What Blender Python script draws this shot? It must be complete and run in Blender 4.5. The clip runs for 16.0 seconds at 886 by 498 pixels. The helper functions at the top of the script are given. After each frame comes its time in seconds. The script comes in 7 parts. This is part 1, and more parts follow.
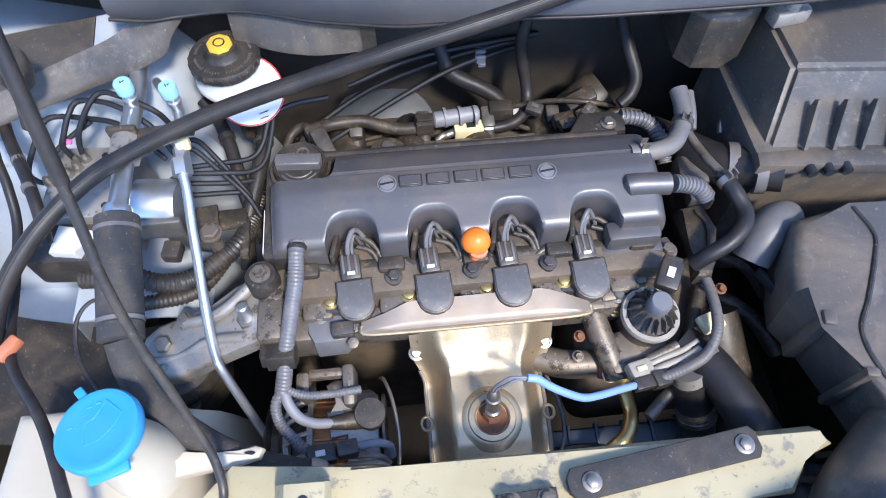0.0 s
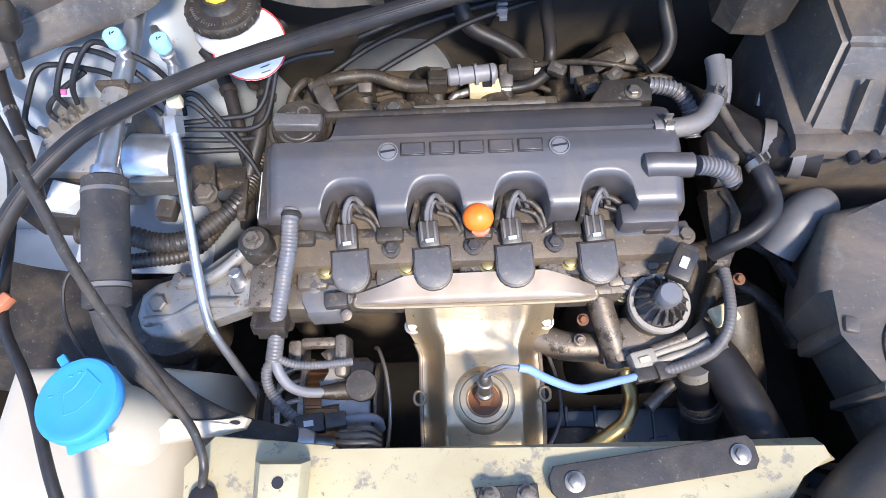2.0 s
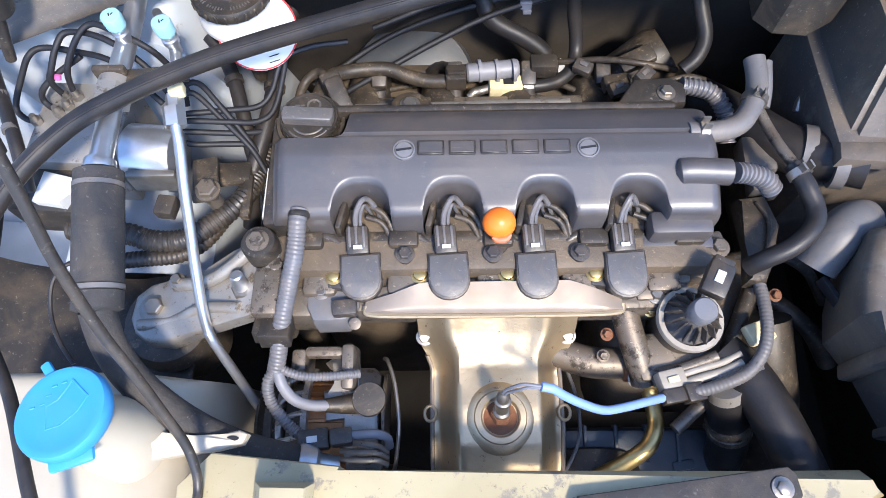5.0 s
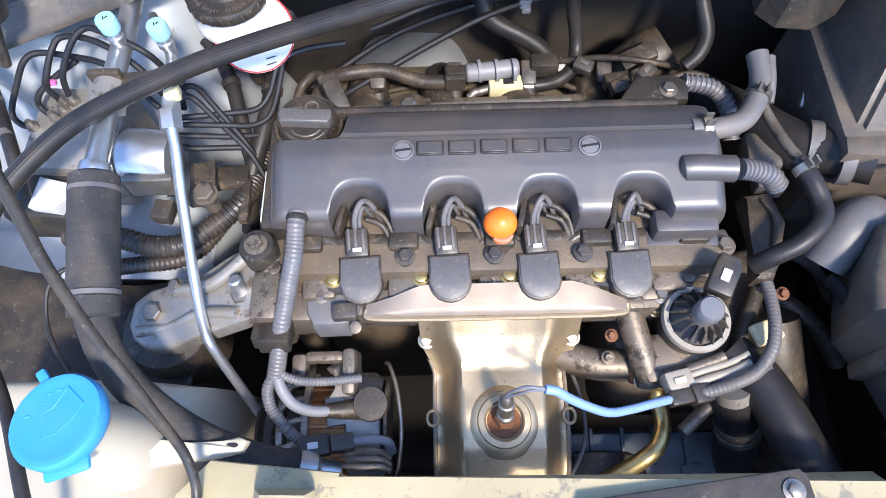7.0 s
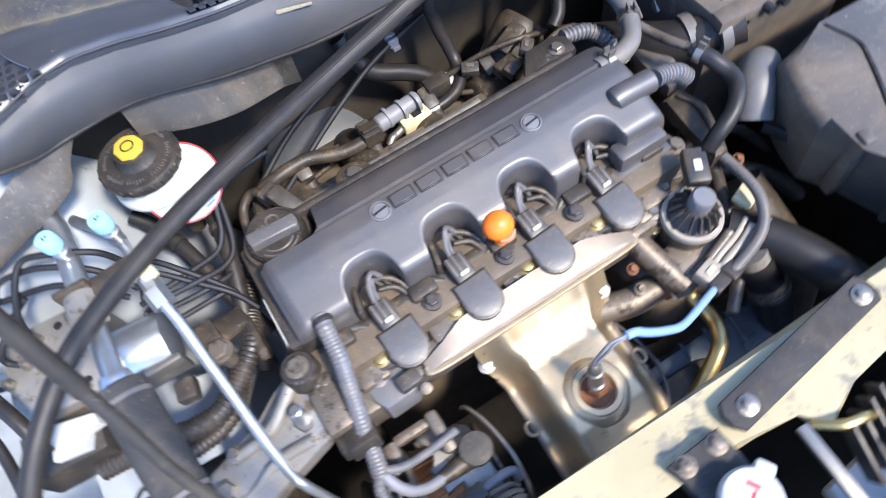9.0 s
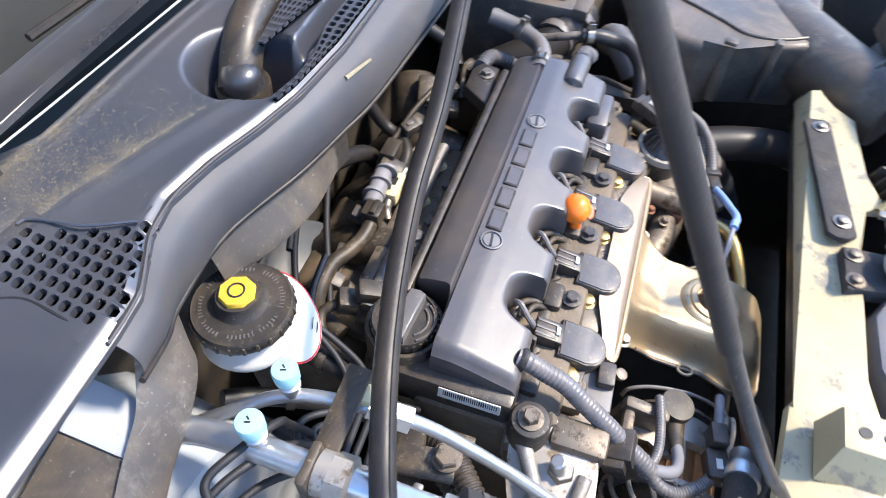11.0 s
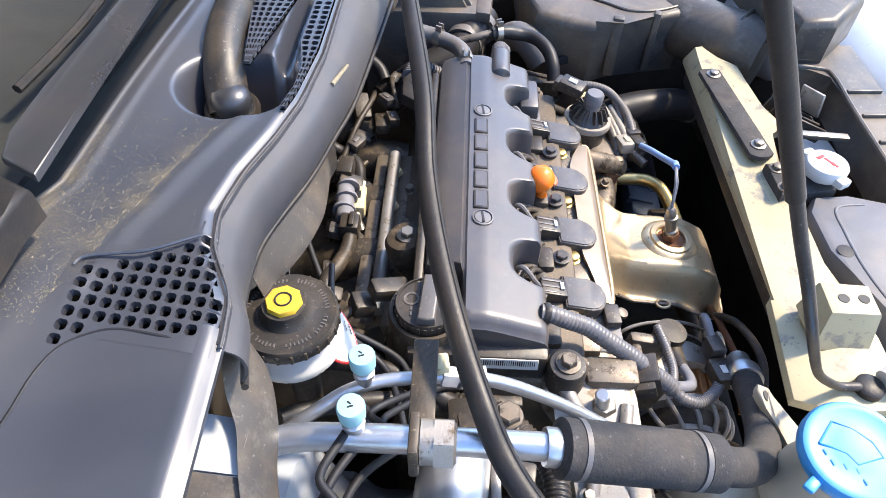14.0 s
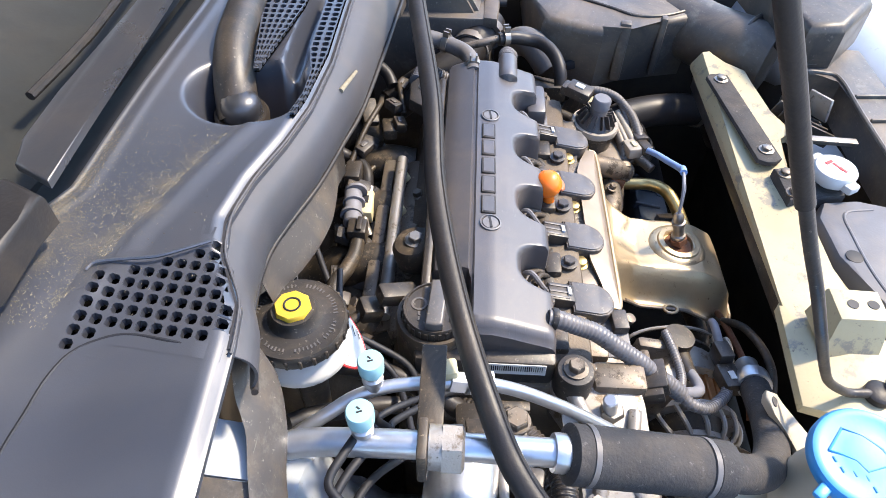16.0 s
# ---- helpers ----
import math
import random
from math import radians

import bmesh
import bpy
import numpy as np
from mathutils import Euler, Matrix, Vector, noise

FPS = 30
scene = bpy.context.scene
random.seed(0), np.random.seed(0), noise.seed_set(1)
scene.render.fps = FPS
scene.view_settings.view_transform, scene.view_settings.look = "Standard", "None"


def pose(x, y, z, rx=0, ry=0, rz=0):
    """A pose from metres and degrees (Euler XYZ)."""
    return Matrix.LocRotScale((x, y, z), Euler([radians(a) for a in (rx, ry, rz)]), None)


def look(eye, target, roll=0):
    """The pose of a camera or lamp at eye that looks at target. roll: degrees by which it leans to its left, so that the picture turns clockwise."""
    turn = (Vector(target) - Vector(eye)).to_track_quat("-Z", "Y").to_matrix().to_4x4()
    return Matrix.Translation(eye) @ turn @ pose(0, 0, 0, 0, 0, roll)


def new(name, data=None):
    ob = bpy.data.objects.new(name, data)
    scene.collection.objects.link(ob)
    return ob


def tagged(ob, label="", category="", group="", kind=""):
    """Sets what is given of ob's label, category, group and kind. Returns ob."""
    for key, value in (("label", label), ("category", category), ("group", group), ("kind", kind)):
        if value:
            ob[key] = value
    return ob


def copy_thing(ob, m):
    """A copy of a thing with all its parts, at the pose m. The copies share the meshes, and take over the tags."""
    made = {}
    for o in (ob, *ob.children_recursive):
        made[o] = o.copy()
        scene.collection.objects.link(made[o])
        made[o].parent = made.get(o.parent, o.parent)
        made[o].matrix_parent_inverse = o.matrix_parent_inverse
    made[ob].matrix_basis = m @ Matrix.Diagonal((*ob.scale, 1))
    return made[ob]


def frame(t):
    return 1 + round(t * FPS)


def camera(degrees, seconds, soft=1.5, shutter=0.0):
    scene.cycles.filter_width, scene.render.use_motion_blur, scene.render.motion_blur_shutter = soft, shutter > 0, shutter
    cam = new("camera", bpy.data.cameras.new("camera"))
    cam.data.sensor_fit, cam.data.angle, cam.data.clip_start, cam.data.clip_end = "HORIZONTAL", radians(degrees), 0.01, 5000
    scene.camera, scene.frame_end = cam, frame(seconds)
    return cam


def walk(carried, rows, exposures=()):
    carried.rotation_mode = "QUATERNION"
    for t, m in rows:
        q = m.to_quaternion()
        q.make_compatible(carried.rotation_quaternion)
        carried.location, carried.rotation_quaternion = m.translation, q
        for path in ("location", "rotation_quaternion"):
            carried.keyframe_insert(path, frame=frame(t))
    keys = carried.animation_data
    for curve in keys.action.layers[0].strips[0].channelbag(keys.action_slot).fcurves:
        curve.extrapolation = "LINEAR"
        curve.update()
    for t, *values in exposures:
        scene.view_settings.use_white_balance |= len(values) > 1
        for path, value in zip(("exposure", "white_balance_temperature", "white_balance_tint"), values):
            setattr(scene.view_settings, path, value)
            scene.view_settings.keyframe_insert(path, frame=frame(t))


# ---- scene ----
cam = camera(68.9, 16.0, soft=0.6, shutter=0.5)
PATH = [
    (0, (-0.042, -0.319, 0.645), (0.071, 0.681, -1.084), 0.6),
    (0.5, (-0.011, -0.292, 0.644), (0.027, 0.636, -1.128), 0.3),
    (1, (-0.008, -0.269, 0.648), (0.016, 0.592, -1.156), -1.2),
    (1.5, (-0.002, -0.266, 0.641), (-0.013, 0.56, -1.18), -3.0),
    (2, (0.003, -0.263, 0.639), (-0.016, 0.548, -1.189), -3.3),
    (2.5, (0.004, -0.263, 0.639), (-0.024, 0.541, -1.192), -3.8),
    (3, (0.003, -0.262, 0.637), (-0.059, 0.566, -1.183), -5.8),
    (3.5, (-0.001, -0.262, 0.63), (-0.039, 0.585, -1.181), -3.5),
    (4, (-0.009, -0.254, 0.619), (-0.037, 0.566, -1.205), -2.3),
    (6.5, (-0.017, -0.234, 0.588), (-0.024, 0.577, -1.241), -1.5),
    (7, (-0.012, -0.239, 0.59), (-0.041, 0.59, -1.23), -3.2),
    (7.5, (-0.006, -0.243, 0.59), (-0.032, 0.583, -1.232), -3.9),
    (8, (-0.011, -0.246, 0.587), (-0.022, 0.66, -1.196), -4.4),
    (8.5, (-0.03, -0.245, 0.58), (0.105, 0.733, -1.159), -6.6),
    (9, (-0.126, -0.23, 0.6), (0.197, 0.644, -1.17), -13.3),
    (9.5, (-0.22, -0.182, 0.588), (0.169, 0.691, -1.169), -16.9),
    (9.7, (-0.242, -0.148, 0.583), (0.207, 0.717, -1.163), -16.7),
    (11.8, (-0.508, 0.11, 0.529), (0.845, 0.16, -0.943), 2.1),
    (12, (-0.511, 0.126, 0.529), (0.836, 0.158, -0.949), 0.9),
    (12.5, (-0.512, 0.136, 0.531), (0.84, 0.186, -0.942), 0.3),
    (13, (-0.511, 0.135, 0.531), (0.829, 0.187, -0.953), 1.0),
    (13.5, (-0.51, 0.134, 0.529), (0.832, 0.165, -0.954), 1.7),
    (14, (-0.512, 0.13, 0.528), (0.821, 0.164, -0.963), 1.3),
    (14.5, (-0.515, 0.132, 0.529), (0.826, 0.176, -0.955), 1.2),
    (15, (-0.513, 0.132, 0.529), (0.825, 0.174, -0.958), 1.1),
    (15.5, (-0.512, 0.133, 0.529), (0.827, 0.182, -0.956), 0.9),
    (16, (-0.512, 0.132, 0.53), (0.829, 0.184, -0.954), 0.8),
]
EXPOSURES = [(0.0, 1.72, 5100, 11), (0.6, 1.86, 5350, 12), (8.0, 1.94, 5350, 12), (9.5, 2.1, 5300, 10), (12.0, 2.16, 5850, 11), (16.0, 2.16, 5900, 11)]
walk(cam, [(t, look(eye, target, roll)) for t, eye, target, roll in PATH], EXPOSURES)


# ---- world, sun and exposure ----
SUN_EL, SUN_AZ = 52.0, 155.0          # degrees above the ground; azimuth from +y, clockwise
world = bpy.data.worlds.new("world")
scene.world = world
world.use_nodes = True
sky = world.node_tree.nodes.new("ShaderNodeTexSky")
sky.sky_type, sky.sun_disc = "NISHITA", False
sky.ozone_density = 3.0
sky.sun_elevation, sky.sun_rotation = radians(SUN_EL), radians(SUN_AZ)
back = world.node_tree.nodes["Background"]
back.inputs["Strength"].default_value = 0.12
world.node_tree.links.new(sky.outputs[0], back.inputs[0])
sun = new("sun", bpy.data.lights.new("sun", "SUN"))
sun.data.energy, sun.data.angle, sun.data.color = 2.1, radians(7), (1.0, 0.81, 0.56)
sun_way = Vector((math.sin(radians(SUN_AZ)) * math.cos(radians(SUN_EL)), math.cos(radians(SUN_AZ)) * math.cos(radians(SUN_EL)), math.sin(radians(SUN_EL))))
sun.matrix_world = look(sun_way * 10, (0, 0, 0))


# ---- materials ----
def mat(name, color, rough=0.5, metal=0.0, tint=None, amount=0.5, scale=30.0, bump=0.15, fine=400.0, dust=0.0, spec=0.5, dust_color=(0.30, 0.215, 0.125)):
    """A worn surface: two scales of colour variation, dust blotches and a fine relief."""
    m = bpy.data.materials.new(name)
    m.use_nodes = True
    nodes, links = m.node_tree.nodes, m.node_tree.links
    bsdf = nodes["Principled BSDF"]
    where = nodes.new("ShaderNodeTexCoord")
    big = nodes.new("ShaderNodeTexNoise")
    big.inputs["Scale"].default_value, big.inputs["Detail"].default_value = scale, 6.0
    links.new(where.outputs["Object"], big.inputs["Vector"])
    small = nodes.new("ShaderNodeTexNoise")
    small.inputs["Scale"].default_value, small.inputs["Detail"].default_value = fine, 3.0
    links.new(where.outputs["Object"], small.inputs["Vector"])
    mix = nodes.new("ShaderNodeMix")
    mix.data_type = "RGBA"
    ramp = nodes.new("ShaderNodeMapRange")
    ramp.inputs["From Min"].default_value, ramp.inputs["From Max"].default_value = 0.35, 0.68
    ramp.inputs["To Max"].default_value = amount
    links.new(big.outputs["Fac"], ramp.inputs["Value"])
    links.new(ramp.outputs["Result"], mix.inputs["Factor"])
    tint = tint or tuple(c * 0.6 for c in color)
    mix.inputs["A"].default_value, mix.inputs["B"].default_value = (*color, 1), (*tint, 1)
    out = mix.outputs["Result"]
    if dust:
        lay = nodes.new("ShaderNodeTexNoise")
        lay.inputs["Scale"].default_value, lay.inputs["Detail"].default_value, lay.inputs["Roughness"].default_value = scale * 0.7, 8.0, 0.7
        lay.inputs["Distortion"].default_value = 0.6
        links.new(where.outputs["Object"], lay.inputs["Vector"])
        cut = nodes.new("ShaderNodeMapRange")
        cut.inputs["From Min"].default_value, cut.inputs["From Max"].default_value = 0.45, 0.75
        cut.inputs["To Min"].default_value, cut.inputs["To Max"].default_value = dust * 0.15, dust
        links.new(lay.outputs["Fac"], cut.inputs["Value"])
        over = nodes.new("ShaderNodeMix")
        over.data_type = "RGBA"
        over.inputs["B"].default_value = (*dust_color, 1)
        links.new(cut.outputs["Result"], over.inputs["Factor"])
        links.new(out, over.inputs["A"])
        out = over.outputs["Result"]
    links.new(out, bsdf.inputs["Base Color"])
    gloss = nodes.new("ShaderNodeMapRange")
    gloss.inputs["To Min"].default_value, gloss.inputs["To Max"].default_value = max(rough - 0.12, 0.03), min(rough + 0.15, 1.0)
    links.new(big.outputs["Fac"], gloss.inputs["Value"])
    links.new(gloss.outputs["Result"], bsdf.inputs["Roughness"])
    bsdf.inputs["Metallic"].default_value = metal
    bsdf.inputs["Specular IOR Level"].default_value = spec
    if bump:
        relief = nodes.new("ShaderNodeBump")
        relief.inputs["Strength"].default_value, relief.inputs["Distance"].default_value = bump, 0.001
        links.new(small.outputs["Fac"], relief.inputs["Height"])
        links.new(relief.outputs["Normal"], bsdf.inputs["Normal"])
    return m


M = {
    "cover": mat("cover_plastic", (0.050, 0.049, 0.055), 0.42, spec=0.6, dust=0.2, scale=18, bump=0.1, fine=900, tint=(0.038, 0.038, 0.044)),
    "black": mat("black_plastic", (0.018, 0.018, 0.019), 0.42, dust=0.22, scale=40),
    "grimy": mat("grimy_black", (0.02, 0.018, 0.016), 0.48, dust=0.28, scale=45, bump=0.15),
    "lid": mat("coil_lid", (0.085, 0.086, 0.092), 0.4, dust=0.3, scale=60),
    # near-black without gloss: the shade behind the cowl openings, put into a colour
    "hole_shade": mat("hole_shade", (0.003, 0.003, 0.003), 0.9, bump=0.0, spec=0.0),
    "satin": mat("satin_black_paint", (0.03, 0.032, 0.038), 0.28, spec=0.9, dust=0.08, scale=20, bump=0.05),
    "coil": mat("coil_plastic", (0.035, 0.035, 0.038), 0.45, dust=0.3, scale=60),
    "grey": mat("grey_plastic", (0.13, 0.135, 0.15), 0.5, dust=0.3, scale=25),
    "duct": mat("duct_plastic", (0.045, 0.045, 0.047), 0.5, spec=0.45, dust=0.5, scale=12),
    "rubber": mat("rubber", (0.014, 0.014, 0.016), 0.45, spec=0.35, dust=0.1, scale=30, bump=0.2),
    "foam": mat("foam_sleeve", (0.028, 0.028, 0.030), 0.8, dust=0.16, scale=40, bump=0.5),
    "hose": mat("grey_hose", (0.11, 0.11, 0.115), 0.5, dust=0.35, scale=40),
    "loom": mat("loom_tube", (0.115, 0.12, 0.135), 0.4, dust=0.35, scale=60),
    "alu": mat("cast_aluminium", (0.38, 0.365, 0.34), 0.5, metal=0.6, dust=0.5, scale=35, bump=0.2, fine=500),
    "dirty_alu": mat("oily_aluminium", (0.17, 0.15, 0.125), 0.5, metal=0.5, dust=0.5, scale=40, bump=0.15, fine=400, dust_color=(0.2, 0.13, 0.07)),
    "pipe": mat("bright_aluminium", (0.62, 0.63, 0.65), 0.34, metal=0.9, dust=0.12, scale=50, bump=0.1),
    "steel": mat("steel", (0.32, 0.30, 0.27), 0.42, metal=0.85, dust=0.4, scale=80),
    "zinc": mat("yellow_zinc", (0.6, 0.45, 0.18), 0.35, metal=0.9, dust=0.3, scale=60),
    "shield": mat("heat_shield_steel", (0.55, 0.435, 0.27), 0.44, metal=0.85, dust=0.35, scale=14, bump=0.25, fine=250, dust_color=(0.42, 0.3, 0.17)),
    "rust": mat("rust", (0.17, 0.06, 0.025), 0.8, metal=0.2, dust=0.4, scale=60, bump=0.6),
    "copper": mat("copper_winding", (0.42, 0.2, 0.08), 0.45, metal=0.7, dust=0.3, scale=60),
    "paint": mat("silver_blue_paint", (0.50, 0.545, 0.60), 0.35, metal=0.2, dust=0.25, scale=14, bump=0.05),
    "cream": mat("primer_paint", (0.47, 0.405, 0.245), 0.5, tint=(0.33, 0.275, 0.155), dust=0.0, scale=16, bump=0.1),
    "blue": mat("blue_plastic", (0.055, 0.28, 0.60), 0.4, tint=(0.045, 0.24, 0.54), dust=0.12, scale=25, bump=0.05),
    "aqua": mat("aqua_plastic", (0.30, 0.52, 0.56), 0.4, tint=(0.24, 0.45, 0.5), dust=0.15, scale=60, bump=0.05),
    "bottle": mat("milky_plastic", (0.48, 0.43, 0.335), 0.4, tint=(0.39, 0.34, 0.25), dust=0.15, scale=16, bump=0.05),
    "orange": mat("orange_plastic", (0.9, 0.2, 0.012), 0.35, tint=(0.75, 0.13, 0.01), amount=0.4, scale=60, bump=0.05),
    "yellow": mat("yellow_plastic", (0.6, 0.40, 0.02), 0.5, dust=0.2, scale=60),
    "ivory": mat("ivory_plastic", (0.68, 0.6, 0.36), 0.45, tint=(0.55, 0.47, 0.27), dust=0.2, scale=80),
    "white": mat("white_plastic", (0.55, 0.55, 0.53), 0.45, tint=(0.62, 0.62, 0.6), dust=0.15, scale=40, bump=0.05),
    "red": mat("red_ink", (0.55, 0.03, 0.03), 0.5, bump=0.05),
    "sleeve": mat("pale_blue_sleeve", (0.22, 0.34, 0.62), 0.45, tint=(0.18, 0.28, 0.55), dust=0.1, scale=60),
    "wire": mat("wire_grey", (0.2, 0.2, 0.22), 0.5),
    "straw": mat("straw", (0.27, 0.235, 0.16), 0.9, tint=(0.17, 0.14, 0.09), scale=300, bump=0.0),
    "ink": mat("ink", (0.012, 0.012, 0.015), 0.6, bump=0.0),
    "silver_tag": mat("silver_tag", (0.55, 0.55, 0.54), 0.4, bump=0.05),
    "dark": mat("soot", (0.034, 0.030, 0.026), 0.85, spec=0.2, dust=0.1, scale=20),
    "block": mat("oily_block", (0.085, 0.068, 0.05), 0.6, metal=0.1, dust=0.4, scale=25, bump=0.5),
    "concrete": mat("concrete", (0.42, 0.39, 0.34), 0.85, tint=(0.3, 0.28, 0.24), scale=1.5, fine=60, bump=0.4),
    "cowl": mat("cowl_plastic", (0.032, 0.038, 0.054), 0.38, spec=0.75, tint=(0.025, 0.028, 0.036), dust=0.07, scale=9, bump=0.06, fine=1200),
    "skirt": mat("matt_skirt_plastic", (0.050, 0.053, 0.064), 0.55, spec=0.5, tint=(0.04, 0.041, 0.046), dust=0.12, scale=14, bump=0.06, fine=1200),
    "bluegrey": mat("blue_grey_plastic", (0.035, 0.05, 0.07), 0.4, dust=0.15, scale=30),
    "pale_ring": mat("pale_ring", (0.33, 0.30, 0.25), 0.5, dust=0.3, scale=60),
    "shield_dull": mat("dull_shield_steel", (0.27, 0.23, 0.19), 0.5, metal=0.6, dust=0.5, scale=30, bump=0.06, dust_color=(0.3, 0.22, 0.13)),
    "booster": mat("booster_paint", (0.045, 0.055, 0.07), 0.4, dust=0.2, scale=20, bump=0.05),
    "pink": mat("pink_tape", (0.6, 0.15, 0.4), 0.5),
    "brick_red": mat("faded_orange", (0.5, 0.17, 0.08), 0.5, dust=0.2, scale=60),
}


def add_grains(m, color, zone, scale=900.0, cut=0.62):
    """Loose grains of sand on a material, thick inside soft zones of (x, y, radius)."""
    nodes, links = m.node_tree.nodes, m.node_tree.links
    bsdf = nodes["Principled BSDF"]
    old = bsdf.inputs["Base Color"].links[0].from_socket
    where = nodes.new("ShaderNodeTexCoord")
    grain = nodes.new("ShaderNodeTexNoise")
    grain.inputs["Scale"].default_value, grain.inputs["Detail"].default_value, grain.inputs["Roughness"].default_value = scale, 4.0, 0.65
    patch = nodes.new("ShaderNodeTexNoise")
    patch.inputs["Scale"].default_value, patch.inputs["Detail"].default_value = 45.0, 8.0
    for n in (grain, patch):
        links.new(where.outputs["Object"], n.inputs["Vector"])
    total = None
    for x, y, r in zone:
        far = nodes.new("ShaderNodeVectorMath")
        far.operation = "DISTANCE"
        flat = nodes.new("ShaderNodeVectorMath")
        flat.operation = "MULTIPLY"
        flat.inputs[1].default_value = (1, 1, 0)
        links.new(where.outputs["Object"], flat.inputs[0])
        links.new(flat.outputs[0], far.inputs[0])
        far.inputs[1].default_value = (x, y, 0)
        near = nodes.new("ShaderNodeMapRange")
        near.inputs["From Min"].default_value, near.inputs["From Max"].default_value = r, r * 0.2
        links.new(far.outputs["Value"], near.inputs["Value"])
        if total is None:
            total = near.outputs["Result"]
        else:
            both = nodes.new("ShaderNodeMath")
            both.operation = "MAXIMUM"
            links.new(total, both.inputs[0])
            links.new(near.outputs["Result"], both.inputs[1])
            total = both.outputs[0]
    thick = nodes.new("ShaderNodeMath")
    thick.operation = "MULTIPLY"
    links.new(total, thick.inputs[0])
    links.new(patch.outputs["Fac"], thick.inputs[1])
    level = nodes.new("ShaderNodeMath")
    level.operation = "MULTIPLY_ADD"
    links.new(thick.outputs[0], level.inputs[0])
    level.inputs[1].default_value = 0.42
    links.new(grain.outputs["Fac"], level.inputs[2])
    step = nodes.new("ShaderNodeMapRange")
    step.inputs["From Min"].default_value, step.inputs["From Max"].default_value = cut, cut + 0.07
    links.new(level.outputs[0], step.inputs["Value"])
    mix = nodes.new("ShaderNodeMix")
    mix.data_type = "RGBA"
    mix.inputs["B"].default_value = (*color, 1)
    links.new(step.outputs["Result"], mix.inputs["Factor"])
    links.new(old, mix.inputs["A"])
    links.new(mix.outputs["Result"], bsdf.inputs["Base Color"])
    return m


def add_scuffs(m, color, scale=28.0, low=0.53, high=0.57):
    """Hard-edged worn patches."""
    nodes, links = m.node_tree.nodes, m.node_tree.links
    bsdf = nodes["Principled BSDF"]
    old = bsdf.inputs["Base Color"].links[0].from_socket
    where = nodes.new("ShaderNodeTexCoord")
    spots = nodes.new("ShaderNodeTexNoise")
    spots.inputs["Scale"].default_value, spots.inputs["Detail"].default_value, spots.inputs["Roughness"].default_value = scale, 9.0, 0.72
    links.new(where.outputs["Object"], spots.inputs["Vector"])
    step = nodes.new("ShaderNodeMapRange")
    step.inputs["From Min"].default_value, step.inputs["From Max"].default_value = low, high
    links.new(spots.outputs["Fac"], step.inputs["Value"])
    mix = nodes.new("ShaderNodeMix")
    mix.data_type = "RGBA"
    mix.inputs["B"].default_value = (*color, 1)
    links.new(step.outputs["Result"], mix.inputs["Factor"])
    links.new(old, mix.inputs["A"])
    links.new(mix.outputs["Result"], bsdf.inputs["Base Color"])
    return m


add_grains(M["cowl"], (0.13, 0.11, 0.075), [(-0.27, 0.356, 0.03), (-0.245, 0.348, 0.03), (-0.22, 0.338, 0.03), (-0.195, 0.33, 0.028), (-0.17, 0.322, 0.024), (-0.23, 0.392, 0.03), (-0.2, 0.388, 0.026), (-0.25, 0.375, 0.07)], 1500.0, 0.72)
add_scuffs(M["cream"], (0.25, 0.225, 0.17), 26.0, 0.57, 0.62)
add_scuffs(M["alu"], (0.16, 0.12, 0.08), 45.0, 0.56, 0.64)
add_scuffs(M["cover"], (0.13, 0.125, 0.12), 70.0, 0.64, 0.74)
add_scuffs(M["shield"], (0.5, 0.36, 0.2), 20.0, 0.6, 0.8)
add_scuffs(M["grimy"], (0.15, 0.115, 0.075), 70.0, 0.57, 0.68)
add_scuffs(M["black"], (0.12, 0.10, 0.075), 80.0, 0.6, 0.72)
add_scuffs(M["coil"], (0.17, 0.145, 0.11), 110.0, 0.58, 0.68)
add_scuffs(M["lid"], (0.2, 0.18, 0.15), 120.0, 0.6, 0.7)
add_scuffs(M["dirty_alu"], (0.05, 0.04, 0.03), 60.0, 0.53, 0.62)
add_scuffs(M["paint"], (0.26, 0.24, 0.21), 40.0, 0.62, 0.72)
add_scuffs(M["duct"], (0.16, 0.145, 0.12), 22.0, 0.56, 0.72)
add_scuffs(M["foam"], (0.12, 0.11, 0.09), 60.0, 0.63, 0.72)
def add_scratches(m, color, spin=0.5, cut=0.66):
    """Fine straight scratches, stretched along one direction."""
    nodes, links = m.node_tree.nodes, m.node_tree.links
    bsdf = nodes["Principled BSDF"]
    old = bsdf.inputs["Base Color"].links[0].from_socket
    where, lay = nodes.new("ShaderNodeTexCoord"), nodes.new("ShaderNodeMapping")
    lay.inputs["Rotation"].default_value, lay.inputs["Scale"].default_value = (0, 0, spin), (30, 1400, 30)
    lines = nodes.new("ShaderNodeTexNoise")
    lines.inputs["Scale"].default_value, lines.inputs["Detail"].default_value = 1.0, 3.0
    links.new(where.outputs["Object"], lay.inputs["Vector"])
    links.new(lay.outputs["Vector"], lines.inputs["Vector"])
    step = nodes.new("ShaderNodeMapRange")
    step.inputs["From Min"].default_value, step.inputs["From Max"].default_value, step.inputs["To Max"].default_value = cut, cut + 0.08, 0.7
    links.new(lines.outputs["Fac"], step.inputs["Value"])
    mix = nodes.new("ShaderNodeMix")
    mix.data_type = "RGBA"
    mix.inputs["B"].default_value = (*color, 1)
    links.new(step.outputs["Result"], mix.inputs["Factor"])
    links.new(old, mix.inputs["A"])
    links.new(mix.outputs["Result"], bsdf.inputs["Base Color"])


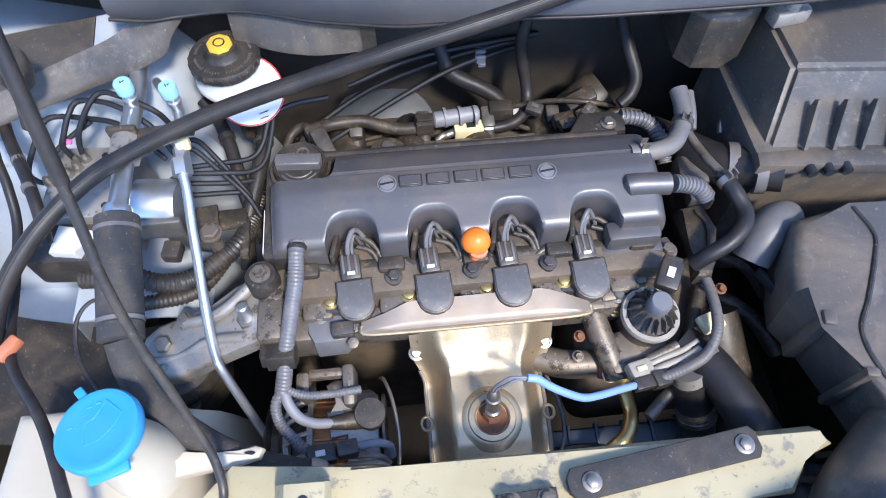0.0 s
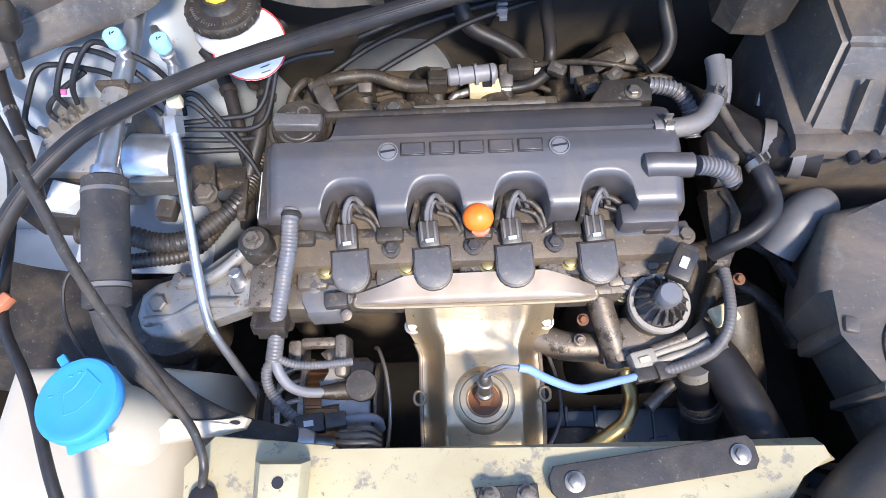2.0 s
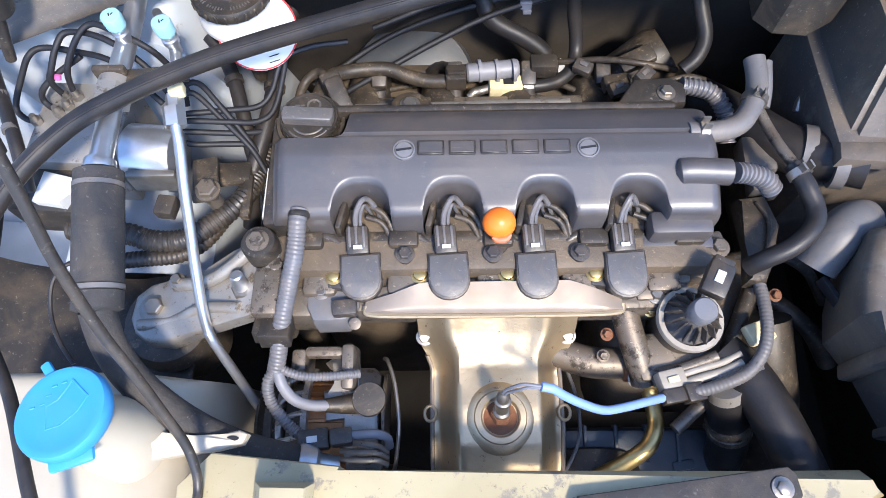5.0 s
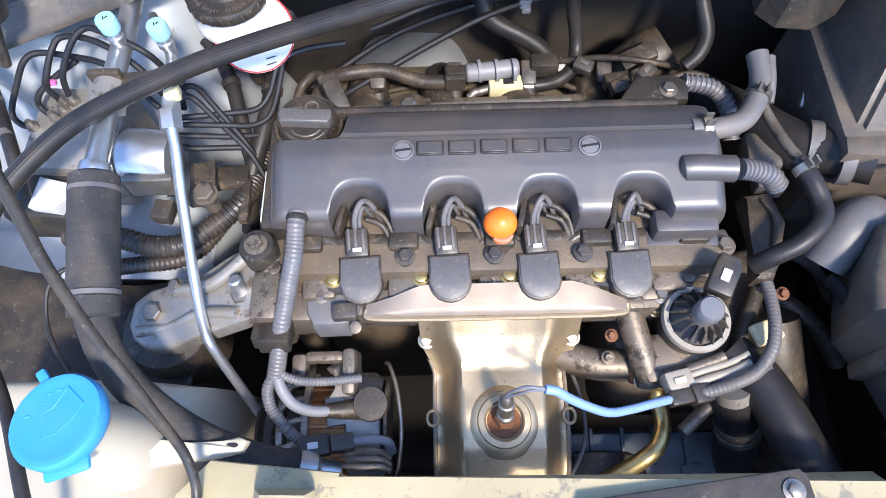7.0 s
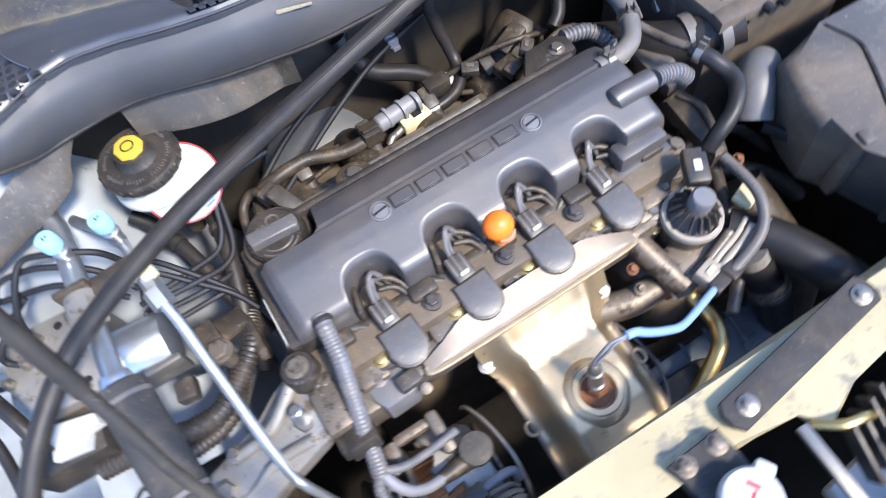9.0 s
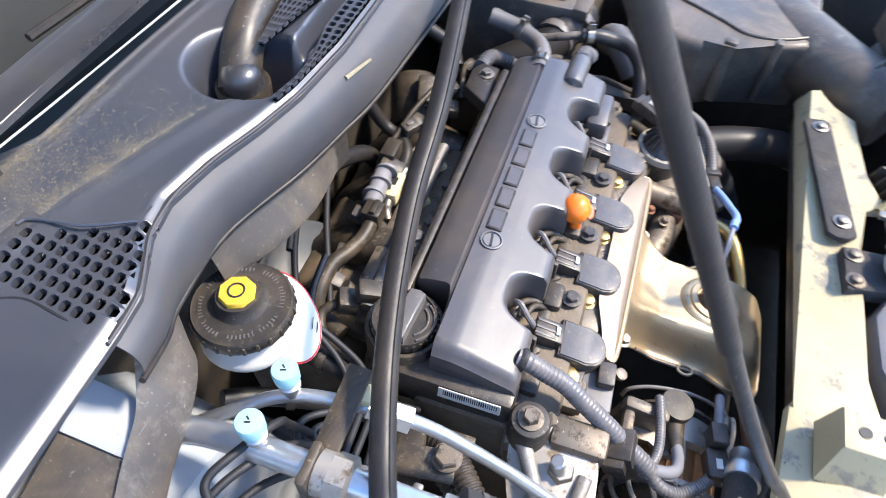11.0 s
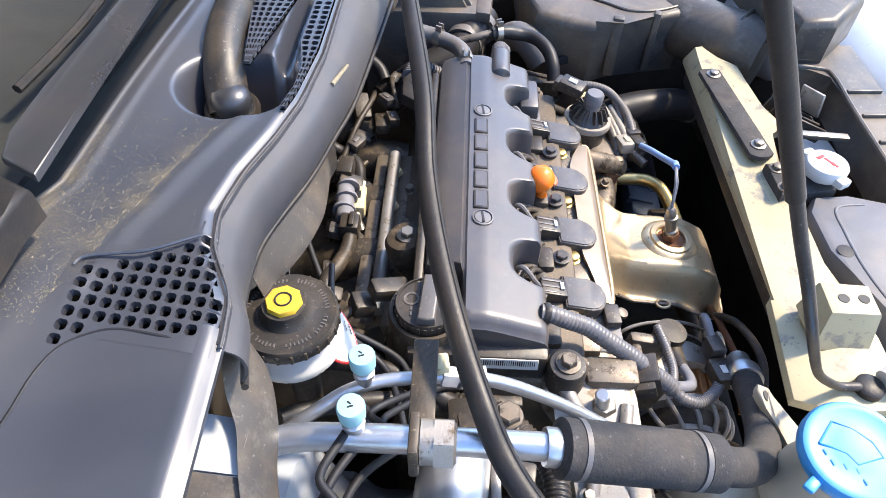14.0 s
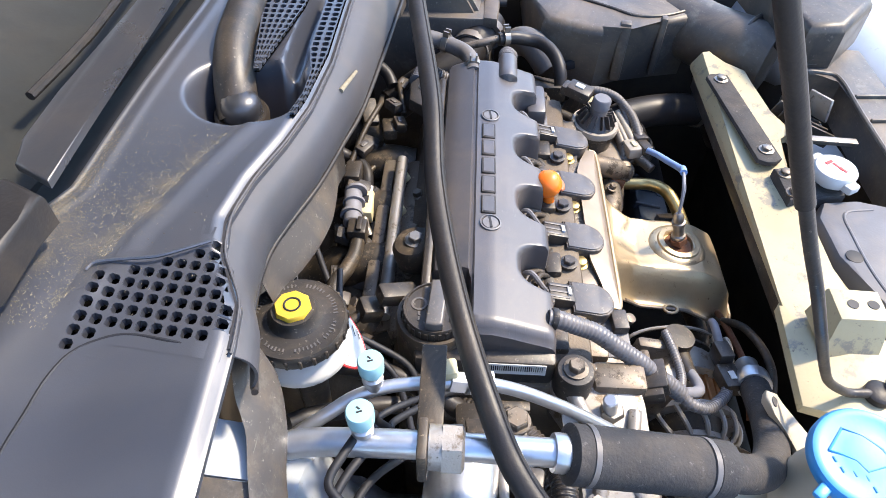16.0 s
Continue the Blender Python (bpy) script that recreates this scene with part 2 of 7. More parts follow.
add_scratches(M["cover"], (0.14, 0.135, 0.13), 1.3, 0.67)
add_scratches(M["cover"], (0.02, 0.02, 0.022), 0.1, 0.68)
add_scratches(M["duct"], (0.15, 0.14, 0.12), 0.7, 0.68)
add_scratches(M["satin"], (0.10, 0.10, 0.11), 0.2, 0.70)
for key, light in (("grimy", (0.24, 0.19, 0.125)), ("black", (0.17, 0.15, 0.12)), ("coil", (0.24, 0.21, 0.165)), ("dirty_alu", (0.40, 0.34, 0.25)), ("block", (0.22, 0.17, 0.11)), ("foam", (0.12, 0.11, 0.1)), ("duct", (0.2, 0.18, 0.15)), ("lid", (0.2, 0.185, 0.16))):
    add_scuffs(M[key], light, 230.0, 0.60, 0.68)
for key, dark in (("alu", (0.07, 0.055, 0.04)), ("dirty_alu", (0.03, 0.024, 0.018)), ("cream", (0.16, 0.13, 0.09)), ("shield", (0.2, 0.13, 0.07)), ("hose", (0.05, 0.046, 0.04)), ("loom", (0.05, 0.05, 0.05))):
    add_scuffs(M[key], dark, 150.0, 0.61, 0.68)
for key, weight in (("cowl", 0.7), ("cover", 0.45), ("duct", 0.15)):
    coat = M[key].node_tree.nodes["Principled BSDF"]
    coat.inputs["Coat Weight"].default_value, coat.inputs["Coat Roughness"].default_value = weight, 0.38
glass = mat("windscreen_edge", (0.02, 0.022, 0.022), 0.55, bump=0.05, spec=0.2, dust=0.04, scale=30)


# ---- building helpers ----
def smooth(bm, angle=40):
    for f in bm.faces:
        f.smooth = True
    for e in bm.edges:
        if len(e.link_faces) == 2 and e.calc_face_angle(0) > radians(angle):
            e.smooth = False
    return bm


def mesh_from(bm, name, material):
    bmesh.ops.recalc_face_normals(bm, faces=bm.faces)
    smooth(bm)
    me = bpy.data.meshes.new(name)
    bm.to_mesh(me)
    bm.free()
    me.materials.append(material)
    return me


def part(name, bm, material, parent, label=""):
    ob = new(name, mesh_from(bm, name, M[material] if isinstance(material, str) else material))
    ob.parent = parent
    return tagged(ob, label)


def solo(name, bm, material, label, category, group="", kind=""):
    ob = new(name, mesh_from(bm, name, M[material] if isinstance(material, str) else material))
    return tagged(ob, label, category, group, kind)


def thing(name, label, category, at=(0, 0, 0), group="", kind=""):
    ob = new(name)
    ob.location = at
    ob.empty_display_size = 0.02
    bpy.context.view_layer.update()
    return tagged(ob, label, category, group, kind)


def under(ob):
    """World-space meshes under a thing that stands away from the origin."""
    for child in ob.children:
        child.matrix_parent_inverse = Matrix.Translation(ob.location).inverted()
    return ob


def frame_of(way):
    way = Vector(way).normalized()
    return way.to_track_quat("Z", "Y").to_matrix()


def box(bm, c, size, rot=(0, 0, 0), bevel=0.0, seg=2):
    made = bmesh.ops.create_cube(bm, size=1.0)["verts"]
    m = pose(*c, *rot) @ Matrix.Diagonal((*size, 1))
    bmesh.ops.transform(bm, matrix=m, verts=made)
    if bevel:
        edges = list({e for v in made for e in v.link_edges})
        bmesh.ops.bevel(bm, geom=edges, offset=bevel, segments=seg, affect="EDGES", profile=0.5, clamp_overlap=True)
    return bm


def lathe(bm, profile, at=(0, 0, 0), way=(0, 0, 1), seg=24, squash=1.0):
    """Turns (radius, height) pairs round an axis; open ends are closed."""
    turn = frame_of(way)
    rings = []
    for r, h in profile:
        ring = []
        for n in range(seg):
            a = 2 * math.pi * n / seg
            ring.append(bm.verts.new(Vector(at) + turn @ Vector((r * math.cos(a), r * squash * math.sin(a), h))))
        rings.append(ring)
    for a, b in zip(rings, rings[1:]):
        for n in range(seg):
            bm.faces.new((a[n], a[(n + 1) % seg], b[(n + 1) % seg], b[n]))
    bm.faces.new(rings[0][::-1])
    bm.faces.new(rings[-1])
    return bm


def cyl(bm, p0, p1, r0, r1=None, seg=20, soft=0.0):
    r1 = r0 if r1 is None else r1
    way = Vector(p1) - Vector(p0)
    h = way.length
    profile = [(r0 - soft, 0), (r0, soft), (r1, h - soft), (r1 - soft, h)] if soft else [(r0, 0), (r1, h)]
    return lathe(bm, profile, p0, way, seg)


def spline(pts, n=8):
    pts = [Vector(p) for p in pts]
    if len(pts) == 2:
        return [pts[0].lerp(pts[1], k / n) for k in range(n + 1)]
    ext = [2 * pts[0] - pts[1], *pts, 2 * pts[-1] - pts[-2]]
    out = []
    for a, b, c, d in zip(ext, ext[1:], ext[2:], ext[3:]):
        for k in range(n):
            t = k / n
            out.append(0.5 * (2 * b + (c - a) * t + (2 * a - 5 * b + 4 * c - d) * t * t + (3 * b - a - 3 * c + d) * t ** 3))
    return out + [pts[-1]]


def resample(pts, step):
    out, left = [pts[0]], step
    for a, b in zip(pts, pts[1:]):
        seg_len = (b - a).length
        while seg_len >= left and seg_len > 1e-9:
            a = a.lerp(b, left / seg_len)
            out.append(a.copy())
            seg_len, left = (b - a).length, step
        left -= seg_len
    if (out[-1] - pts[-1]).length > step * 0.3:
        out.append(pts[-1])
    return out


def tube(bm, pts, r, seg=12, n=8, rib=0.0, pitch=0.004, straight=False, radius=None):
    """A round tube along a curve; rib: how far its corrugations go in."""
    line = [Vector(p) for p in pts] if straight else spline(pts, n)
    if rib:
        line = resample(line, pitch / 4)
    up, rings = None, []
    for k, p in enumerate(line):
        ahead = (line[min(k + 1, len(line) - 1)] - line[max(k - 1, 0)]).normalized()
        if up is None:
            up = ahead.orthogonal().normalized()
        up = (up - ahead * up.dot(ahead)).normalized()
        side = ahead.cross(up)
        rr = r if radius is None else radius(k / (len(line) - 1))
        if rib:
            rr -= rib * (k % 4 in (2, 3))
        rings.append([bm.verts.new(p + rr * (math.cos(a) * up + math.sin(a) * side)) for a in (2 * math.pi * j / seg for j in range(seg))])
    for a, b in zip(rings, rings[1:]):
        for j in range(seg):
            bm.faces.new((a[j], a[(j + 1) % seg], b[(j + 1) % seg], b[j]))
    bm.faces.new(rings[0][::-1])
    bm.faces.new(rings[-1])
    return bm


def prism(bm, outline, z0, z1, m=None, bevel=0.0, seg=2):
    """An outline of (x, y) pairs, from z0 up to z1, laid by the matrix m."""
    m = m or Matrix()
    low = [bm.verts.new(m @ Vector((x, y, z0))) for x, y in outline]
    high = [bm.verts.new(m @ Vector((x, y, z1))) for x, y in outline]
    n = len(outline)
    made = [bm.faces.new(low[::-1]), bm.faces.new(high)]
    for k in range(n):
        made.append(bm.faces.new((low[k], low[(k + 1) % n], high[(k + 1) % n], high[k])))
    if bevel:
        edges = list(made[1].edges)
        bmesh.ops.bevel(bm, geom=edges, offset=bevel, segments=seg, affect="EDGES", profile=0.5, clamp_overlap=True)
    return bm


def sheet(bm, f, us, vs, thick=0.003, back=(0, 0, 1)):
    """A curved sheet through f(u, v), closed below by its thickness."""
    top = [[bm.verts.new(f(u, v)) for v in vs] for u in us]
    low = [[bm.verts.new(p.co - Vector(back) * thick) for p in row] for row in top]
    a, b = len(us), len(vs)
    for grid in (top, low):
        for i in range(a - 1):
            for j in range(b - 1):
                bm.faces.new((grid[i][j], grid[i + 1][j], grid[i + 1][j + 1], grid[i][j + 1]))
    for i in range(a - 1):
        for j in (0, b - 1):
            bm.faces.new((top[i][j], top[i + 1][j], low[i + 1][j], low[i][j]))
    for j in range(b - 1):
        for i in (0, a - 1):
            bm.faces.new((top[i][j], top[i][j + 1], low[i][j + 1], low[i][j]))
    return bm


def spread(a, b, n):
    return [a + (b - a) * k / (n - 1) for k in range(n)]


def along(x, table):
    """Straight lines through (x, value) pairs."""
    if x <= table[0][0]:
        return table[0][1]
    for (a, va), (b, vb) in zip(table, table[1:]):
        if x <= b:
            return va + (vb - va) * (x - a) / (b - a)
    return table[-1][1]


def ease(t):
    t = min(max(t, 0.0), 1.0)
    return t * t * (3 - 2 * t)


def hexbolt(name, at, way=(0, 0, 1), r=0.007, h=0.006, material="steel", washer=1.5, label="hexagonal steel bolt with washer", parent=None):
    bm = bmesh.new()
    lathe(bm, [(r * washer, 0), (r * washer, 0.0015), (r * 1.05, 0.0022)], at, way, 20)
    top = Vector(at) + Vector(way).normalized() * 0.002
    lathe(bm, [(r, 0), (r, h * 0.85), (r * 0.86, h)], top, way, 6)
    if parent is not None:
        return part(name, bm, material, parent)
    return solo(name, bm, material, label, "bolt", "engine bolts")


def clamp_ring(name, at, way, r, parent, width=0.008, material="steel", ear=True, label="spring hose clamp"):
    bm = bmesh.new()
    way = Vector(way).normalized()
    lathe(bm, [(r, -width / 2), (r + 0.0016, -width / 2), (r + 0.0016, width / 2), (r, width / 2)], at, way, 24)
    if ear:
        turn = frame_of(way)
        for s in (-1, 1):
            p = Vector(at) + turn @ Vector((0.004 * s, r + 0.004, 0))
            box(bm, p, (0.002, 0.009, width), [math.degrees(a) for a in turn.to_euler()])
    return part(name, bm, material, parent, label)


# ---- ground, bay walls and body ----
bm = bmesh.new()
sheet(bm, lambda u, v: Vector((u, v, -0.86)), spread(-400, 400, 3), spread(-400, 400, 3), 0.05)
solo("ground", bm, "concrete", "pale sunlit concrete ground under the car", "ground", kind="structure")

bm = bmesh.new()
box(bm, (0.03, 0.37, -0.22), (1.3, 0.02, 0.78), bevel=0.004)
solo("wall_firewall", bm, "dark", "dark sooty firewall behind the engine", "firewall", kind="structure")
bm = bmesh.new()
box(bm, (0.0, 0.0, -0.6), (1.5, 1.0, 0.02), bevel=0.004)
solo("undertray", bm, "dark", "dark undertray below the engine", "undertray", kind="structure")
bm = bmesh.new()
box(bm, (0.66, 0.0, -0.30), (0.02, 0.9, 0.62), bevel=0.004)
solo("wall_fender_inner", bm, "dark", "dark inner wing wall beside the air box", "inner wing", kind="structure")
bm = bmesh.new()
box(bm, (-0.66, 0.0, -0.30), (0.02, 0.9, 0.62), bevel=0.004)
solo("wall_wing_inner", bm, "dark", "dark inner wing wall below the brake unit", "inner wing", kind="structure")
bm = bmesh.new()
box(bm, (0.03, -0.42, -0.3), (1.3, 0.02, 0.56), bevel=0.004)
solo("wall_radiator", bm, "dark", "dark radiator and fan wall behind the support panel", "radiator", kind="structure")


def tower(u, v):
    """The painted inner wing: a shelf that falls away towards the engine."""
    z = along(u, [(-0.75, 0.15), (-0.52, 0.12), (-0.47, 0.06), (-0.45, -0.05), (-0.33, -0.06), (-0.285, -0.08), (-0.25, -0.2), (-0.19, -0.3)])
    high = along(u, [(-0.75, 0.15), (-0.5, 0.12), (-0.38, 0.085), (-0.31, 0.06), (-0.27, 0.0), (-0.24, -0.14), (-0.2, -0.25)])
    z += (max(high, z) - z) * ease((v - 0.208) / 0.035) + 0.03 * ease((v - 0.25) / 0.08)
    z -= 0.03 * math.exp(-((u + 0.437) ** 2 + (v - 0.228) ** 2) / 0.0004)
    z -= 0.35 * ease((-0.44 - u) / 0.02) * ease((0.20 - v) / 0.025)
    z -= 0.16 * ease(2 - 2 * math.hypot((u + 0.30) / 0.07, (v - 0.185) / 0.06))
    return Vector((u, v, z))


bm = bmesh.new()
sheet(bm, tower, spread(-0.75, -0.19, 60), spread(0.03, 0.36, 40), 0.004)
solo("inner_wing", bm, "paint", "silver-blue painted inner wing and strut tower", "inner wing", kind="structure")

# ---- cowl ----
LIP = [(-0.80, 0.215), (-0.41, 0.250), (-0.318, 0.254), (-0.292, 0.257), (-0.282, 0.262), (-0.252, 0.277), (-0.223, 0.2825), (-0.184, 0.276), (-0.14, 0.262), (-0.097, 0.252), (-0.032, 0.2455), (0.055, 0.245), (0.15, 0.243), (0.3, 0.241), (0.45, 0.24), (0.75, 0.26)]
EDGE = [(-0.325, 0.250, 0.19), (-0.29, 0.262, 0.175), (-0.262, 0.272, 0.17), (-0.198, 0.274, 0.17), (-0.121, 0.251, 0.17), (-0.068, 0.239, 0.171), (-0.017, 0.227, 0.175), (0.10, 0.212, 0.188), (0.2, 0.206, 0.19), (0.45, 0.21, 0.19), (0.75, 0.245, 0.19)]


REAR = [(-0.8, 0.45), (-0.30, 0.43), (-0.235, 0.399), (-0.209, 0.389), (-0.171, 0.387), (-0.09, 0.382), (0.028, 0.374), (0.3, 0.362), (0.75, 0.36)]
CREASE = [(-0.30, 0.354), (-0.277, 0.346), (-0.244, 0.341), (-0.218, 0.331), (-0.184, 0.320), (-0.142, 0.304), (-0.118, 0.292)]


def cowl_z(u, y):
    y0, rear = along(u, LIP), along(u, REAR)
    v = y - y0
    z = 0.234 + 0.012 * ease((v - 0.06) / 0.1) - 0.006 * ease((0.008 - v) / 0.008)
    z -= 0.05 * ease(2.0 * (1.12 - math.hypot((u + 0.083) / 0.042, (y - 0.306) / 0.044)))
    z -= 0.022 * ease(1.3 - math.hypot((u - 0.03) / 0.13, (y - 0.276) / 0.010)) * (u > -0.09)
    z += 0.0010 * math.exp(-((y - rear + 0.010) / 0.004) ** 2) + 0.001 * math.exp(-((y - rear + 0.001) / 0.002) ** 2)
    if -0.31 < u < -0.11:
        d = y - along(u, CREASE)
        fade = ease((u + 0.31) / 0.02) * ease((-0.11 - u) / 0.02)
        z += fade * 0.0028 * ease(0.5 - d / 0.016) * ease((d + 0.022) / 0.02)
    return z


def cowl_shape(u, v):
    y0, rear = along(u, LIP), along(u, REAR)
    y = y0 + (rear - y0) * v
    return Vector((u, y, cowl_z(u, y)))


bm = bmesh.new()
cowl_bm = bm
sheet(bm, cowl_shape, spread(-0.8, -0.33, 40) + spread(-0.327, 0.1, 170) + spread(0.105, 0.75, 60), [0, 0.012, 0.03, 0.05] + spread(0.08, 0.9, 70) + spread(0.905, 1, 20), 0.004)
cowl = thing("cowl", "sandy dark grey plastic windscreen cowl with grilles", "cowl", kind="structure")


def cowl_skirt(u, v):
    """From the lip's groove down to the free edge."""
    y0, y1, z1 = along(u, LIP), along(u, [(e[0], e[1]) for e in EDGE]), along(u, [(e[0], e[2]) for e in EDGE])
    y = y0 + (y1 - y0) * v + 0.006 * math.exp(-((v - 0.12) / 0.1) ** 2) - 0.008 * math.sin(math.pi * v)
    return Vector((u, y, 0.231 + (z1 - 0.231) * v))


bm = bmesh.new()
sheet(bm, cowl_skirt, spread(-0.322, 0.75, 170), spread(0, 1, 18), 0.002, (0, -1, 0.4))
part("skirt", bm, "skirt", cowl, "matt grey front skirt")
bm = bmesh.new()
tube(bm, [(e[0], e[1] - 0.001, e[2]) for e in EDGE], 0.0022, 10, 10)
part("rubber_seal", bm, "rubber", cowl, "soft black rubber edge seal")
bm = bmesh.new()
tube(bm, [(u, along(u, LIP), 0.231) for u in spread(-0.325, 0.75, 60)], 0.001, 8, 3)
part("lip", bm, "skirt", cowl)
bm = bmesh.new()
sheet(bm, lambda u, v: Vector((-0.215 + 0.16 * u, along(-0.215 + 0.16 * u, [e[:2] for e in EDGE]) + 0.006 - 0.016 * v * math.sin(math.pi * min(u + 0.12, 1)), 0.165 - 0.035 * v)), spread(0, 1, 40), spread(0, 1, 6), 0.003)
part("plenum_shelf", bm, "duct", cowl, "dusty grey plenum shelf under the cowl edge")


def bent_plate(f, nu, nv, rim=0.2, depth=0.004):
    """A plate of holes laid on f(i, j), with smooth outer edges."""
    bm = bmesh.new()
    for i in range(nu):
        for j in range(nv):
            outer = [bm.verts.new(f(i + s, j + t)) for s, t in ((0, 0), (1, 0), (1, 1), (0, 1))]
            a = rim / 2
            inner = [bm.verts.new(f(i + s, j + t)) for s, t in ((a, 0.3), (0.3, a), (0.7, a), (1 - a, 0.3), (1 - a, 0.7), (0.7, 1 - a), (0.3, 1 - a), (a, 0.7))]
            deep = [bm.verts.new(w.co - Vector((0, 0, depth))) for w in inner]
            for k in range(4):
                i0, i1, i2 = inner[2 * k], inner[2 * k + 1], inner[(2 * k + 2) % 8]
                bm.faces.new((outer[k], outer[(k + 1) % 4], i2, i1))
                bm.faces.new((outer[k], i1, i0))
            for k in range(8):
                bm.faces.new((inner[k], inner[(k + 1) % 8], deep[(k + 1) % 8], deep[k]))
    bmesh.ops.remove_doubles(bm, verts=bm.verts, dist=0.00002)
    return bm


# big grille beside the access cover: a lattice of square holes between seam and crease
GO, GA, GB = Vector((-0.311, 0.3155, 0)), Vector((-0.001, -0.0088, 0)), Vector((0.0095, 0.00025, 0))
GRILLE_ROWS = {-2: (-3, -3), -1: (-3, -2), 0: (-3, 5), 1: (-3, 6), 2: (-3, 6), 3: (-3, 5), 4: (-1, 5), 5: (1, 5), 6: (3, 4), 7: (4, 4)}


def grille_spot(i, j, lift=0.0):
    p = GO + GA * i + GB * j
    return Vector((p.x, p.y, cowl_z(p.x, p.y) + lift))


grille_holes = {(i, j) for j, (a, b) in GRILLE_ROWS.items() for i in range(a, b + 1)}
grid_back = Matrix(((GA.x, GB.x), (GA.y, GB.y))).inverted()


def in_grille(co):
    """True where a point of the panel falls inside the lattice."""
    p = grid_back @ Vector((co.x - GO.x, co.y - GO.y))
    return (round(p.x), round(p.y)) in grille_holes


gap = [f for f in cowl_bm.faces if in_grille(f.calc_center_median())]
bmesh.ops.delete(cowl_bm, geom=gap, context="FACES")
part("cowl_panel", cowl_bm, "cowl", cowl)
bm = bmesh.new()
rim_cells = {(i + a, j + b) for i, j in grille_holes for a in (-1, 0, 1) for b in (-1, 0, 1)} - grille_holes
for i, j in sorted(rim_cells):
    spots = [grille_spot(i + a, j + b, 0.00015) for a, b in ((-0.5, -0.5), (0.5, -0.5), (0.5, 0.5), (-0.5, 0.5))]
    if all(p.y > along(p.x, LIP) + 0.003 for p in spots):
        bm.faces.new([bm.verts.new(p) for p in spots])
for i, j in sorted(grille_holes):
    outer = [bm.verts.new(grille_spot(i + a, j + b, 0.00015)) for a, b in ((-0.5, -0.5), (0.5, -0.5), (0.5, 0.5), (-0.5, 0.5))]
    inner = [bm.verts.new(grille_spot(i + a, j + b, 0.00015)) for a, b in ((-0.37, -0.2), (-0.2, -0.37), (0.2, -0.37), (0.37, -0.2), (0.37, 0.2), (0.2, 0.37), (-0.2, 0.37), (-0.37, 0.2))]
    deep = [bm.verts.new(w.co - Vector((0, 0, 0.0055))) for w in inner]
    for k in range(4):
        i0, i1, i2 = inner[2 * k], inner[2 * k + 1], inner[(2 * k + 2) % 8]
        bm.faces.new((outer[k], outer[(k + 1) % 4], i2, i1))
        bm.faces.new((outer[k], i1, i0))
    for k in range(8):
        bm.faces.new((inner[k], inner[(k + 1) % 8], deep[(k + 1) % 8], deep[k]))
bmesh.ops.remove_doubles(bm, verts=bm.verts, dist=0.00002)
part("grille", bm, "cowl", cowl)
# black slab that paints the shade below the grille holes
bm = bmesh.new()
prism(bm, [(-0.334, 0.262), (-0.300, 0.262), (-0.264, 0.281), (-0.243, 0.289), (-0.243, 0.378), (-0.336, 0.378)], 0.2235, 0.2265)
part("grille_shade", bm, "hole_shade", cowl, "black sheet standing in for the shade behind the grille")
bm = bmesh.new()
tube(bm, [(-0.276, 0.352, 0.2375), (-0.2705, 0.347, 0.2385), (-0.267, 0.33, 0.2385), (-0.264, 0.313, 0.2385), (-0.257, 0.298, 0.2385), (-0.249, 0.285, 0.2375)], 0.0012, 6, 8)
part("crease", bm, "cowl", cowl)


def vent_map(i, j):
    x = -0.066 + 0.0088 * i
    half = 0.002 + 0.0145 * min((x + 0.066) / 0.09, 1.2)
    return Vector((x, 0.301 + half * (j / 2.5 - 1), 0.2428))


def edge_vent_map(i, j):
    x = -0.117 + 0.0085 * i
    low, high = along(x, LIP) + 0.004, along(x, [(-0.12, 0.2655), (-0.09, 0.259), (-0.06, 0.2585), (-0.025, 0.266), (0.06, 0.266)])
    return Vector((x, low + (high - low) * j / 2, 0.2384))


for f, nu, nv in ((vent_map, 27, 5), (edge_vent_map, 24, 2)):
    part("vent", bent_plate(f, nu, nv, 0.3), "cowl", cowl)
    # black sheet close under the holes, coloured as their shade
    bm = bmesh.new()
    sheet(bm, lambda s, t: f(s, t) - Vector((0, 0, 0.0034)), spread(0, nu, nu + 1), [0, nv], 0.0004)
    part("vent_shade", bm, "hole_shade", cowl, "black sheet standing in for the shade behind the vent")
bm = bmesh.new()
tube(bm, [(x, y, cowl_z(x, y) - 0.0005) for x, y in ((-0.3245, 0.256), (-0.321, 0.284), (-0.3175, 0.311), (-0.322, 0.326), (-0.332, 0.337), (-0.347, 0.342), (-0.366, 0.3435), (-0.40, 0.344), (-0.44, 0.33))], 0.0011, 6, 8)
part("cover_seam", bm, "ink", cowl, "thin dark seam of the access cover")

# wing seal strip between cowl corner and wing
INNER = [(-0.298, 0.266, 0.215), (-0.316, 0.268, 0.172), (-0.337, 0.258, 0.160), (-0.375, 0.248, 0.150), (-0.48, 0.21, 0.13)]
OUTER = [(-0.262, 0.277, 0.166), (-0.276, 0.262, 0.155), (-0.287, 0.252, 0.140), (-0.317, 0.242, 0.130), (-0.363, 0.233, 0.120), (-0.47, 0.19, 0.11)]
ins, outs = resample(spline(INNER, 10), 0.005), resample(spline(OUTER, 10), 0.005)


def strip_shape(u, v):
    a, c = ins[int(u * (len(ins) - 1))], outs[int(u * (len(outs) - 1))]
    return a.lerp(c, v) + Vector((0, 0, 0.002 * math.sin(math.pi * v)))


bm = bmesh.new()
sheet(bm, strip_shape, spread(0, 1, 40), spread(0, 1, 8), 0.003)
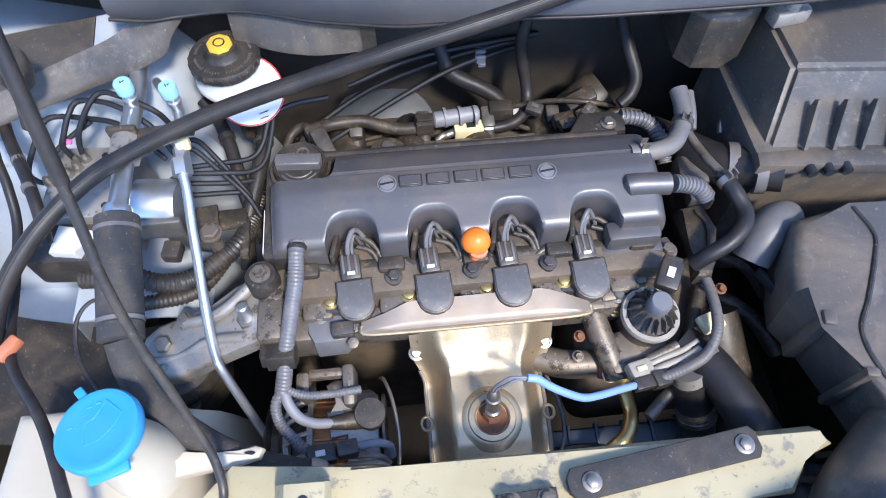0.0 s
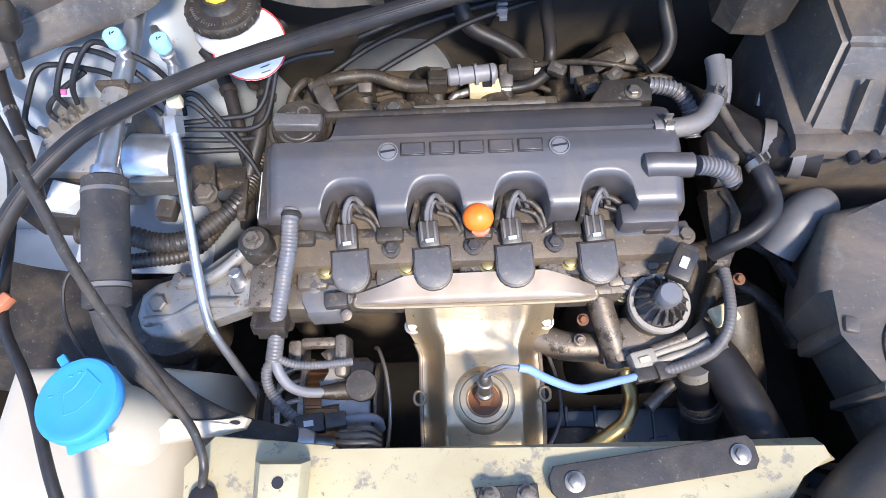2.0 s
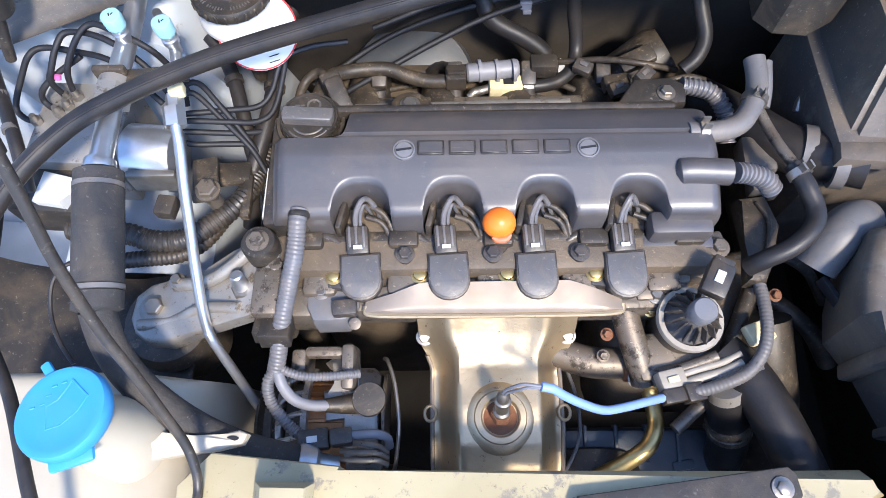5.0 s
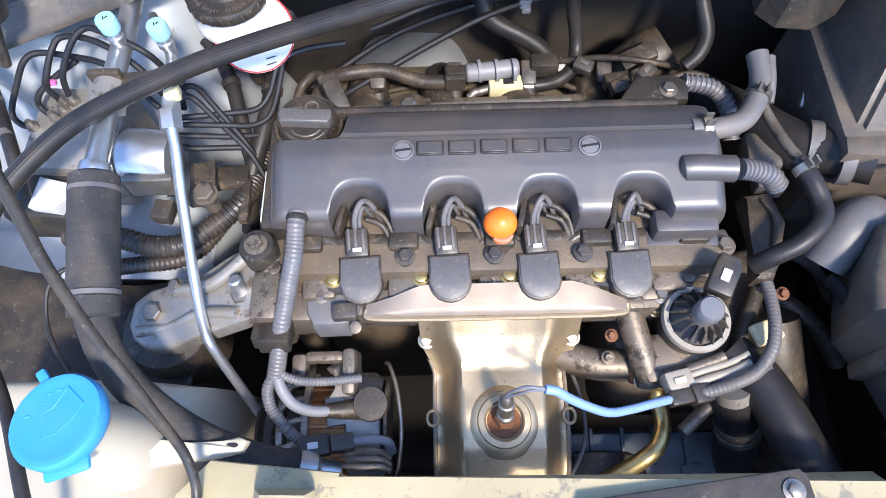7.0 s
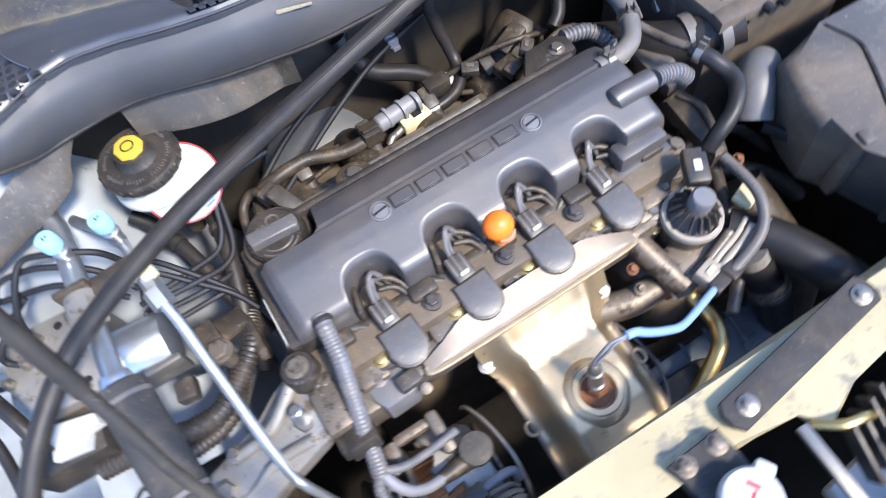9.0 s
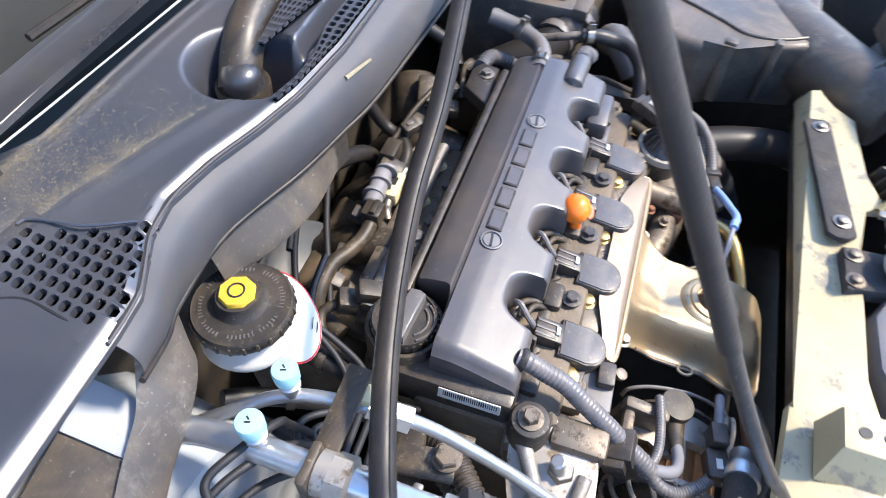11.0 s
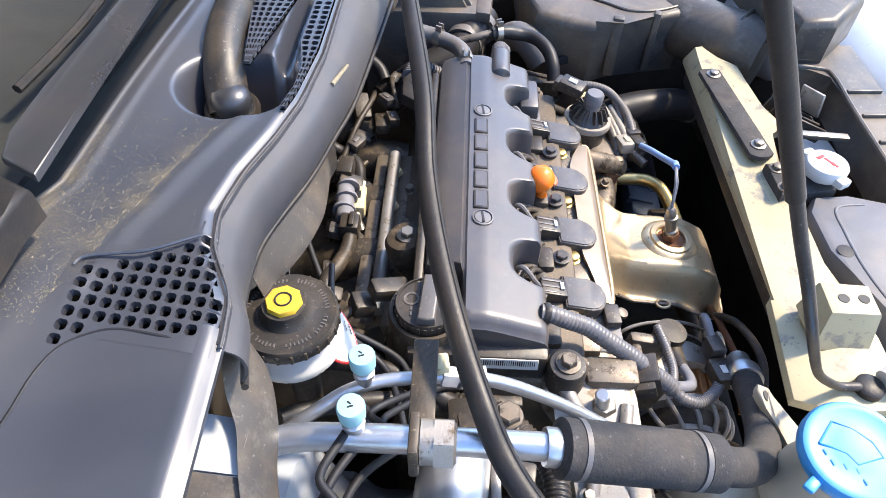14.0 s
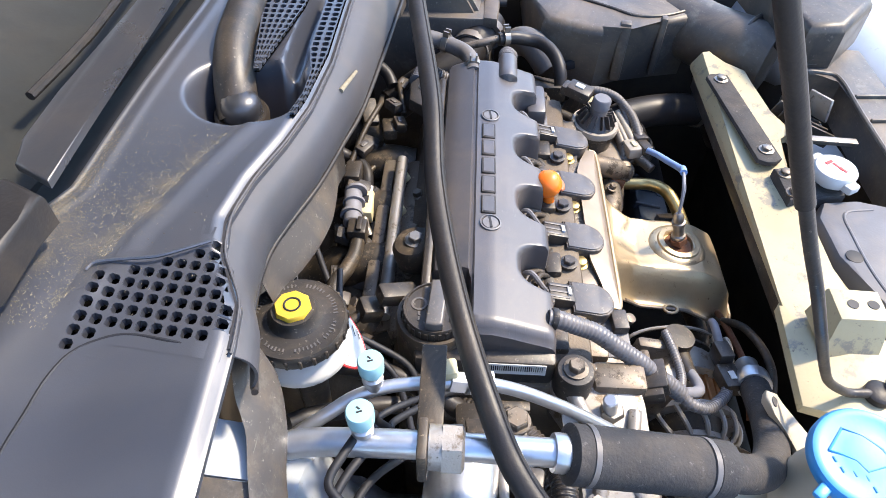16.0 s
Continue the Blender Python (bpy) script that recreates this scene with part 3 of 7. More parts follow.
solo("seal_strip", bm, "duct", "grey plastic seal strip at the cowl corner", "seal strip", kind="structure")


def corner(u, v):
    return Vector((-0.325 - 0.35 * u, (0.262 - 0.12 * u) * (1 - v) + (0.300 - 0.02 * u) * v, 0.150 - 0.04 * u + 0.01 * v))


bm = bmesh.new()
sheet(bm, corner, spread(0, 0.10, 8), spread(0, 1, 5), 0.003)
solo("wing_panel", bm, "paint", "silver-blue painted wing edge beside the cowl", "wing", kind="structure")
bm = bmesh.new()
sheet(bm, corner, spread(0.104, 1, 20), spread(0, 1, 5), 0.003)
solo("corner_panel", bm, "duct", "grey plastic corner panel between cowl and wing", "panel", kind="structure")

# raised bonnet, hinged behind the cowl
bonnet = thing("bonnet", "silver-blue painted bonnet held open by its prop rod", "bonnet", kind="structure")


def bonnet_shape(u, v):
    return Vector((-0.74 + 1.48 * u, 0.60 - 0.33 * v, 0.30 + 0.93 * v)) + Vector((0, 0.06, 0.02)) * math.sin(math.pi * v) * math.sin(math.pi * u)


bm = bmesh.new()
sheet(bm, bonnet_shape, spread(0, 1, 20), spread(0, 1, 14), 0.004)
part("inner_panel", bm, "paint", bonnet)
# unseen dark pad, added so that cowl and cover mirror less brightness
bm = bmesh.new()
sheet(bm, lambda u, v: bonnet_shape(u, v) + Vector((0, -0.006, -0.003)), spread(0.14, 0.86, 14), spread(0.1, 0.88, 12), 0.004, (0, -0.9, -0.4))
part("dimming_pad", bm, "foam", bonnet, "unseen dark pad added to dim reflections of the bonnet")
bm = bmesh.new()
tube(bm, [bonnet_shape(u, v) + Vector((0, -0.012, -0.004)) for u, v in ((0.1, 0.06), (0.08, 0.5), (0.12, 0.92), (0.5, 0.96), (0.88, 0.92), (0.92, 0.5), (0.9, 0.06))], 0.018, 10, 8)
part("stiffener", bm, "paint", bonnet)

# windscreen
bm = bmesh.new()
sheet(bm, lambda u, v: Vector((u, 0.405 - 0.05 * u + 0.06 * u * u + 0.07 * min(v, 0.2) / 0.2 + 0.35 * max(v - 0.2, 0), 0.236 + 0.02 * min(v, 0.2) / 0.2 + 0.21 * max(v - 0.2, 0))), spread(-0.8, 0.75, 24), [0, 0.1, 0.2, 0.25, 0.6, 1], 0.005)
solo("windscreen", bm, glass, "dark windscreen glass above the cowl", "windscreen", kind="structure")

# sheet below the gap; its black colour carries the shade down there
bm = bmesh.new()
sheet(bm, lambda u, v: Vector((u, along(u, REAR) - 0.01 + 0.06 * v, 0.212)), spread(-0.8, 0.75, 30), spread(0, 1, 3), 0.003)
solo("wiper_gutter", bm, "ink", "gutter sheet between the cowl and windscreen, black for the shade of the gap", "gutter", kind="structure")

# wiper
wiper = thing("windscreen_wiper", "black metal wiper arm lying along the windscreen base", "wiper")
bm = bmesh.new()
prism(bm, [(-0.252, 0.3645), (-0.195, 0.366), (-0.126, 0.367), (-0.049, 0.368), (0.25, 0.378), (0.25, 0.391), (-0.05, 0.391), (-0.11, 0.394), (-0.166, 0.397), (-0.215, 0.398), (-0.238, 0.391)], 0.279, 0.285, None, 0.0025, 3)
part("arm", bm, "satin", wiper)
bm = bmesh.new()
prism(bm, [(-0.2555, 0.369), (-0.2415, 0.397), (-0.265, 0.42), (-0.34, 0.44), (-0.35, 0.38), (-0.314, 0.371), (-0.277, 0.372)], 0.255, 0.279, None, 0.005, 3)
part("hinge", bm, "rubber", wiper)
bm = bmesh.new()
tube(bm, [(-0.15, 0.432, 0.268), (-0.093, 0.424, 0.270), (-0.032, 0.4205, 0.272), (0.25, 0.425, 0.275)], 0.0035, 8, 6)
part("blade", bm, "rubber", wiper)
pivot = thing("wiper_pivot", "black wiper linkage with round cap in its bowl", "wiper pivot")
bm = bmesh.new()
lathe(bm, [(0.017, -0.025), (0.017, 0.0), (0.0165, 0.008), (0.014, 0.014), (0.008, 0.0175), (0.001, 0.0185)], (-0.082, 0.315, 0.211), (-0.15, -0.1, 1), 24)
part("cap", bm, "satin", pivot, "glossy black round pivot cap")
bm = bmesh.new()
lathe(bm, [(0.0175, -0.03), (0.021, -0.02), (0.0225, 0.0), (0.0205, 0.004), (0.0172, 0.002)], (-0.081, 0.316, 0.208), (-0.15, -0.1, 1), 28)
part("arm_end", bm, "black", pivot)
bm = bmesh.new()
tube(bm, [(-0.085, 0.317, 0.205), (-0.062, 0.323, 0.226), (-0.03, 0.329, 0.2385), (0.008, 0.331, 0.2445), (0.08, 0.334, 0.250), (0.25, 0.345, 0.262)], 0.018, 20, 8, radius=lambda t: 0.0175 - 0.003 * t)
part("link_arm", bm, "black", pivot)
bm = bmesh.new()
cyl(bm, (-0.052, 0.238, 0.2145), (-0.022, 0.229, 0.2145), 0.0022, 0.0014, 8)
solo("wood_splinter", bm, "straw", "small dry twig lying on the cowl", "twig")

# ---- radiator support ----
support = thing("radiator_support", "cream painted steel radiator support panel with scuffs", "support panel", kind="structure")
bm = bmesh.new()
prism(bm, [(-0.221, -0.177), (-0.11, -0.189), (-0.1, -0.197), (0.33, -0.196), (0.335, -0.212), (0.30, -0.222), (0.285, -0.25), (0.19, -0.252), (0.16, -0.27), (0.143, -0.27), (0.137, -0.248), (0.08, -0.246), (0.06, -0.238), (0.0, -0.243), (-0.075, -0.238), (-0.10, -0.25), (-0.162, -0.262), (-0.235, -0.262), (-0.241, -0.20)], 0.030, 0.041, bevel=0.004)
for v in bm.verts:
    if v.co.y > -0.2:
        v.co.z -= 0.016
        v.co.y += 0.0055
part("panel", bm, "cream", support)
bm = bmesh.new()
box(bm, (0.1, -0.1935, 0.006), (0.42, 0.003, 0.022), bevel=0.001)
part("flange", bm, "black", support)
bm = bmesh.new()
prism(bm, [(-0.163, -0.203), (-0.127, -0.204), (-0.129, -0.248), (-0.163, -0.247)], 0.038, 0.075, bevel=0.003)
for v in bm.verts:
    if v.co.z < 0.05:
        v.co.x -= 0.014 * (v.co.x < -0.15)
        v.co.y += 0.006 * (v.co.y > -0.22)
bracket = part("hood_stop_bracket", bm, "cream", support)
for x, y in ((-0.146, -0.219), (-0.146, -0.237)):
    bm = bmesh.new()
    lathe(bm, [(0.005, 0), (0.005, 0.0012)], (x, y, 0.0745), seg=14)
    part("hole", bm, "ink", bracket, "dark round hole")
bm = bmesh.new()
prism(bm, [(-0.088, -0.0145), (0.085, -0.0145), (0.09, -0.008), (0.09, 0.008), (0.085, 0.0145), (-0.088, 0.0145), (-0.094, 0.006), (-0.094, -0.006)], 0, 0.006, pose(0.176, -0.214, 0.0405, 0, 0, 7), 0.002)
strip = thing("rubber_strip", "flat grey rubber strip bolted on the support panel", "rubber strip")
part("pad", bm, "foam", strip)
for x, y in ((0.104, -0.224), (0.25, -0.206)):
    hexbolt("bolt", (x, y, 0.0465), r=0.006, h=0.004, parent=strip)

radcap = thing("pressure_cap", "silver radiator cap with faded red print", "radiator cap", (0, 0, 0))
bm = bmesh.new()
lathe(bm, [(0.012, 0), (0.012, 0.012), (0.021, 0.014), (0.0235, 0.019), (0.0235, 0.026), (0.0215, 0.029), (0.014, 0.0305), (0.001, 0.0315)], (0.05, -0.277, 0.040), (0, 0, 1), 28)
box(bm, (0.029, -0.286, 0.060), (0.018, 0.016, 0.010), (0, 0, 30), 0.003)
box(bm, (0.071, -0.268, 0.060), (0.018, 0.016, 0.010), (0, 0, 30), 0.003)
part("cap", bm, "silver_tag", radcap)
bm = bmesh.new()
box(bm, (0.056, -0.270, 0.0708), (0.004, 0.010, 0.0010), (0, 0, 30), 0.0003, 1)
box(bm, (0.048, -0.277, 0.0713), (0.014, 0.003, 0.0010), (0, 0, 30), 0.0003, 1)
box(bm, (0.044, -0.281, 0.0710), (0.010, 0.003, 0.0010), (0, 0, 30), 0.0003, 1)
part("print", bm, "red", radcap, "faded red printed patch")
bm = bmesh.new()
prism(bm, [(0.018, -0.226), (0.072, -0.224), (0.076, -0.29), (0.03, -0.29)], 0.03, 0.047, bevel=0.003)
solo("cap_bracket", bm, "foam", "dark grey bracket under the radiator cap", "bracket")
for x in (0.030, 0.062):
    hexbolt("bolt", (x, -0.2335, 0.0465), r=0.006, h=0.004, material="dirty_alu")
bm = bmesh.new()
prism(bm, [(-0.092, -0.262), (-0.06, -0.250), (-0.004, -0.249), (0.02, -0.262), (0.025, -0.30), (0.0, -0.40), (-0.20, -0.40), (-0.17, -0.29)], 0.0, 0.047, bevel=0.008)
front = thing("front_cover", "grey plastic cover ahead of the support panel", "cover")
part("panel", bm, "grey", front)
bm = bmesh.new()
lathe(bm, [(0.0085, 0), (0.0085, 0.0012), (0.007, 0.0016)], (-0.062, -0.265, 0.0462), seg=20)
part("hole", bm, "ink", front, "dark round locating hole")
bm = bmesh.new()
tube(bm, [(-0.155, -0.29, 0.0465), (-0.09, -0.276, 0.0468), (-0.035, -0.274, 0.0468), (0.0, -0.278, 0.0468), (0.008, -0.31, 0.0468)], 0.0018, 8, 8)
part("ridge", bm, "grey", front)
bm = bmesh.new()
prism(bm, [(0.255, -0.300), (0.270, -0.305), (0.322, -0.352), (0.316, -0.408), (0.206, -0.404), (0.02, -0.40), (0.02, -0.352), (0.084, -0.352), (0.236, -0.354), (0.25, -0.335)], 0.005, 0.06, None, 0.006, 3)
surround = thing("grille_frame", "dark plastic grille surround behind the bumper", "grille surround")
part("frame", bm, "duct", surround)
bm = bmesh.new()
tube(bm, [(0.256, -0.303, 0.061), (0.252, -0.335, 0.061), (0.238, -0.352, 0.061), (0.16, -0.351, 0.061), (0.03, -0.351, 0.061)], 0.003, 8, 8)
part("lip", bm, "duct", surround)
for x in (0.05, 0.10, 0.15, 0.20):
    bm = bmesh.new()
    box(bm, (x, -0.378, 0.062), (0.004, 0.045, 0.005), (0, 0, 4), 0.001)
    part("rib", bm, "duct", surround)
bm = bmesh.new()
box(bm, (0.18, -0.33, -0.01), (0.10, 0.05, 0.02), (0, 0, 5), 0.004)
solo("horn_bracket", bm, "white", "pale part behind the grille opening", "bracket")

latch = thing("bonnet_latch", "grimy steel bonnet latch with pale striker bar", "latch")
bm = bmesh.new()
box(bm, (0.122, -0.296, 0.050), (0.010, 0.075, 0.006), (0, 0, -4), 0.001)
part("striker_bar", bm, "steel", latch)
for k in range(4):
    bm = bmesh.new()
    box(bm, (0.155 + 0.014 * k, -0.300 + 0.004 * k, 0.034), (0.004, 0.05, 0.02), (20, 0, -8), 0.001)
    part("plate", bm, "black", latch)
bm = bmesh.new()
box(bm, (0.190, -0.312, 0.052), (0.036, 0.004, 0.030), (0, 10, 20), 0.001)
part("lever", bm, "alu", latch)
bm = bmesh.new()
tube(bm, [(0.135, -0.262, 0.045), (0.15, -0.275, 0.055), (0.17, -0.28, 0.052), (0.19, -0.285, 0.035)], 0.004, 8, 6)
part("spring_hook", bm, "zinc", latch)


# ---- dry chaff and sand lying on the cowl ----
random.seed(21)
verts, faces = [], []


def sliver(u, y, size):
    z, a = cowl_z(u, y), random.uniform(0, math.pi)
    long_way, wide = size * random.uniform(0.4, 1.3), size * random.uniform(0.16, 0.34)
    n = len(verts)
    for s, t, h in ((-1, -0.4, 0), (1, -1, 0), (0.7, 1, 0), (-0.8, 0.6, 0), (-0.6, 0, 1), (0.6, 0, 1)):
        verts.append((u + math.cos(a) * long_way * s - math.sin(a) * wide * t, y + math.sin(a) * long_way * s + math.cos(a) * wide * t, z + 0.0001 + h * wide * 0.9))
    for f in ((0, 1, 5, 4), (1, 2, 5), (2, 3, 4, 5), (3, 0, 4)):
        faces.append(tuple(n + k for k in f))


for k in range(3600):
    u = random.uniform(-0.32, -0.13)
    low, high = along(u, CREASE), along(u, REAR) - 0.002
    y = low + (high - low) * random.random()
    if random.random() < 0.35 + 0.65 * ease((-0.15 - u) / 0.08):
        sliver(u, y, random.uniform(0.0003, 0.0009))
for k in range(1300):
    u = random.uniform(-0.305, -0.14)
    sliver(u, along(u, CREASE) + abs(random.gauss(0.0, 0.006)) + 0.001, random.uniform(0.0003, 0.0007))
for k in range(800):
    u = random.uniform(-0.25, -0.15)
    sliver(u, along(u, REAR) - 0.002 - abs(random.gauss(0, 0.005)), random.uniform(0.0003, 0.0007))
for k in range(260):
    u = random.uniform(-0.31, 0.0)
    sliver(u, along(u, LIP) + random.uniform(0.004, 0.07), random.uniform(0.0004, 0.0009))
me = bpy.data.meshes.new("chaff")
me.from_pydata(verts, [], faces)
me.materials.append(M["straw"])
tagged(new("chaff", me), "dry straw-coloured chaff scattered on the cowl", "chaff", kind="stuff")


# ---- engine ----
bm = bmesh.new()
box(bm, (0.03, 0.10, -0.23), (0.42, 0.19, 0.44), bevel=0.02)
box(bm, (0.03, 0.06, -0.02), (0.44, 0.12, 0.06), bevel=0.01)
solo("engine_block", bm, "block", "grimy engine block under the plastic cover", "engine block")

ARCH = [-0.099, -0.010, 0.079, 0.168]


def front_edge(x):
    y = 0.041
    for c in ARCH:
        d = abs(x - c) / 0.029
        if d < 1:
            y = max(y, 0.041 + 0.031 * (1 - d ** 3.2) ** 0.6)
    return y


def top_z(y):
    return along(y, [(0.036, 0.046), (0.046, 0.0515), (0.06, 0.056), (0.085, 0.0645), (0.10, 0.0685), (0.118, 0.069), (0.1195, 0.0655), (0.122, 0.0655), (0.1235, 0.069), (0.145, 0.0625), (0.155, 0.057), (0.162, 0.048)])


cover = thing("engine_cover", "dusty dark grey plastic engine cover with four scallops", "engine cover")
bm = bmesh.new()
xs = [-0.186, -0.1855, -0.184, -0.181, -0.177] + spread(-0.172, 0.238, 190) + [0.243, 0.247, 0.249, 0.2496]
cols = []
for x in xs:
    sink = 0.010 * ease(max((-0.172 - x) / 0.014, (x - 0.238) / 0.0116)) ** 2 + 0.008 * (x < -0.1858 or x > 0.2494)
    yf = front_edge(x)
    back = along(x, [(-0.186, 0.118), (-0.127, 0.121), (-0.116, 0.124), (-0.113, 0.158), (0.225, 0.158), (0.249, 0.15)])
    col = [(yf, 0.006), (yf, top_z(yf) - 0.007), (yf + 0.0012, top_z(yf) - 0.003), (yf + 0.004, top_z(yf + 0.004) - 0.0005)]
    stations = [yf + 0.004 + (0.088 - yf - 0.004) * k / 8 for k in range(1, 9)] + [0.092, 0.096, 0.1, 0.106, 0.112, 0.1175, 0.1192, 0.122, 0.1238, 0.128, 0.134, 0.14, 0.146, 0.151, 0.155]
    col += [(y, top_z(y)) for y in (min(s, back - 0.0005) for s in stations)]
    col += [(back, top_z(back) - 0.004), (back + 0.001, top_z(back) - 0.012), (back + 0.001, 0.006)]
    cols.append([bm.verts.new((x, y, z - (sink if n not in (0, len(col) - 1) else 0))) for n, (y, z) in enumerate(col)])
for a, b in zip(cols, cols[1:]):
    for k in range(len(a) - 1):
        bm.faces.new((a[k], a[k + 1], b[k + 1], b[k]))
bm.faces.new(cols[0])
bm.faces.new(cols[-1][::-1])
part("shell", bm, "cover", cover)
bm = bmesh.new()
tube(bm, [(0.205, 0.080, 0.058), (0.218, 0.080, 0.0605), (0.256, 0.079, 0.059)], 0.013, 18, 6, radius=lambda t: 0.006 + 0.007 * ease(t * 4))
part("nub", bm, "cover", cover)
bm = bmesh.new()
for x in spread(-0.155, 0.225, 5):
    box(bm, (x, 0.033, 0.012), (0.03, 0.018, 0.012), bevel=0.004)
box(bm, (0.035, 0.038, 0.005), (0.43, 0.014, 0.012), bevel=0.004)
part("lower_flange", bm, "grimy", cover)
bm = bmesh.new()
box(bm, (0.214, 0.040, 0.018), (0.062, 0.026, 0.030), bevel=0.006)
box(bm, (0.214, 0.034, 0.004), (0.074, 0.026, 0.014), bevel=0.005)
box(bm, (0.250, 0.030, -0.004), (0.034, 0.026, 0.010), (0, 0, 12), 0.004)
part("lower_step", bm, "cover", cover)
bm = bmesh.new()
box(bm, (0.03, 0.163, 0.03), (0.38, 0.01, 0.05), bevel=0.004)
part("rear_flange", bm, "black", cover)
for k in range(5):  # worn maker's mark, as plain raised plates
    bm = bmesh.new()
    x = -0.031 + k * 0.0305
    box(bm, (x, 0.1045, top_z(0.1045) + 0.0003), (0.026, 0.0155, 0.003), (4, 0, 0), 0.0009, 1)
    mark = part("raised_mark", bm, "black", cover, "worn darker raised plate")
    bm = bmesh.new()
    box(bm, (x, 0.1045, top_z(0.1045) + 0.0014), (0.0225, 0.0118, 0.0016), (4, 0, 0), 0.0004, 1)
    part("inset", bm, "cover", mark)
for x in (-0.057, 0.121):
    bm = bmesh.new()
    z = top_z(0.1025)
    lathe(bm, [(0.0108, -0.002), (0.0108, 0.0014), (0.0095, 0.0018), (0.009, -0.0005), (0.008, 0.0012), (0.004, 0.0017), (0.001, 0.0018)], (x, 0.1025, z), (0, -0.1, 1), 28)
    screw = part("screw", bm, "grey", cover)
    bm = bmesh.new()
    box(bm, (x, 0.1025, z + 0.0016), (0.015, 0.0022, 0.0012), (5, 0, 8))
    part("slot", bm, "ink", screw, "dark screwdriver slot")
# skirt of the cover behind the coils: ribbed wire channels and a wavy gasket lip
for c in ARCH:
    bm = bmesh.new()
    tube(bm, [(c - 0.004, 0.066, 0.024), (c + 0.012, 0.062, 0.024), (c + 0.024, 0.052, 0.018), (c + 0.029, 0.038, 0.008)], 0.0034, 10, 6)
    tube(bm, [(c + 0.002, 0.054, 0.022), (c + 0.018, 0.048, 0.019), (c + 0.027, 0.034, 0.006)], 0.003, 10, 6)
    part("wire_channel", bm, "grimy", cover, "dusty black wire channel")
    bm = bmesh.new()
    box(bm, (c - 0.022, 0.052, 0.020), (0.006, 0.03, 0.026), (0, 0, -12), 0.002)
    part("web", bm, "grimy", cover)
bm = bmesh.new()
tube(bm, [(x, 0.030 - 0.010 * math.cos(2 * math.pi * (x - ARCH[0]) / 0.089), 0.004 - 0.004 * math.cos(2 * math.pi * (x - ARCH[0]) / 0.089)) for x in spread(-0.155, 0.215, 40)], 0.0055, 10, 2)
part("gasket_lip", bm, "black", cover, "wavy black rubber gasket lip")
# left end: black cam housing with label
bm = bmesh.new()
box(bm, (-0.174, 0.105, 0.010), (0.049, 0.13, 0.05), bevel=0.006)
part("end_housing", bm, "black", cover)
tag_lean = 10
tag_out = Vector((-math.cos(radians(tag_lean)), 0, math.sin(radians(tag_lean))))
bm = bmesh.new()
box(bm, (-0.1992, 0.078, 0.0265), (0.0012, 0.056, 0.0125), (0, tag_lean, 0), 0.0003, 1)
tag = part("label_tag", bm, "white", cover, "pale bar code label")
random.seed(4)
for k in range(26):
    bm = bmesh.new()
    box(bm, Vector((-0.1992, 0.0535 + k * 0.0019, 0.0265)) + tag_out * 0.0009 + Vector((0.0004, 0, 0.0015)), (0.0006, 0.0011 * random.uniform(0.5, 1.1), 0.0058), (0, tag_lean, 0))
    part("bar", bm, "ink", tag)

bm = bmesh.new()
lathe(bm, [(0.018, -0.04), (0.018, 0.028), (0.016, 0.032), (0.009, 0.033)], (-0.2, 0.024, 0.0), seg=26)
part("lug", bm, "black", cover, "black rounded bolt lug")

# oil filler
oil = thing("oil_filler_cap", "black plastic oil filler cap with grip bar", "oil cap")
oc = Vector((-0.1555, 0.1525, 0.008))
bm = bmesh.new()
lathe(bm, [(0.0365, -0.01), (0.0365, 0.034), (0.035, 0.038), (0.0318, 0.038), (0.031, 0.034)], oc, (0, 0, 1), 36)
part("neck", bm, "grimy", oil)
bm = bmesh.new()
lathe(bm, [(0.0298, 0.036), (0.0298, 0.046), (0.0288, 0.0485), (0.0275, 0.0485), (0.0268, 0.0465), (0.001, 0.046)], oc, (0, 0, 1), 40)
disc = part("disc", bm, "black", oil)
for k in range(30):
    a = 2 * math.pi * k / 30
    bm = bmesh.new()
    box(bm, oc + Vector((0.030 * math.cos(a), 0.030 * math.sin(a), 0.0415)), (0.0014, 0.0026, 0.009), (0, 0, math.degrees(a)))
    part("knurl", bm, "black", disc)
bm = bmesh.new()
prism(bm, [(-0.0265, -0.004), (-0.0245, -0.010), (0.0245, -0.010), (0.0265, -0.004), (0.0255, 0.006), (-0.0255, 0.006)], 0.045, 0.0575, Matrix.Translation(oc) @ Matrix.Rotation(radians(-4), 4, "Z"), 0.0025, 3)
part("grip", bm, "lid", oil)
for k, r in enumerate((0.0175, 0.0230)):
    bm = bmesh.new()
    tube(bm, [oc + Vector((r * math.cos(radians(a)), -0.004 + r * math.sin(radians(a)), 0.0475)) for a in range(215, 326, 10)], 0.0011, 6, 2)
    part("ridge", bm, "lid", oil)
bm = bmesh.new()
lathe(bm, [(0.0075, 0.046), (0.0075, 0.0472), (0.0055, 0.0472), (0.0055, 0.046)], oc + Vector((0.004, 0.0145, 0)), (0, 0, 1), 20)
part("embossed_ring", bm, "lid", oil)
for x in (-0.013, -0.007):
    bm = bmesh.new()
    box(bm, oc + Vector((x, 0.014, 0.0468)), (0.0045, 0.0016, 0.0014))
    part("embossed_bar", bm, "lid", oil)

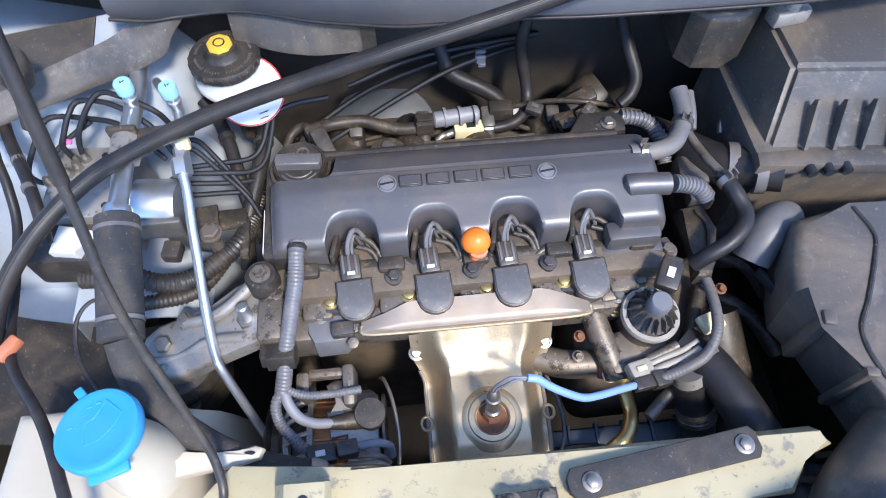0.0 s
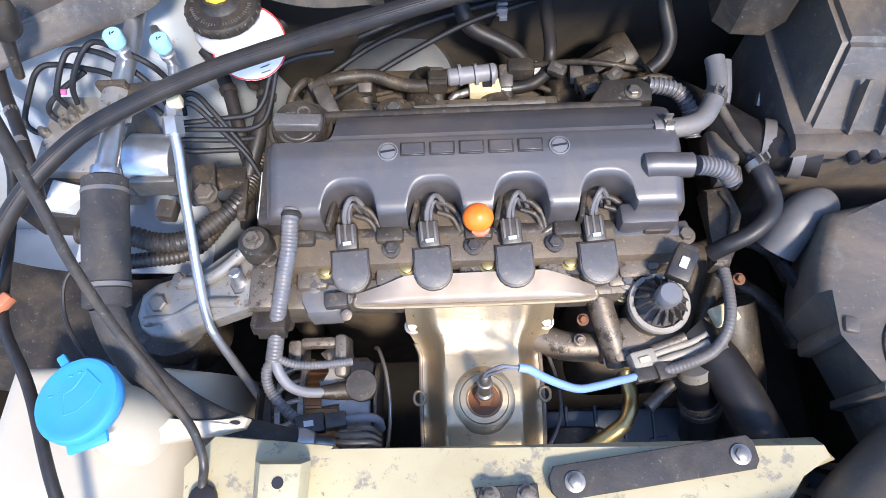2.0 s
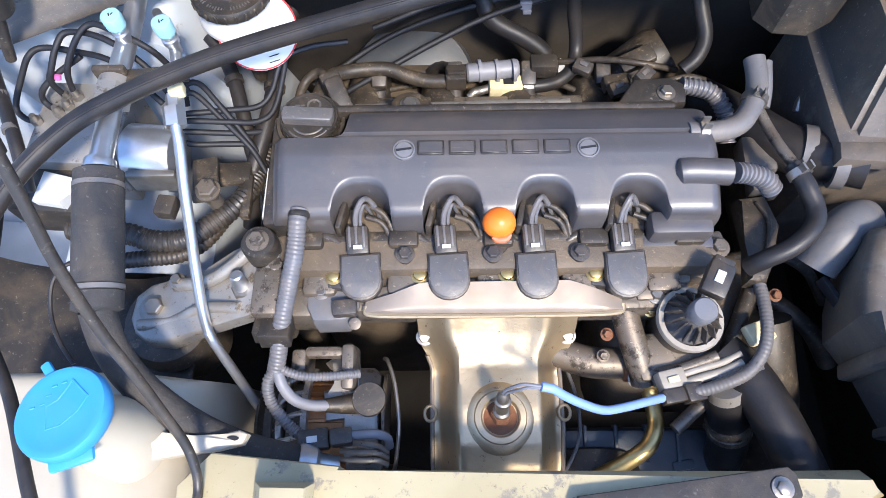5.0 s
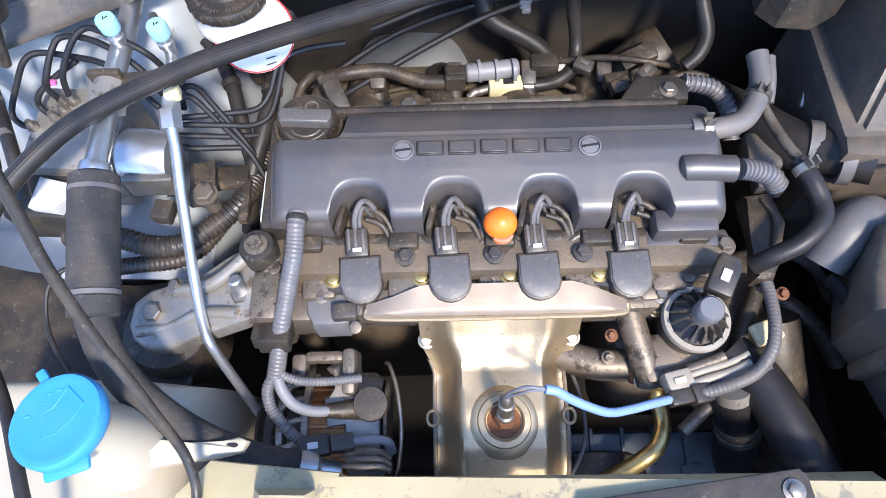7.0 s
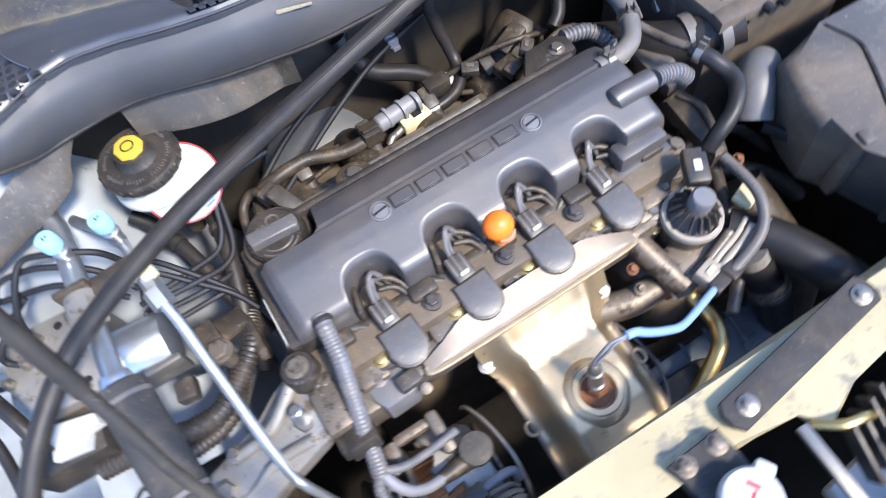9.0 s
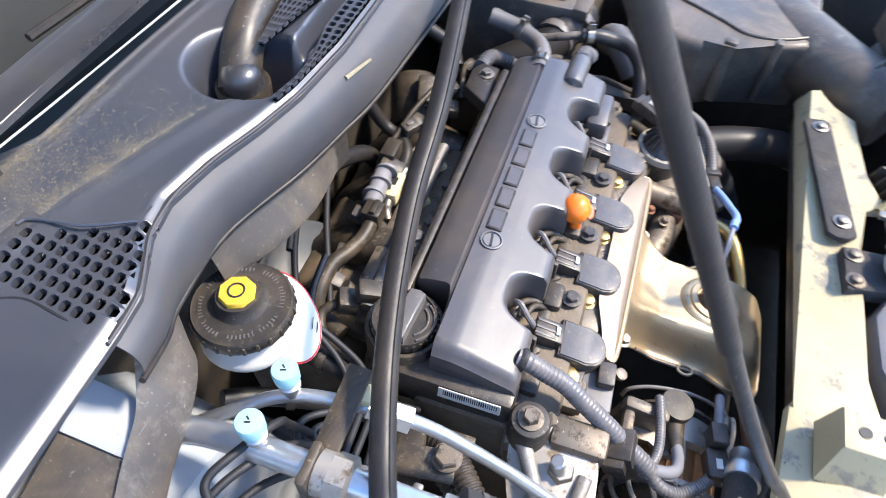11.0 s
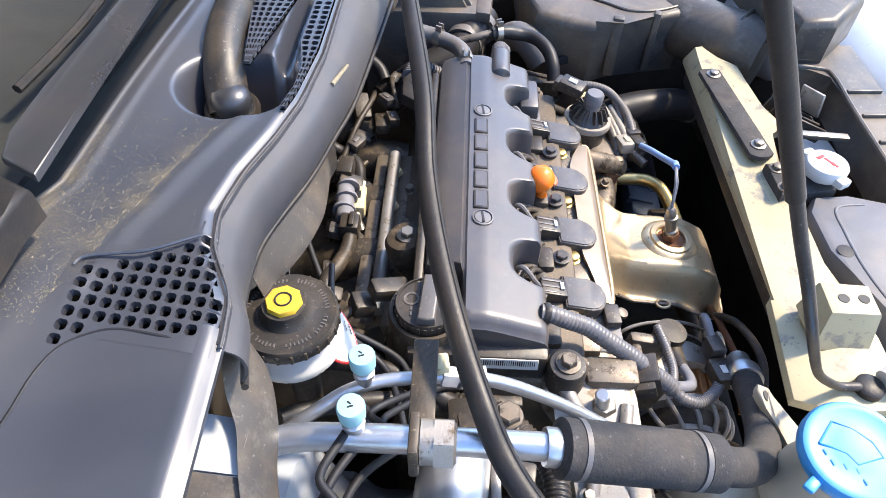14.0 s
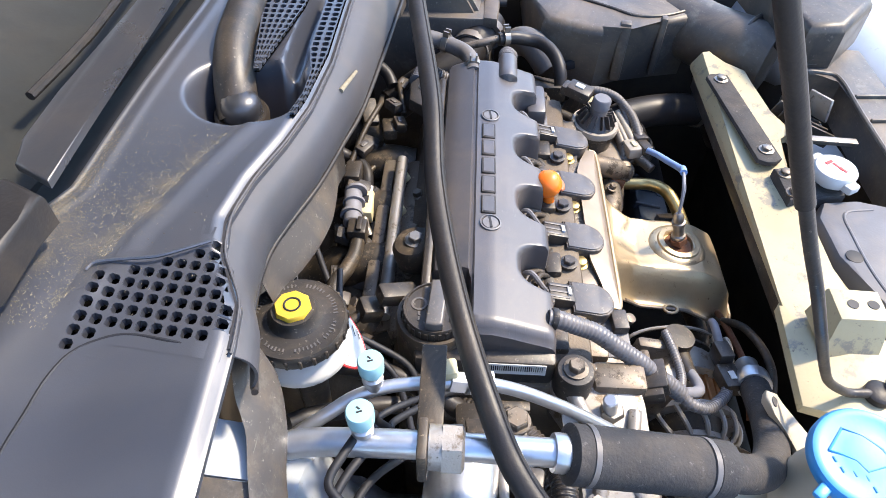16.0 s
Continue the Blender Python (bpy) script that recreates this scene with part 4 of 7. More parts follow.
# dipstick
dip = thing("dipstick", "orange plastic dipstick handle in its tube", "dipstick")
bm = bmesh.new()
lathe(bm, [(0.002, -0.0155), (0.010, -0.0128), (0.0148, -0.006), (0.0163, 0.0), (0.015, 0.007), (0.010, 0.0125), (0.004, 0.0155), (0.001, 0.016)], (0.034, 0.036, 0.042), (0.0, -0.35, 1), 28, 0.95)
handle = part("handle", bm, "orange", dip)
# raised bead in a darker red, painting the shade of a crescent notch
bm = bmesh.new()
tube(bm, [(0.027, 0.0215, 0.040), (0.033, 0.0200, 0.0375), (0.040, 0.0205, 0.038), (0.045, 0.0235, 0.042)], 0.0032, 10, 6, radius=lambda t: 0.0012 + 0.0026 * math.sin(math.pi * t))
part("painted_notch", bm, "brick_red", handle, "crescent bead coloured dark as the shade in a notch")
bm = bmesh.new()
cyl(bm, (0.034, 0.031, 0.0), (0.034, 0.034, 0.034), 0.0075, 0.006, 16)
part("stopper", bm, "orange", dip)
bm = bmesh.new()
lathe(bm, [(0.019, -0.006), (0.019, 0.004), (0.012, 0.008), (0.010, 0.012)], (0.034, 0.028, 0.0), (0, -0.1, 1), 24)
part("collar", bm, "grimy", dip)

# ignition coils
def coil(x):
    ob = thing("ignition_coil", "black ignition coil with plug and bolted ear", "ignition coil", (x, 0, 0), "ignition coils")
    bm = bmesh.new()
    d = [(-0.0185, 0.018), (-0.0185, -0.008)] + [(0.0185 * math.sin(radians(a)), -0.008 - 0.0165 * math.cos(radians(a))) for a in range(-80, 81, 20)] + [(0.0185, -0.008), (0.0185, 0.018)]
    prism(bm, [(a * 1.1, b * 1.1) for a, b in d], -0.025, 0.0105, pose(0, 0, 0, 12, 0, 3), 0.0015)
    body = part("body", bm, "coil", ob)
    bm = bmesh.new()
    prism(bm, [(a * 1.0, b * 1.0) for a, b in d], 0.010, 0.0118, pose(0, 0, 0, 12, 0, 3), 0.0006)
    part("lid", bm, "lid", body, "slightly paler grey coil lid")
    bm = bmesh.new()
    prism(bm, [(-0.034, -0.012), (-0.016, -0.014), (-0.014, 0.014), (-0.034, 0.006)], -0.012, -0.002, bevel=0.002)
    part("ear", bm, "coil", ob)
    bm = bmesh.new()
    lathe(bm, [(0.0092, -0.003), (0.0092, 0.0), (0.0066, 0.0005), (0.0066, 0.005), (0.0052, 0.0058)], (-0.0285, 0, -0.002), seg=18)
    part("bolt", bm, "zinc", ob)
    bm = bmesh.new()
    box(bm, (-0.003, 0.030, 0.016), (0.022, 0.028, 0.017), (14, 0, 4), 0.002)
    plug = part("plug", bm, "black", ob)
    for s in (-0.0075, -0.001, 0.0065):
        bm = bmesh.new()
        box(bm, (-0.003 + s, 0.031, 0.0248), (0.0026, 0.021, 0.0022), (14, 0, 4), 0.0005)
        part("rib", bm, "lid", plug)
    bm = bmesh.new()
    box(bm, (-0.002, 0.0205, 0.0232), (0.009, 0.004, 0.003), (14, 0, 4), 0.0005)
    part("lock_tab", bm, "silver_tag", plug)
    bm = bmesh.new()
    tube(bm, [(-0.005, 0.040, 0.02), (-0.004, 0.05, 0.034), (0.002, 0.060, 0.044), (0.008, 0.066, 0.036), (0.016, 0.062, 0.02), (0.018, 0.058, 0.006)], 0.0028, 8, 6)
    tube(bm, [(0.0, 0.040, 0.019), (0.0, 0.05, 0.031), (0.004, 0.058, 0.039), (0.007, 0.061, 0.025), (0.012, 0.060, 0.006)], 0.0018, 8, 6)
    part("lead", bm, "loom", ob)
    return ob


bpy.context.view_layer.update()
first = coil(-0.102)
bpy.context.view_layer.update()
for x in (-0.015, 0.072, 0.160):
    copy_thing(first, pose(x, 0, 0))

bm = bmesh.new()
box(bm, (0.03, 0.0, -0.035), (0.40, 0.07, 0.045), bevel=0.012)
for x in (-0.145, -0.06, 0.03, 0.115, 0.2):
    box(bm, (x, 0.006, -0.013), (0.035, 0.05, 0.02), bevel=0.006)
random.seed(12)
for x in (-0.13, -0.043, 0.044, 0.132):
    cyl(bm, (x, 0.0, -0.03), (x, 0.0, -0.0105), 0.0125, 0.0115, 16, 0.002)
    box(bm, (x + 0.052, -0.016, -0.016), (0.026, 0.018, 0.016), (8, 0, random.uniform(-20, 20)), 0.005)
    box(bm, (x + 0.030, -0.026, -0.02), (0.03, 0.012, 0.014), (15, 0, random.uniform(-12, 12)), 0.004)
    box(bm, (x - 0.010, -0.024, -0.018), (0.018, 0.016, 0.012), (12, 0, random.uniform(-25, 25)), 0.004)
box(bm, (0.205, 0.006, -0.024), (0.05, 0.035, 0.03), (0, 0, 8), 0.008)
box(bm, (0.238, 0.012, -0.02), (0.03, 0.03, 0.02), (0, 0, -12), 0.006)
solo("cylinder_head", bm, "dirty_alu", "oily cast aluminium cylinder head edge", "cylinder head")
for x in (-0.058, 0.029, 0.115):
    st = thing("stud_sleeve", "black capped stud between the coils", "stud")
    bm = bmesh.new()
    cyl(bm, (x, 0.016, -0.02), (x, 0.016, 0.014), 0.0095, 0.0085, 18)
    part("sleeve", bm, "grimy", st)
    hexbolt("nut", (x, 0.016, 0.014), r=0.0065, h=0.005, material="coil", parent=st)
for p in ((-0.2, 0.024, 0.033), (0.258, 0.026, 0.0), (-0.186, 0.008, 0.006)):
    hexbolt("bolt", p, r=0.0075, h=0.007, material="dirty_alu")

# ---- exhaust heat shield ----
shield = thing("heat_shield", "heat-tinted pressed steel exhaust heat shield", "heat shield")


def upper_plate(u, v):
    x = -0.098 + 0.254 * u
    rear = along(u, [(0, -0.026), (0.1, -0.020), (0.22, -0.010), (0.8, -0.009), (0.9, -0.016), (1, -0.026)])
    y = rear + (-0.039 - rear) * v
    z = -0.006 + 0.010 * (1 - v) * along(u, [(0, 0), (0.2, 1), (0.8, 1), (1, 0)]) - 0.004 * ease((v - 0.8) / 0.2)
    return Vector((x, y, z))


bm = bmesh.new()
sheet(bm, upper_plate, spread(0, 1, 30), spread(0, 1, 12), 0.004)
part("upper_plate", bm, "shield_dull", shield)
bm = bmesh.new()
tube(bm, [(-0.098, -0.03, -0.008), (-0.092, -0.0385, -0.0095), (-0.03, -0.040, -0.010), (0.09, -0.040, -0.010), (0.150, -0.0385, -0.0095), (0.157, -0.03, -0.008)], 0.0028, 8, 6)
part("rolled_edge", bm, "shield", shield, "bright rolled front edge")


def dome(u, v):
    """v: 0 under the upper plate, 1 at the front foot; u: across."""
    y = -0.036 - 0.175 * v
    half = along(v, [(0, 0.082), (0.10, 0.080), (0.2, 0.068), (0.78, 0.068), (0.9, 0.064), (0.96, 0.057), (1, 0.047)])
    s = 2 * u - 1
    top = along(v, [(0, -0.018), (0.1, -0.034), (0.25, -0.047), (0.5, -0.047), (0.7, -0.052), (0.85, -0.066), (0.95, -0.095), (1, -0.125)])
    foot = along(v, [(0, -0.03), (0.12, -0.062), (0.25, -0.084), (0.6, -0.09), (1, -0.128)])
    lift = (1 - ease((abs(s) - 0.56) / 0.36))
    z = foot + (top - foot) * lift
    z += 0.008 * math.exp(-((abs(s) - 0.62) / 0.16) ** 2) * (v < 0.4) * (1 - v / 0.4)
    z -= 0.006 * math.exp(-(s / 0.25) ** 2) * ease((0.4 - v) / 0.4)
    return Vector((0.034 + half * s, y, z))


bm = bmesh.new()
sheet(bm, dome, spread(0, 1, 44), spread(0, 1, 44), 0.002)
part("body", bm, "shield", shield)
bm = bmesh.new()
rim = [dome(0, v) for v in spread(0.16, 0.97, 14)] + [dome(u, 1) for u in spread(0.04, 0.96, 14)] + [dome(1, v) for v in spread(0.97, 0.16, 14)]
tube(bm, rim, 0.0024, 8, 3)
part("rim", bm, "shield_dull", shield, "rolled dull rim")
bm = bmesh.new()
lathe(bm, [(0.0175, -0.004), (0.0178, 0.003), (0.0195, 0.0045), (0.025, 0.0035), (0.0262, 0.001), (0.031, 0.0), (0.036, -0.006)], (0.034, -0.133, -0.046), (0, -0.1, 1), 40)
part("port_ring", bm, "shield", shield)
bm = bmesh.new()
lathe(bm, [(0.0165, 0), (0.0165, 0.0015)], (0.034, -0.133, -0.0485), (0, -0.1, 1), 30)
part("port_well", bm, "rust", shield, "rusty well inside the port")
for x, y, z in ((-0.041, -0.048, -0.060), (0.108, -0.048, -0.060)):
    hexbolt("bolt", (x, y, z + 0.004), (0, -0.4, 1), r=0.006, h=0.005, parent=shield)
for x in (-0.036, 0.104):
    bm = bmesh.new()
    tube(bm, [(x + 0.006 * math.cos(radians(a)), -0.122 + 0.008 * math.sin(radians(a)), -0.086) for a in range(0, 361, 30)], 0.0018, 8, 1, straight=True)
    part("ear", bm, "shield", shield)

o2 = thing("oxygen_sensor", "steel oxygen sensor with pale blue sleeved wire", "oxygen sensor")
bm = bmesh.new()
lathe(bm, [(0.0105, 0), (0.0105, 0.009)], (0.0345, -0.1325, -0.043), (0, 0.26, 1), 6)
part("hex", bm, "rust", o2)
bm = bmesh.new()
lathe(bm, [(0.0085, 0), (0.0085, 0.004), (0.0065, 0.006), (0.0065, 0.020), (0.0078, 0.021), (0.0078, 0.026), (0.006, 0.027), (0.006, 0.036), (0.003, 0.040)], (0.0342, -0.130, -0.034), (0, 0.26, 1), 20)
part("body", bm, "steel", o2)
bm = bmesh.new()
tube(bm, [(0.034, -0.120, 0.002), (0.035, -0.119, 0.014), (0.042, -0.119, 0.03), (0.05, -0.119, 0.0385), (0.068, -0.122, 0.041)], 0.0016, 8, 6)
tube(bm, [(0.035, -0.121, 0.002), (0.037, -0.121, 0.013), (0.046, -0.122, 0.03), (0.054, -0.1215, 0.037), (0.068, -0.123, 0.040)], 0.0014, 8, 6)
part("wires", bm, "wire", o2)
bm = bmesh.new()
tube(bm, [(0.064, -0.1215, 0.0408), (0.074, -0.123, 0.038), (0.086, -0.127, 0.027), (0.104, -0.132, 0.014), (0.125, -0.135, 0.0), (0.146, -0.131, -0.010), (0.168, -0.125, -0.019), (0.193, -0.118, -0.031)], 0.0042, 12, 6)
part("sleeve", bm, "sleeve", o2, "pale blue fibre sleeve")
bm = bmesh.new()
box(bm, (0.204, -0.116, -0.034), (0.030, 0.014, 0.012), (0, 10, 12), 0.002)
box(bm, (0.222, -0.113, -0.036), (0.02, 0.018, 0.016), (0, 10, 12), 0.002)
part("connector", bm, "black", o2)

# ---- valve with finned top ----
egr = thing("vacuum_valve", "black finned valve with pale ring and plug", "valve")
ax = Vector((0.0, -0.08, 1.0))
base = Vector((0.222, -0.046, -0.012))
bm = bmesh.new()
lathe(bm, [(0.028, -0.075), (0.029, -0.012), (0.031, -0.01), (0.031, -0.002)], base, ax, 32)
part("can", bm, "grimy", egr)
bm = bmesh.new()
lathe(bm, [(0.0265, -0.002), (0.027, 0.0035), (0.0318, 0.0035), (0.0330, 0.0), (0.0322, -0.005), (0.029, -0.007)], base, ax, 40)
part("ring", bm, "pale_ring", egr, "pale dusty outer ring")
bm = bmesh.new()
lathe(bm, [(0.0268, -0.003), (0.012, 0.020), (0.0115, 0.034), (0.009, 0.037), (0.001, 0.0375)], base, ax, 28)
part("cone", bm, "lid", egr)
turn = frame_of(ax)
for k in range(15):
    a = 2 * math.pi * k / 15
    p = base + turn @ Vector((0.0172 * math.cos(a), 0.0172 * math.sin(a), 0.013))
    bm = bmesh.new()
    box(bm, p, (0.0145, 0.0014, 0.018), [math.degrees(v) for v in (turn @ Matrix.Rotation(a, 3, "Z") @ Matrix.Rotation(radians(-32), 3, "Y")).to_euler()])
    part("fin", bm, "coil", egr)
bm = bmesh.new()
lathe(bm, [(0.0125, 0.028), (0.0125, 0.040), (0.0105, 0.0425), (0.001, 0.043)], base, ax, 24)
part("knob", bm, "grey", egr)
bm = bmesh.new()
box(bm, (0.238, -0.020, 0.028), (0.024, 0.034, 0.016), (8, 0, -28), 0.003)
box(bm, (0.246, -0.004, 0.028), (0.020, 0.012, 0.013), (8, 0, -28), 0.002)
plug = part("plug", bm, "black", egr)
bm = bmesh.new()
box(bm, (0.238, -0.020, 0.037), (0.008, 0.012, 0.002), (8, 0, -28), 0.0005)
part("plug_mark", bm, "white", plug, "small white tag")


# ---- mount and hoses at the belt end ----
mount = thing("engine_mount", "cast aluminium engine mount arm on a black rubber mount", "engine mount")
bm = bmesh.new()
arm = [(-0.347, -0.030), (-0.345, -0.005), (-0.33, 0.008), (-0.30, 0.014), (-0.27, 0.018), (-0.235, 0.026), (-0.215, 0.042), (-0.19, 0.044), (-0.182, 0.030), (-0.184, -0.036), (-0.215, -0.042), (-0.26, -0.048), (-0.30, -0.058), (-0.325, -0.056), (-0.34, -0.045)]
prism(bm, arm, -0.022, 0.0, bevel=0.006, seg=3)
for v in bm.verts:
    v.co.z += along(v.co.x, [(-0.345, -0.038), (-0.29, -0.034), (-0.25, -0.014), (-0.21, 0.004), (-0.18, 0.018)])
part("arm", bm, "alu", mount)
bm = bmesh.new()
tube(bm, [(-0.335, -0.038, -0.036), (-0.30, -0.036, -0.032), (-0.262, -0.028, -0.014), (-0.22, -0.033, 0.0)], 0.006, 10, 6)
tube(bm, [(-0.30, 0.003, -0.03), (-0.262, 0.0, -0.012), (-0.235, 0.01, 0.0), (-0.2, 0.034, 0.018)], 0.007, 10, 6)
part("ribs", bm, "alu", mount)
bm = bmesh.new()
lathe(bm, [(0.045, -0.11), (0.050, -0.09), (0.047, -0.066), (0.052, -0.05), (0.052, -0.04), (0.046, -0.028), (0.03, -0.022)], (-0.318, -0.024, -0.035), seg=36)
part("rubber_mount", bm, "grimy", mount)
bm = bmesh.new()
lathe(bm, [(0.0175, 0), (0.0175, 0.003), (0.012, 0.0035)], (-0.320, -0.020, -0.039), seg=26)
part("washer", bm, "steel", mount)
hexbolt("bolt", (-0.320, -0.020, -0.0355), r=0.0095, h=0.008, material="steel", parent=mount)
hexbolt("nut", (-0.220, -0.012, -0.012), r=0.012, h=0.012, parent=mount)
bm = bmesh.new()
cyl(bm, (-0.220, -0.013, -0.008), (-0.222, -0.006, 0.020), 0.0075, 0.0065, 16, 0.0015)
part("stud", bm, "pipe", mount)
hexbolt("small_bolt", (-0.297, 0.006, -0.024), r=0.0055, h=0.006, parent=mount)

bm = bmesh.new()
box(bm, (-0.192, -0.02, -0.03), (0.03, 0.05, 0.09), bevel=0.006)
box(bm, (-0.165, -0.018, -0.0395), (0.07, 0.04, 0.05), bevel=0.006)
solo("front_casting", bm, "dirty_alu", "dusty cast aluminium front casing edge", "casting")

cams = thing("cam_sensor", "grey plastic sensor housing bolted under the coils", "sensor")
bm = bmesh.new()
prism(bm, [(-0.159, 0.0), (-0.106, 0.0), (-0.104, -0.030), (-0.118, -0.043), (-0.150, -0.044), (-0.157, -0.03)], -0.05, -0.010, None, 0.004)
part("housing", bm, "grey", cams)
bm = bmesh.new()
box(bm, (-0.118, -0.033, -0.005), (0.024, 0.016, 0.012), (0, 0, 4), 0.002)
part("connector", bm, "coil", cams)
bm = bmesh.new()
lathe(bm, [(0.006, 0), (0.006, 0.004), (0.0045, 0.0045)], (-0.108, -0.046, -0.014), (0, -0.3, 1), 16)
part("eyelet", bm, "dirty_alu", cams)
hexbolt("bolt", (-0.143, -0.014, -0.0105), r=0.0055, h=0.005, parent=cams)

# air conditioning suction line
suction = thing("suction_line", "bright aluminium air conditioning pipe with black sleeved hose", "pipe")
bm = bmesh.new()
tube(bm, [(-0.33, 0.30, 0.10), (-0.326, 0.262, 0.112), (-0.321, 0.23, 0.118), (-0.320, 0.19, 0.120), (-0.320, 0.14, 0.121), (-0.319, 0.05, 0.117)], 0.0098, 18, 8)
part("pipe", bm, "pipe", suction)
bm = bmesh.new()
lathe(bm, [(0.013, 0), (0.0135, 0.003), (0.0135, 0.012), (0.012, 0.014)], (-0.3192, 0.064, 0.1178), (0.02, -1, -0.12), 24)
part("ferrule", bm, "pipe", suction)
bm = bmesh.new()
way = Vector((0.008, -0.115, -0.030))
lathe(bm, [(0.015, -0.001), (0.0205, 0.002), (0.0205, 0.012), (0.0195, 0.013), (0.0195, 0.016), (0.0208, 0.017), (0.0208, 0.10), (0.0195, 0.101), (0.0195, 0.106), (0.0205, 0.107), (0.0205, 0.122), (0.016, 0.124)], (-0.319, 0.055, 0.117), way, 32)
part("foam_sleeve", bm, "foam", suction, "matt black foam sleeve")
for d in (0.0145, 0.1035):
    bm = bmesh.new()
    p = Vector((-0.319, 0.055, 0.117)) + way.normalized() * d
    lathe(bm, [(0.020, -0.0022), (0.0212, -0.002), (0.0212, 0.002), (0.020, 0.0022)], p, way, 32)
    part("band", bm, "hose", suction, "grey crimped band")
bm = bmesh.new()
tube(bm, [(-0.312, -0.062, 0.087), (-0.305, -0.088, 0.068), (-0.291, -0.112, 0.045), (-0.268, -0.133, 0.020), (-0.240, -0.150, -0.004), (-0.208, -0.162, -0.024), (-0.162, -0.172, -0.046)], 0.0145, 18, 8)
part("hose", bm, "foam", suction)
bm = bmesh.new()
lathe(bm, [(0.0165, 0), (0.0172, 0.002), (0.0172, 0.016), (0.015, 0.018), (0.012, 0.022), (0.012, 0.04)], (-0.163, -0.172, -0.045), (0.9, -0.15, -0.4), 26)
part("end_fitting", bm, "pipe", suction)
for x, y, z, name in ((-0.317, 0.191, 0.126, "a"), (-0.2745, 0.190, 0.118, "b")):
    v = thing("service_valve", "aqua capped service valve on the cooling pipe", "valve", group="service valves")
    bm = bmesh.new()
    lathe(bm, [(0.006, -0.006), (0.006, 0.006), (0.0078, 0.007), (0.0078, 0.012), (0.006, 0.013), (0.006, 0.018)], (x, y, z), (0, 0, 1), 16)
    part("stem", bm, "pipe", v)
    bm = bmesh.new()
    lathe(bm, [(0.0065, 0.016), (0.0075, 0.019), (0.0090, 0.020), (0.0094, 0.031), (0.0085, 0.033), (0.001, 0.0335)], (x, y, z), (0, 0, 1), 26)
    cap = part("cap", bm, "aqua", v, "aqua plastic dust cap")
    bm = bmesh.new()
    box(bm, (x - 0.001, y, z + 0.0333), (0.0012, 0.004, 0.0008), (0, 0, 20))
    box(bm, (x + 0.0015, y + 0.001, z + 0.0333), (0.0012, 0.003, 0.0008), (0, 0, -35))
    part("mark", bm, "ink", cap)

liquid = thing("liquid_line", "thin bright aluminium air conditioning pipe", "pipe")
bm = bmesh.new()
tube(bm, [(-0.315, 0.26, 0.09), (-0.295, 0.225, 0.105), (-0.28, 0.20, 0.112), (-0.271, 0.17, 0.114), (-0.266, 0.121, 0.113), (-0.261, 0.09, 0.099), (-0.2595, 0.059, 0.08), (-0.258, 0.03, 0.058), (-0.2575, 0.001, 0.034), (-0.256, -0.03, 0.008), (-0.254, -0.05, -0.012), (-0.25, -0.06, -0.022), (-0.236, -0.085, -0.062), (-0.222, -0.11, -0.11), (-0.215, -0.12, -0.16)], 0.0052, 14, 8)
part("pipe", bm, "pipe", liquid)
bm = bmesh.new()
way = Vector((0.005, -0.033, -0.012))
lathe(bm, [(0.0105, 0), (0.0105, 0.018)], (-0.266, 0.122, 0.114), way, 6)
lathe(bm, [(0.0085, 0), (0.0085, 0.012)], (-0.267, 0.136, 0.115), way, 6)
part("union_nut", bm, "pipe", liquid)
holder = thing("pipe_bracket", "black steel bracket clamping the cooling pipes", "bracket")
bm = bmesh.new()
box(bm, (-0.322, 0.151, 0.118), (0.03, 0.007, 0.038), bevel=0.002)
box(bm, (-0.285, 0.147, 0.128), (0.075, 0.018, 0.004), (0, -6, 0), 0.001)
part("plate", bm, "grimy", holder)
bm = bmesh.new()
lathe(bm, [(0.0155, 0), (0.0155, 0.009)], (-0.3205, 0.147, 0.1195), (0, -1, 0), 24)
lathe(bm, [(0.0175, 0), (0.0175, 0.013), (0.014, 0.015)], (-0.3205, 0.138, 0.1195), (0, -1, 0), 6)
part("joint_block", bm, "alu", holder)
bm = bmesh.new()
lathe(bm, [(0.008, -0.03), (0.008, 0.0), (0.0125, 0.001), (0.0125, 0.003)], (-0.255, 0.079, 0.034), (0, 0, 1), 20)
lathe(bm, [(0.0105, 0.003), (0.0105, 0.009), (0.009, 0.0105)], (-0.255, 0.079, 0.034), (0, 0, 1), 6)
part("bolt", bm, "dirty_alu", holder)
bm = bmesh.new()
box(bm, (-0.262, 0.095, 0.029), (0.026, 0.05, 0.006), (0, 0, 8), 0.002)
part("lower_plate", bm, "grimy", holder)
bm = bmesh.new()
box(bm, (-0.262, 0.136, 0.122), (0.014, 0.012, 0.012), (0, 0, 10), 0.002)
part("clip", bm, "ivory", holder)

# washer bottle
washer = thing("washer_bottle", "milky washer fluid bottle with bright blue cap", "washer bottle")
bm = bmesh.new()
tilt = Vector((-0.10, 0.10, 1))
cc = Vector((-0.3075, -0.152, 0.106))
lathe(bm, [(0.030, -0.012), (0.034, -0.009), (0.0362, -0.004), (0.0362, 0.003), (0.0345, 0.006), (0.031, 0.0068), (0.029, 0.0062), (0.015, 0.0072), (0.001, 0.0075)], cc, tilt, 40)
box(bm, cc + Vector((-0.022, 0.034, -0.004)), (0.008, 0.014, 0.005), (0, 0, 40), 0.002)
box(bm, cc + Vector((0.010, -0.031, -0.005)), (0.034, 0.016, 0.006), (0, 0, 18), 0.003)
cap = part("cap", bm, "blue", washer, "bright blue snap cap")
bm = bmesh.new()
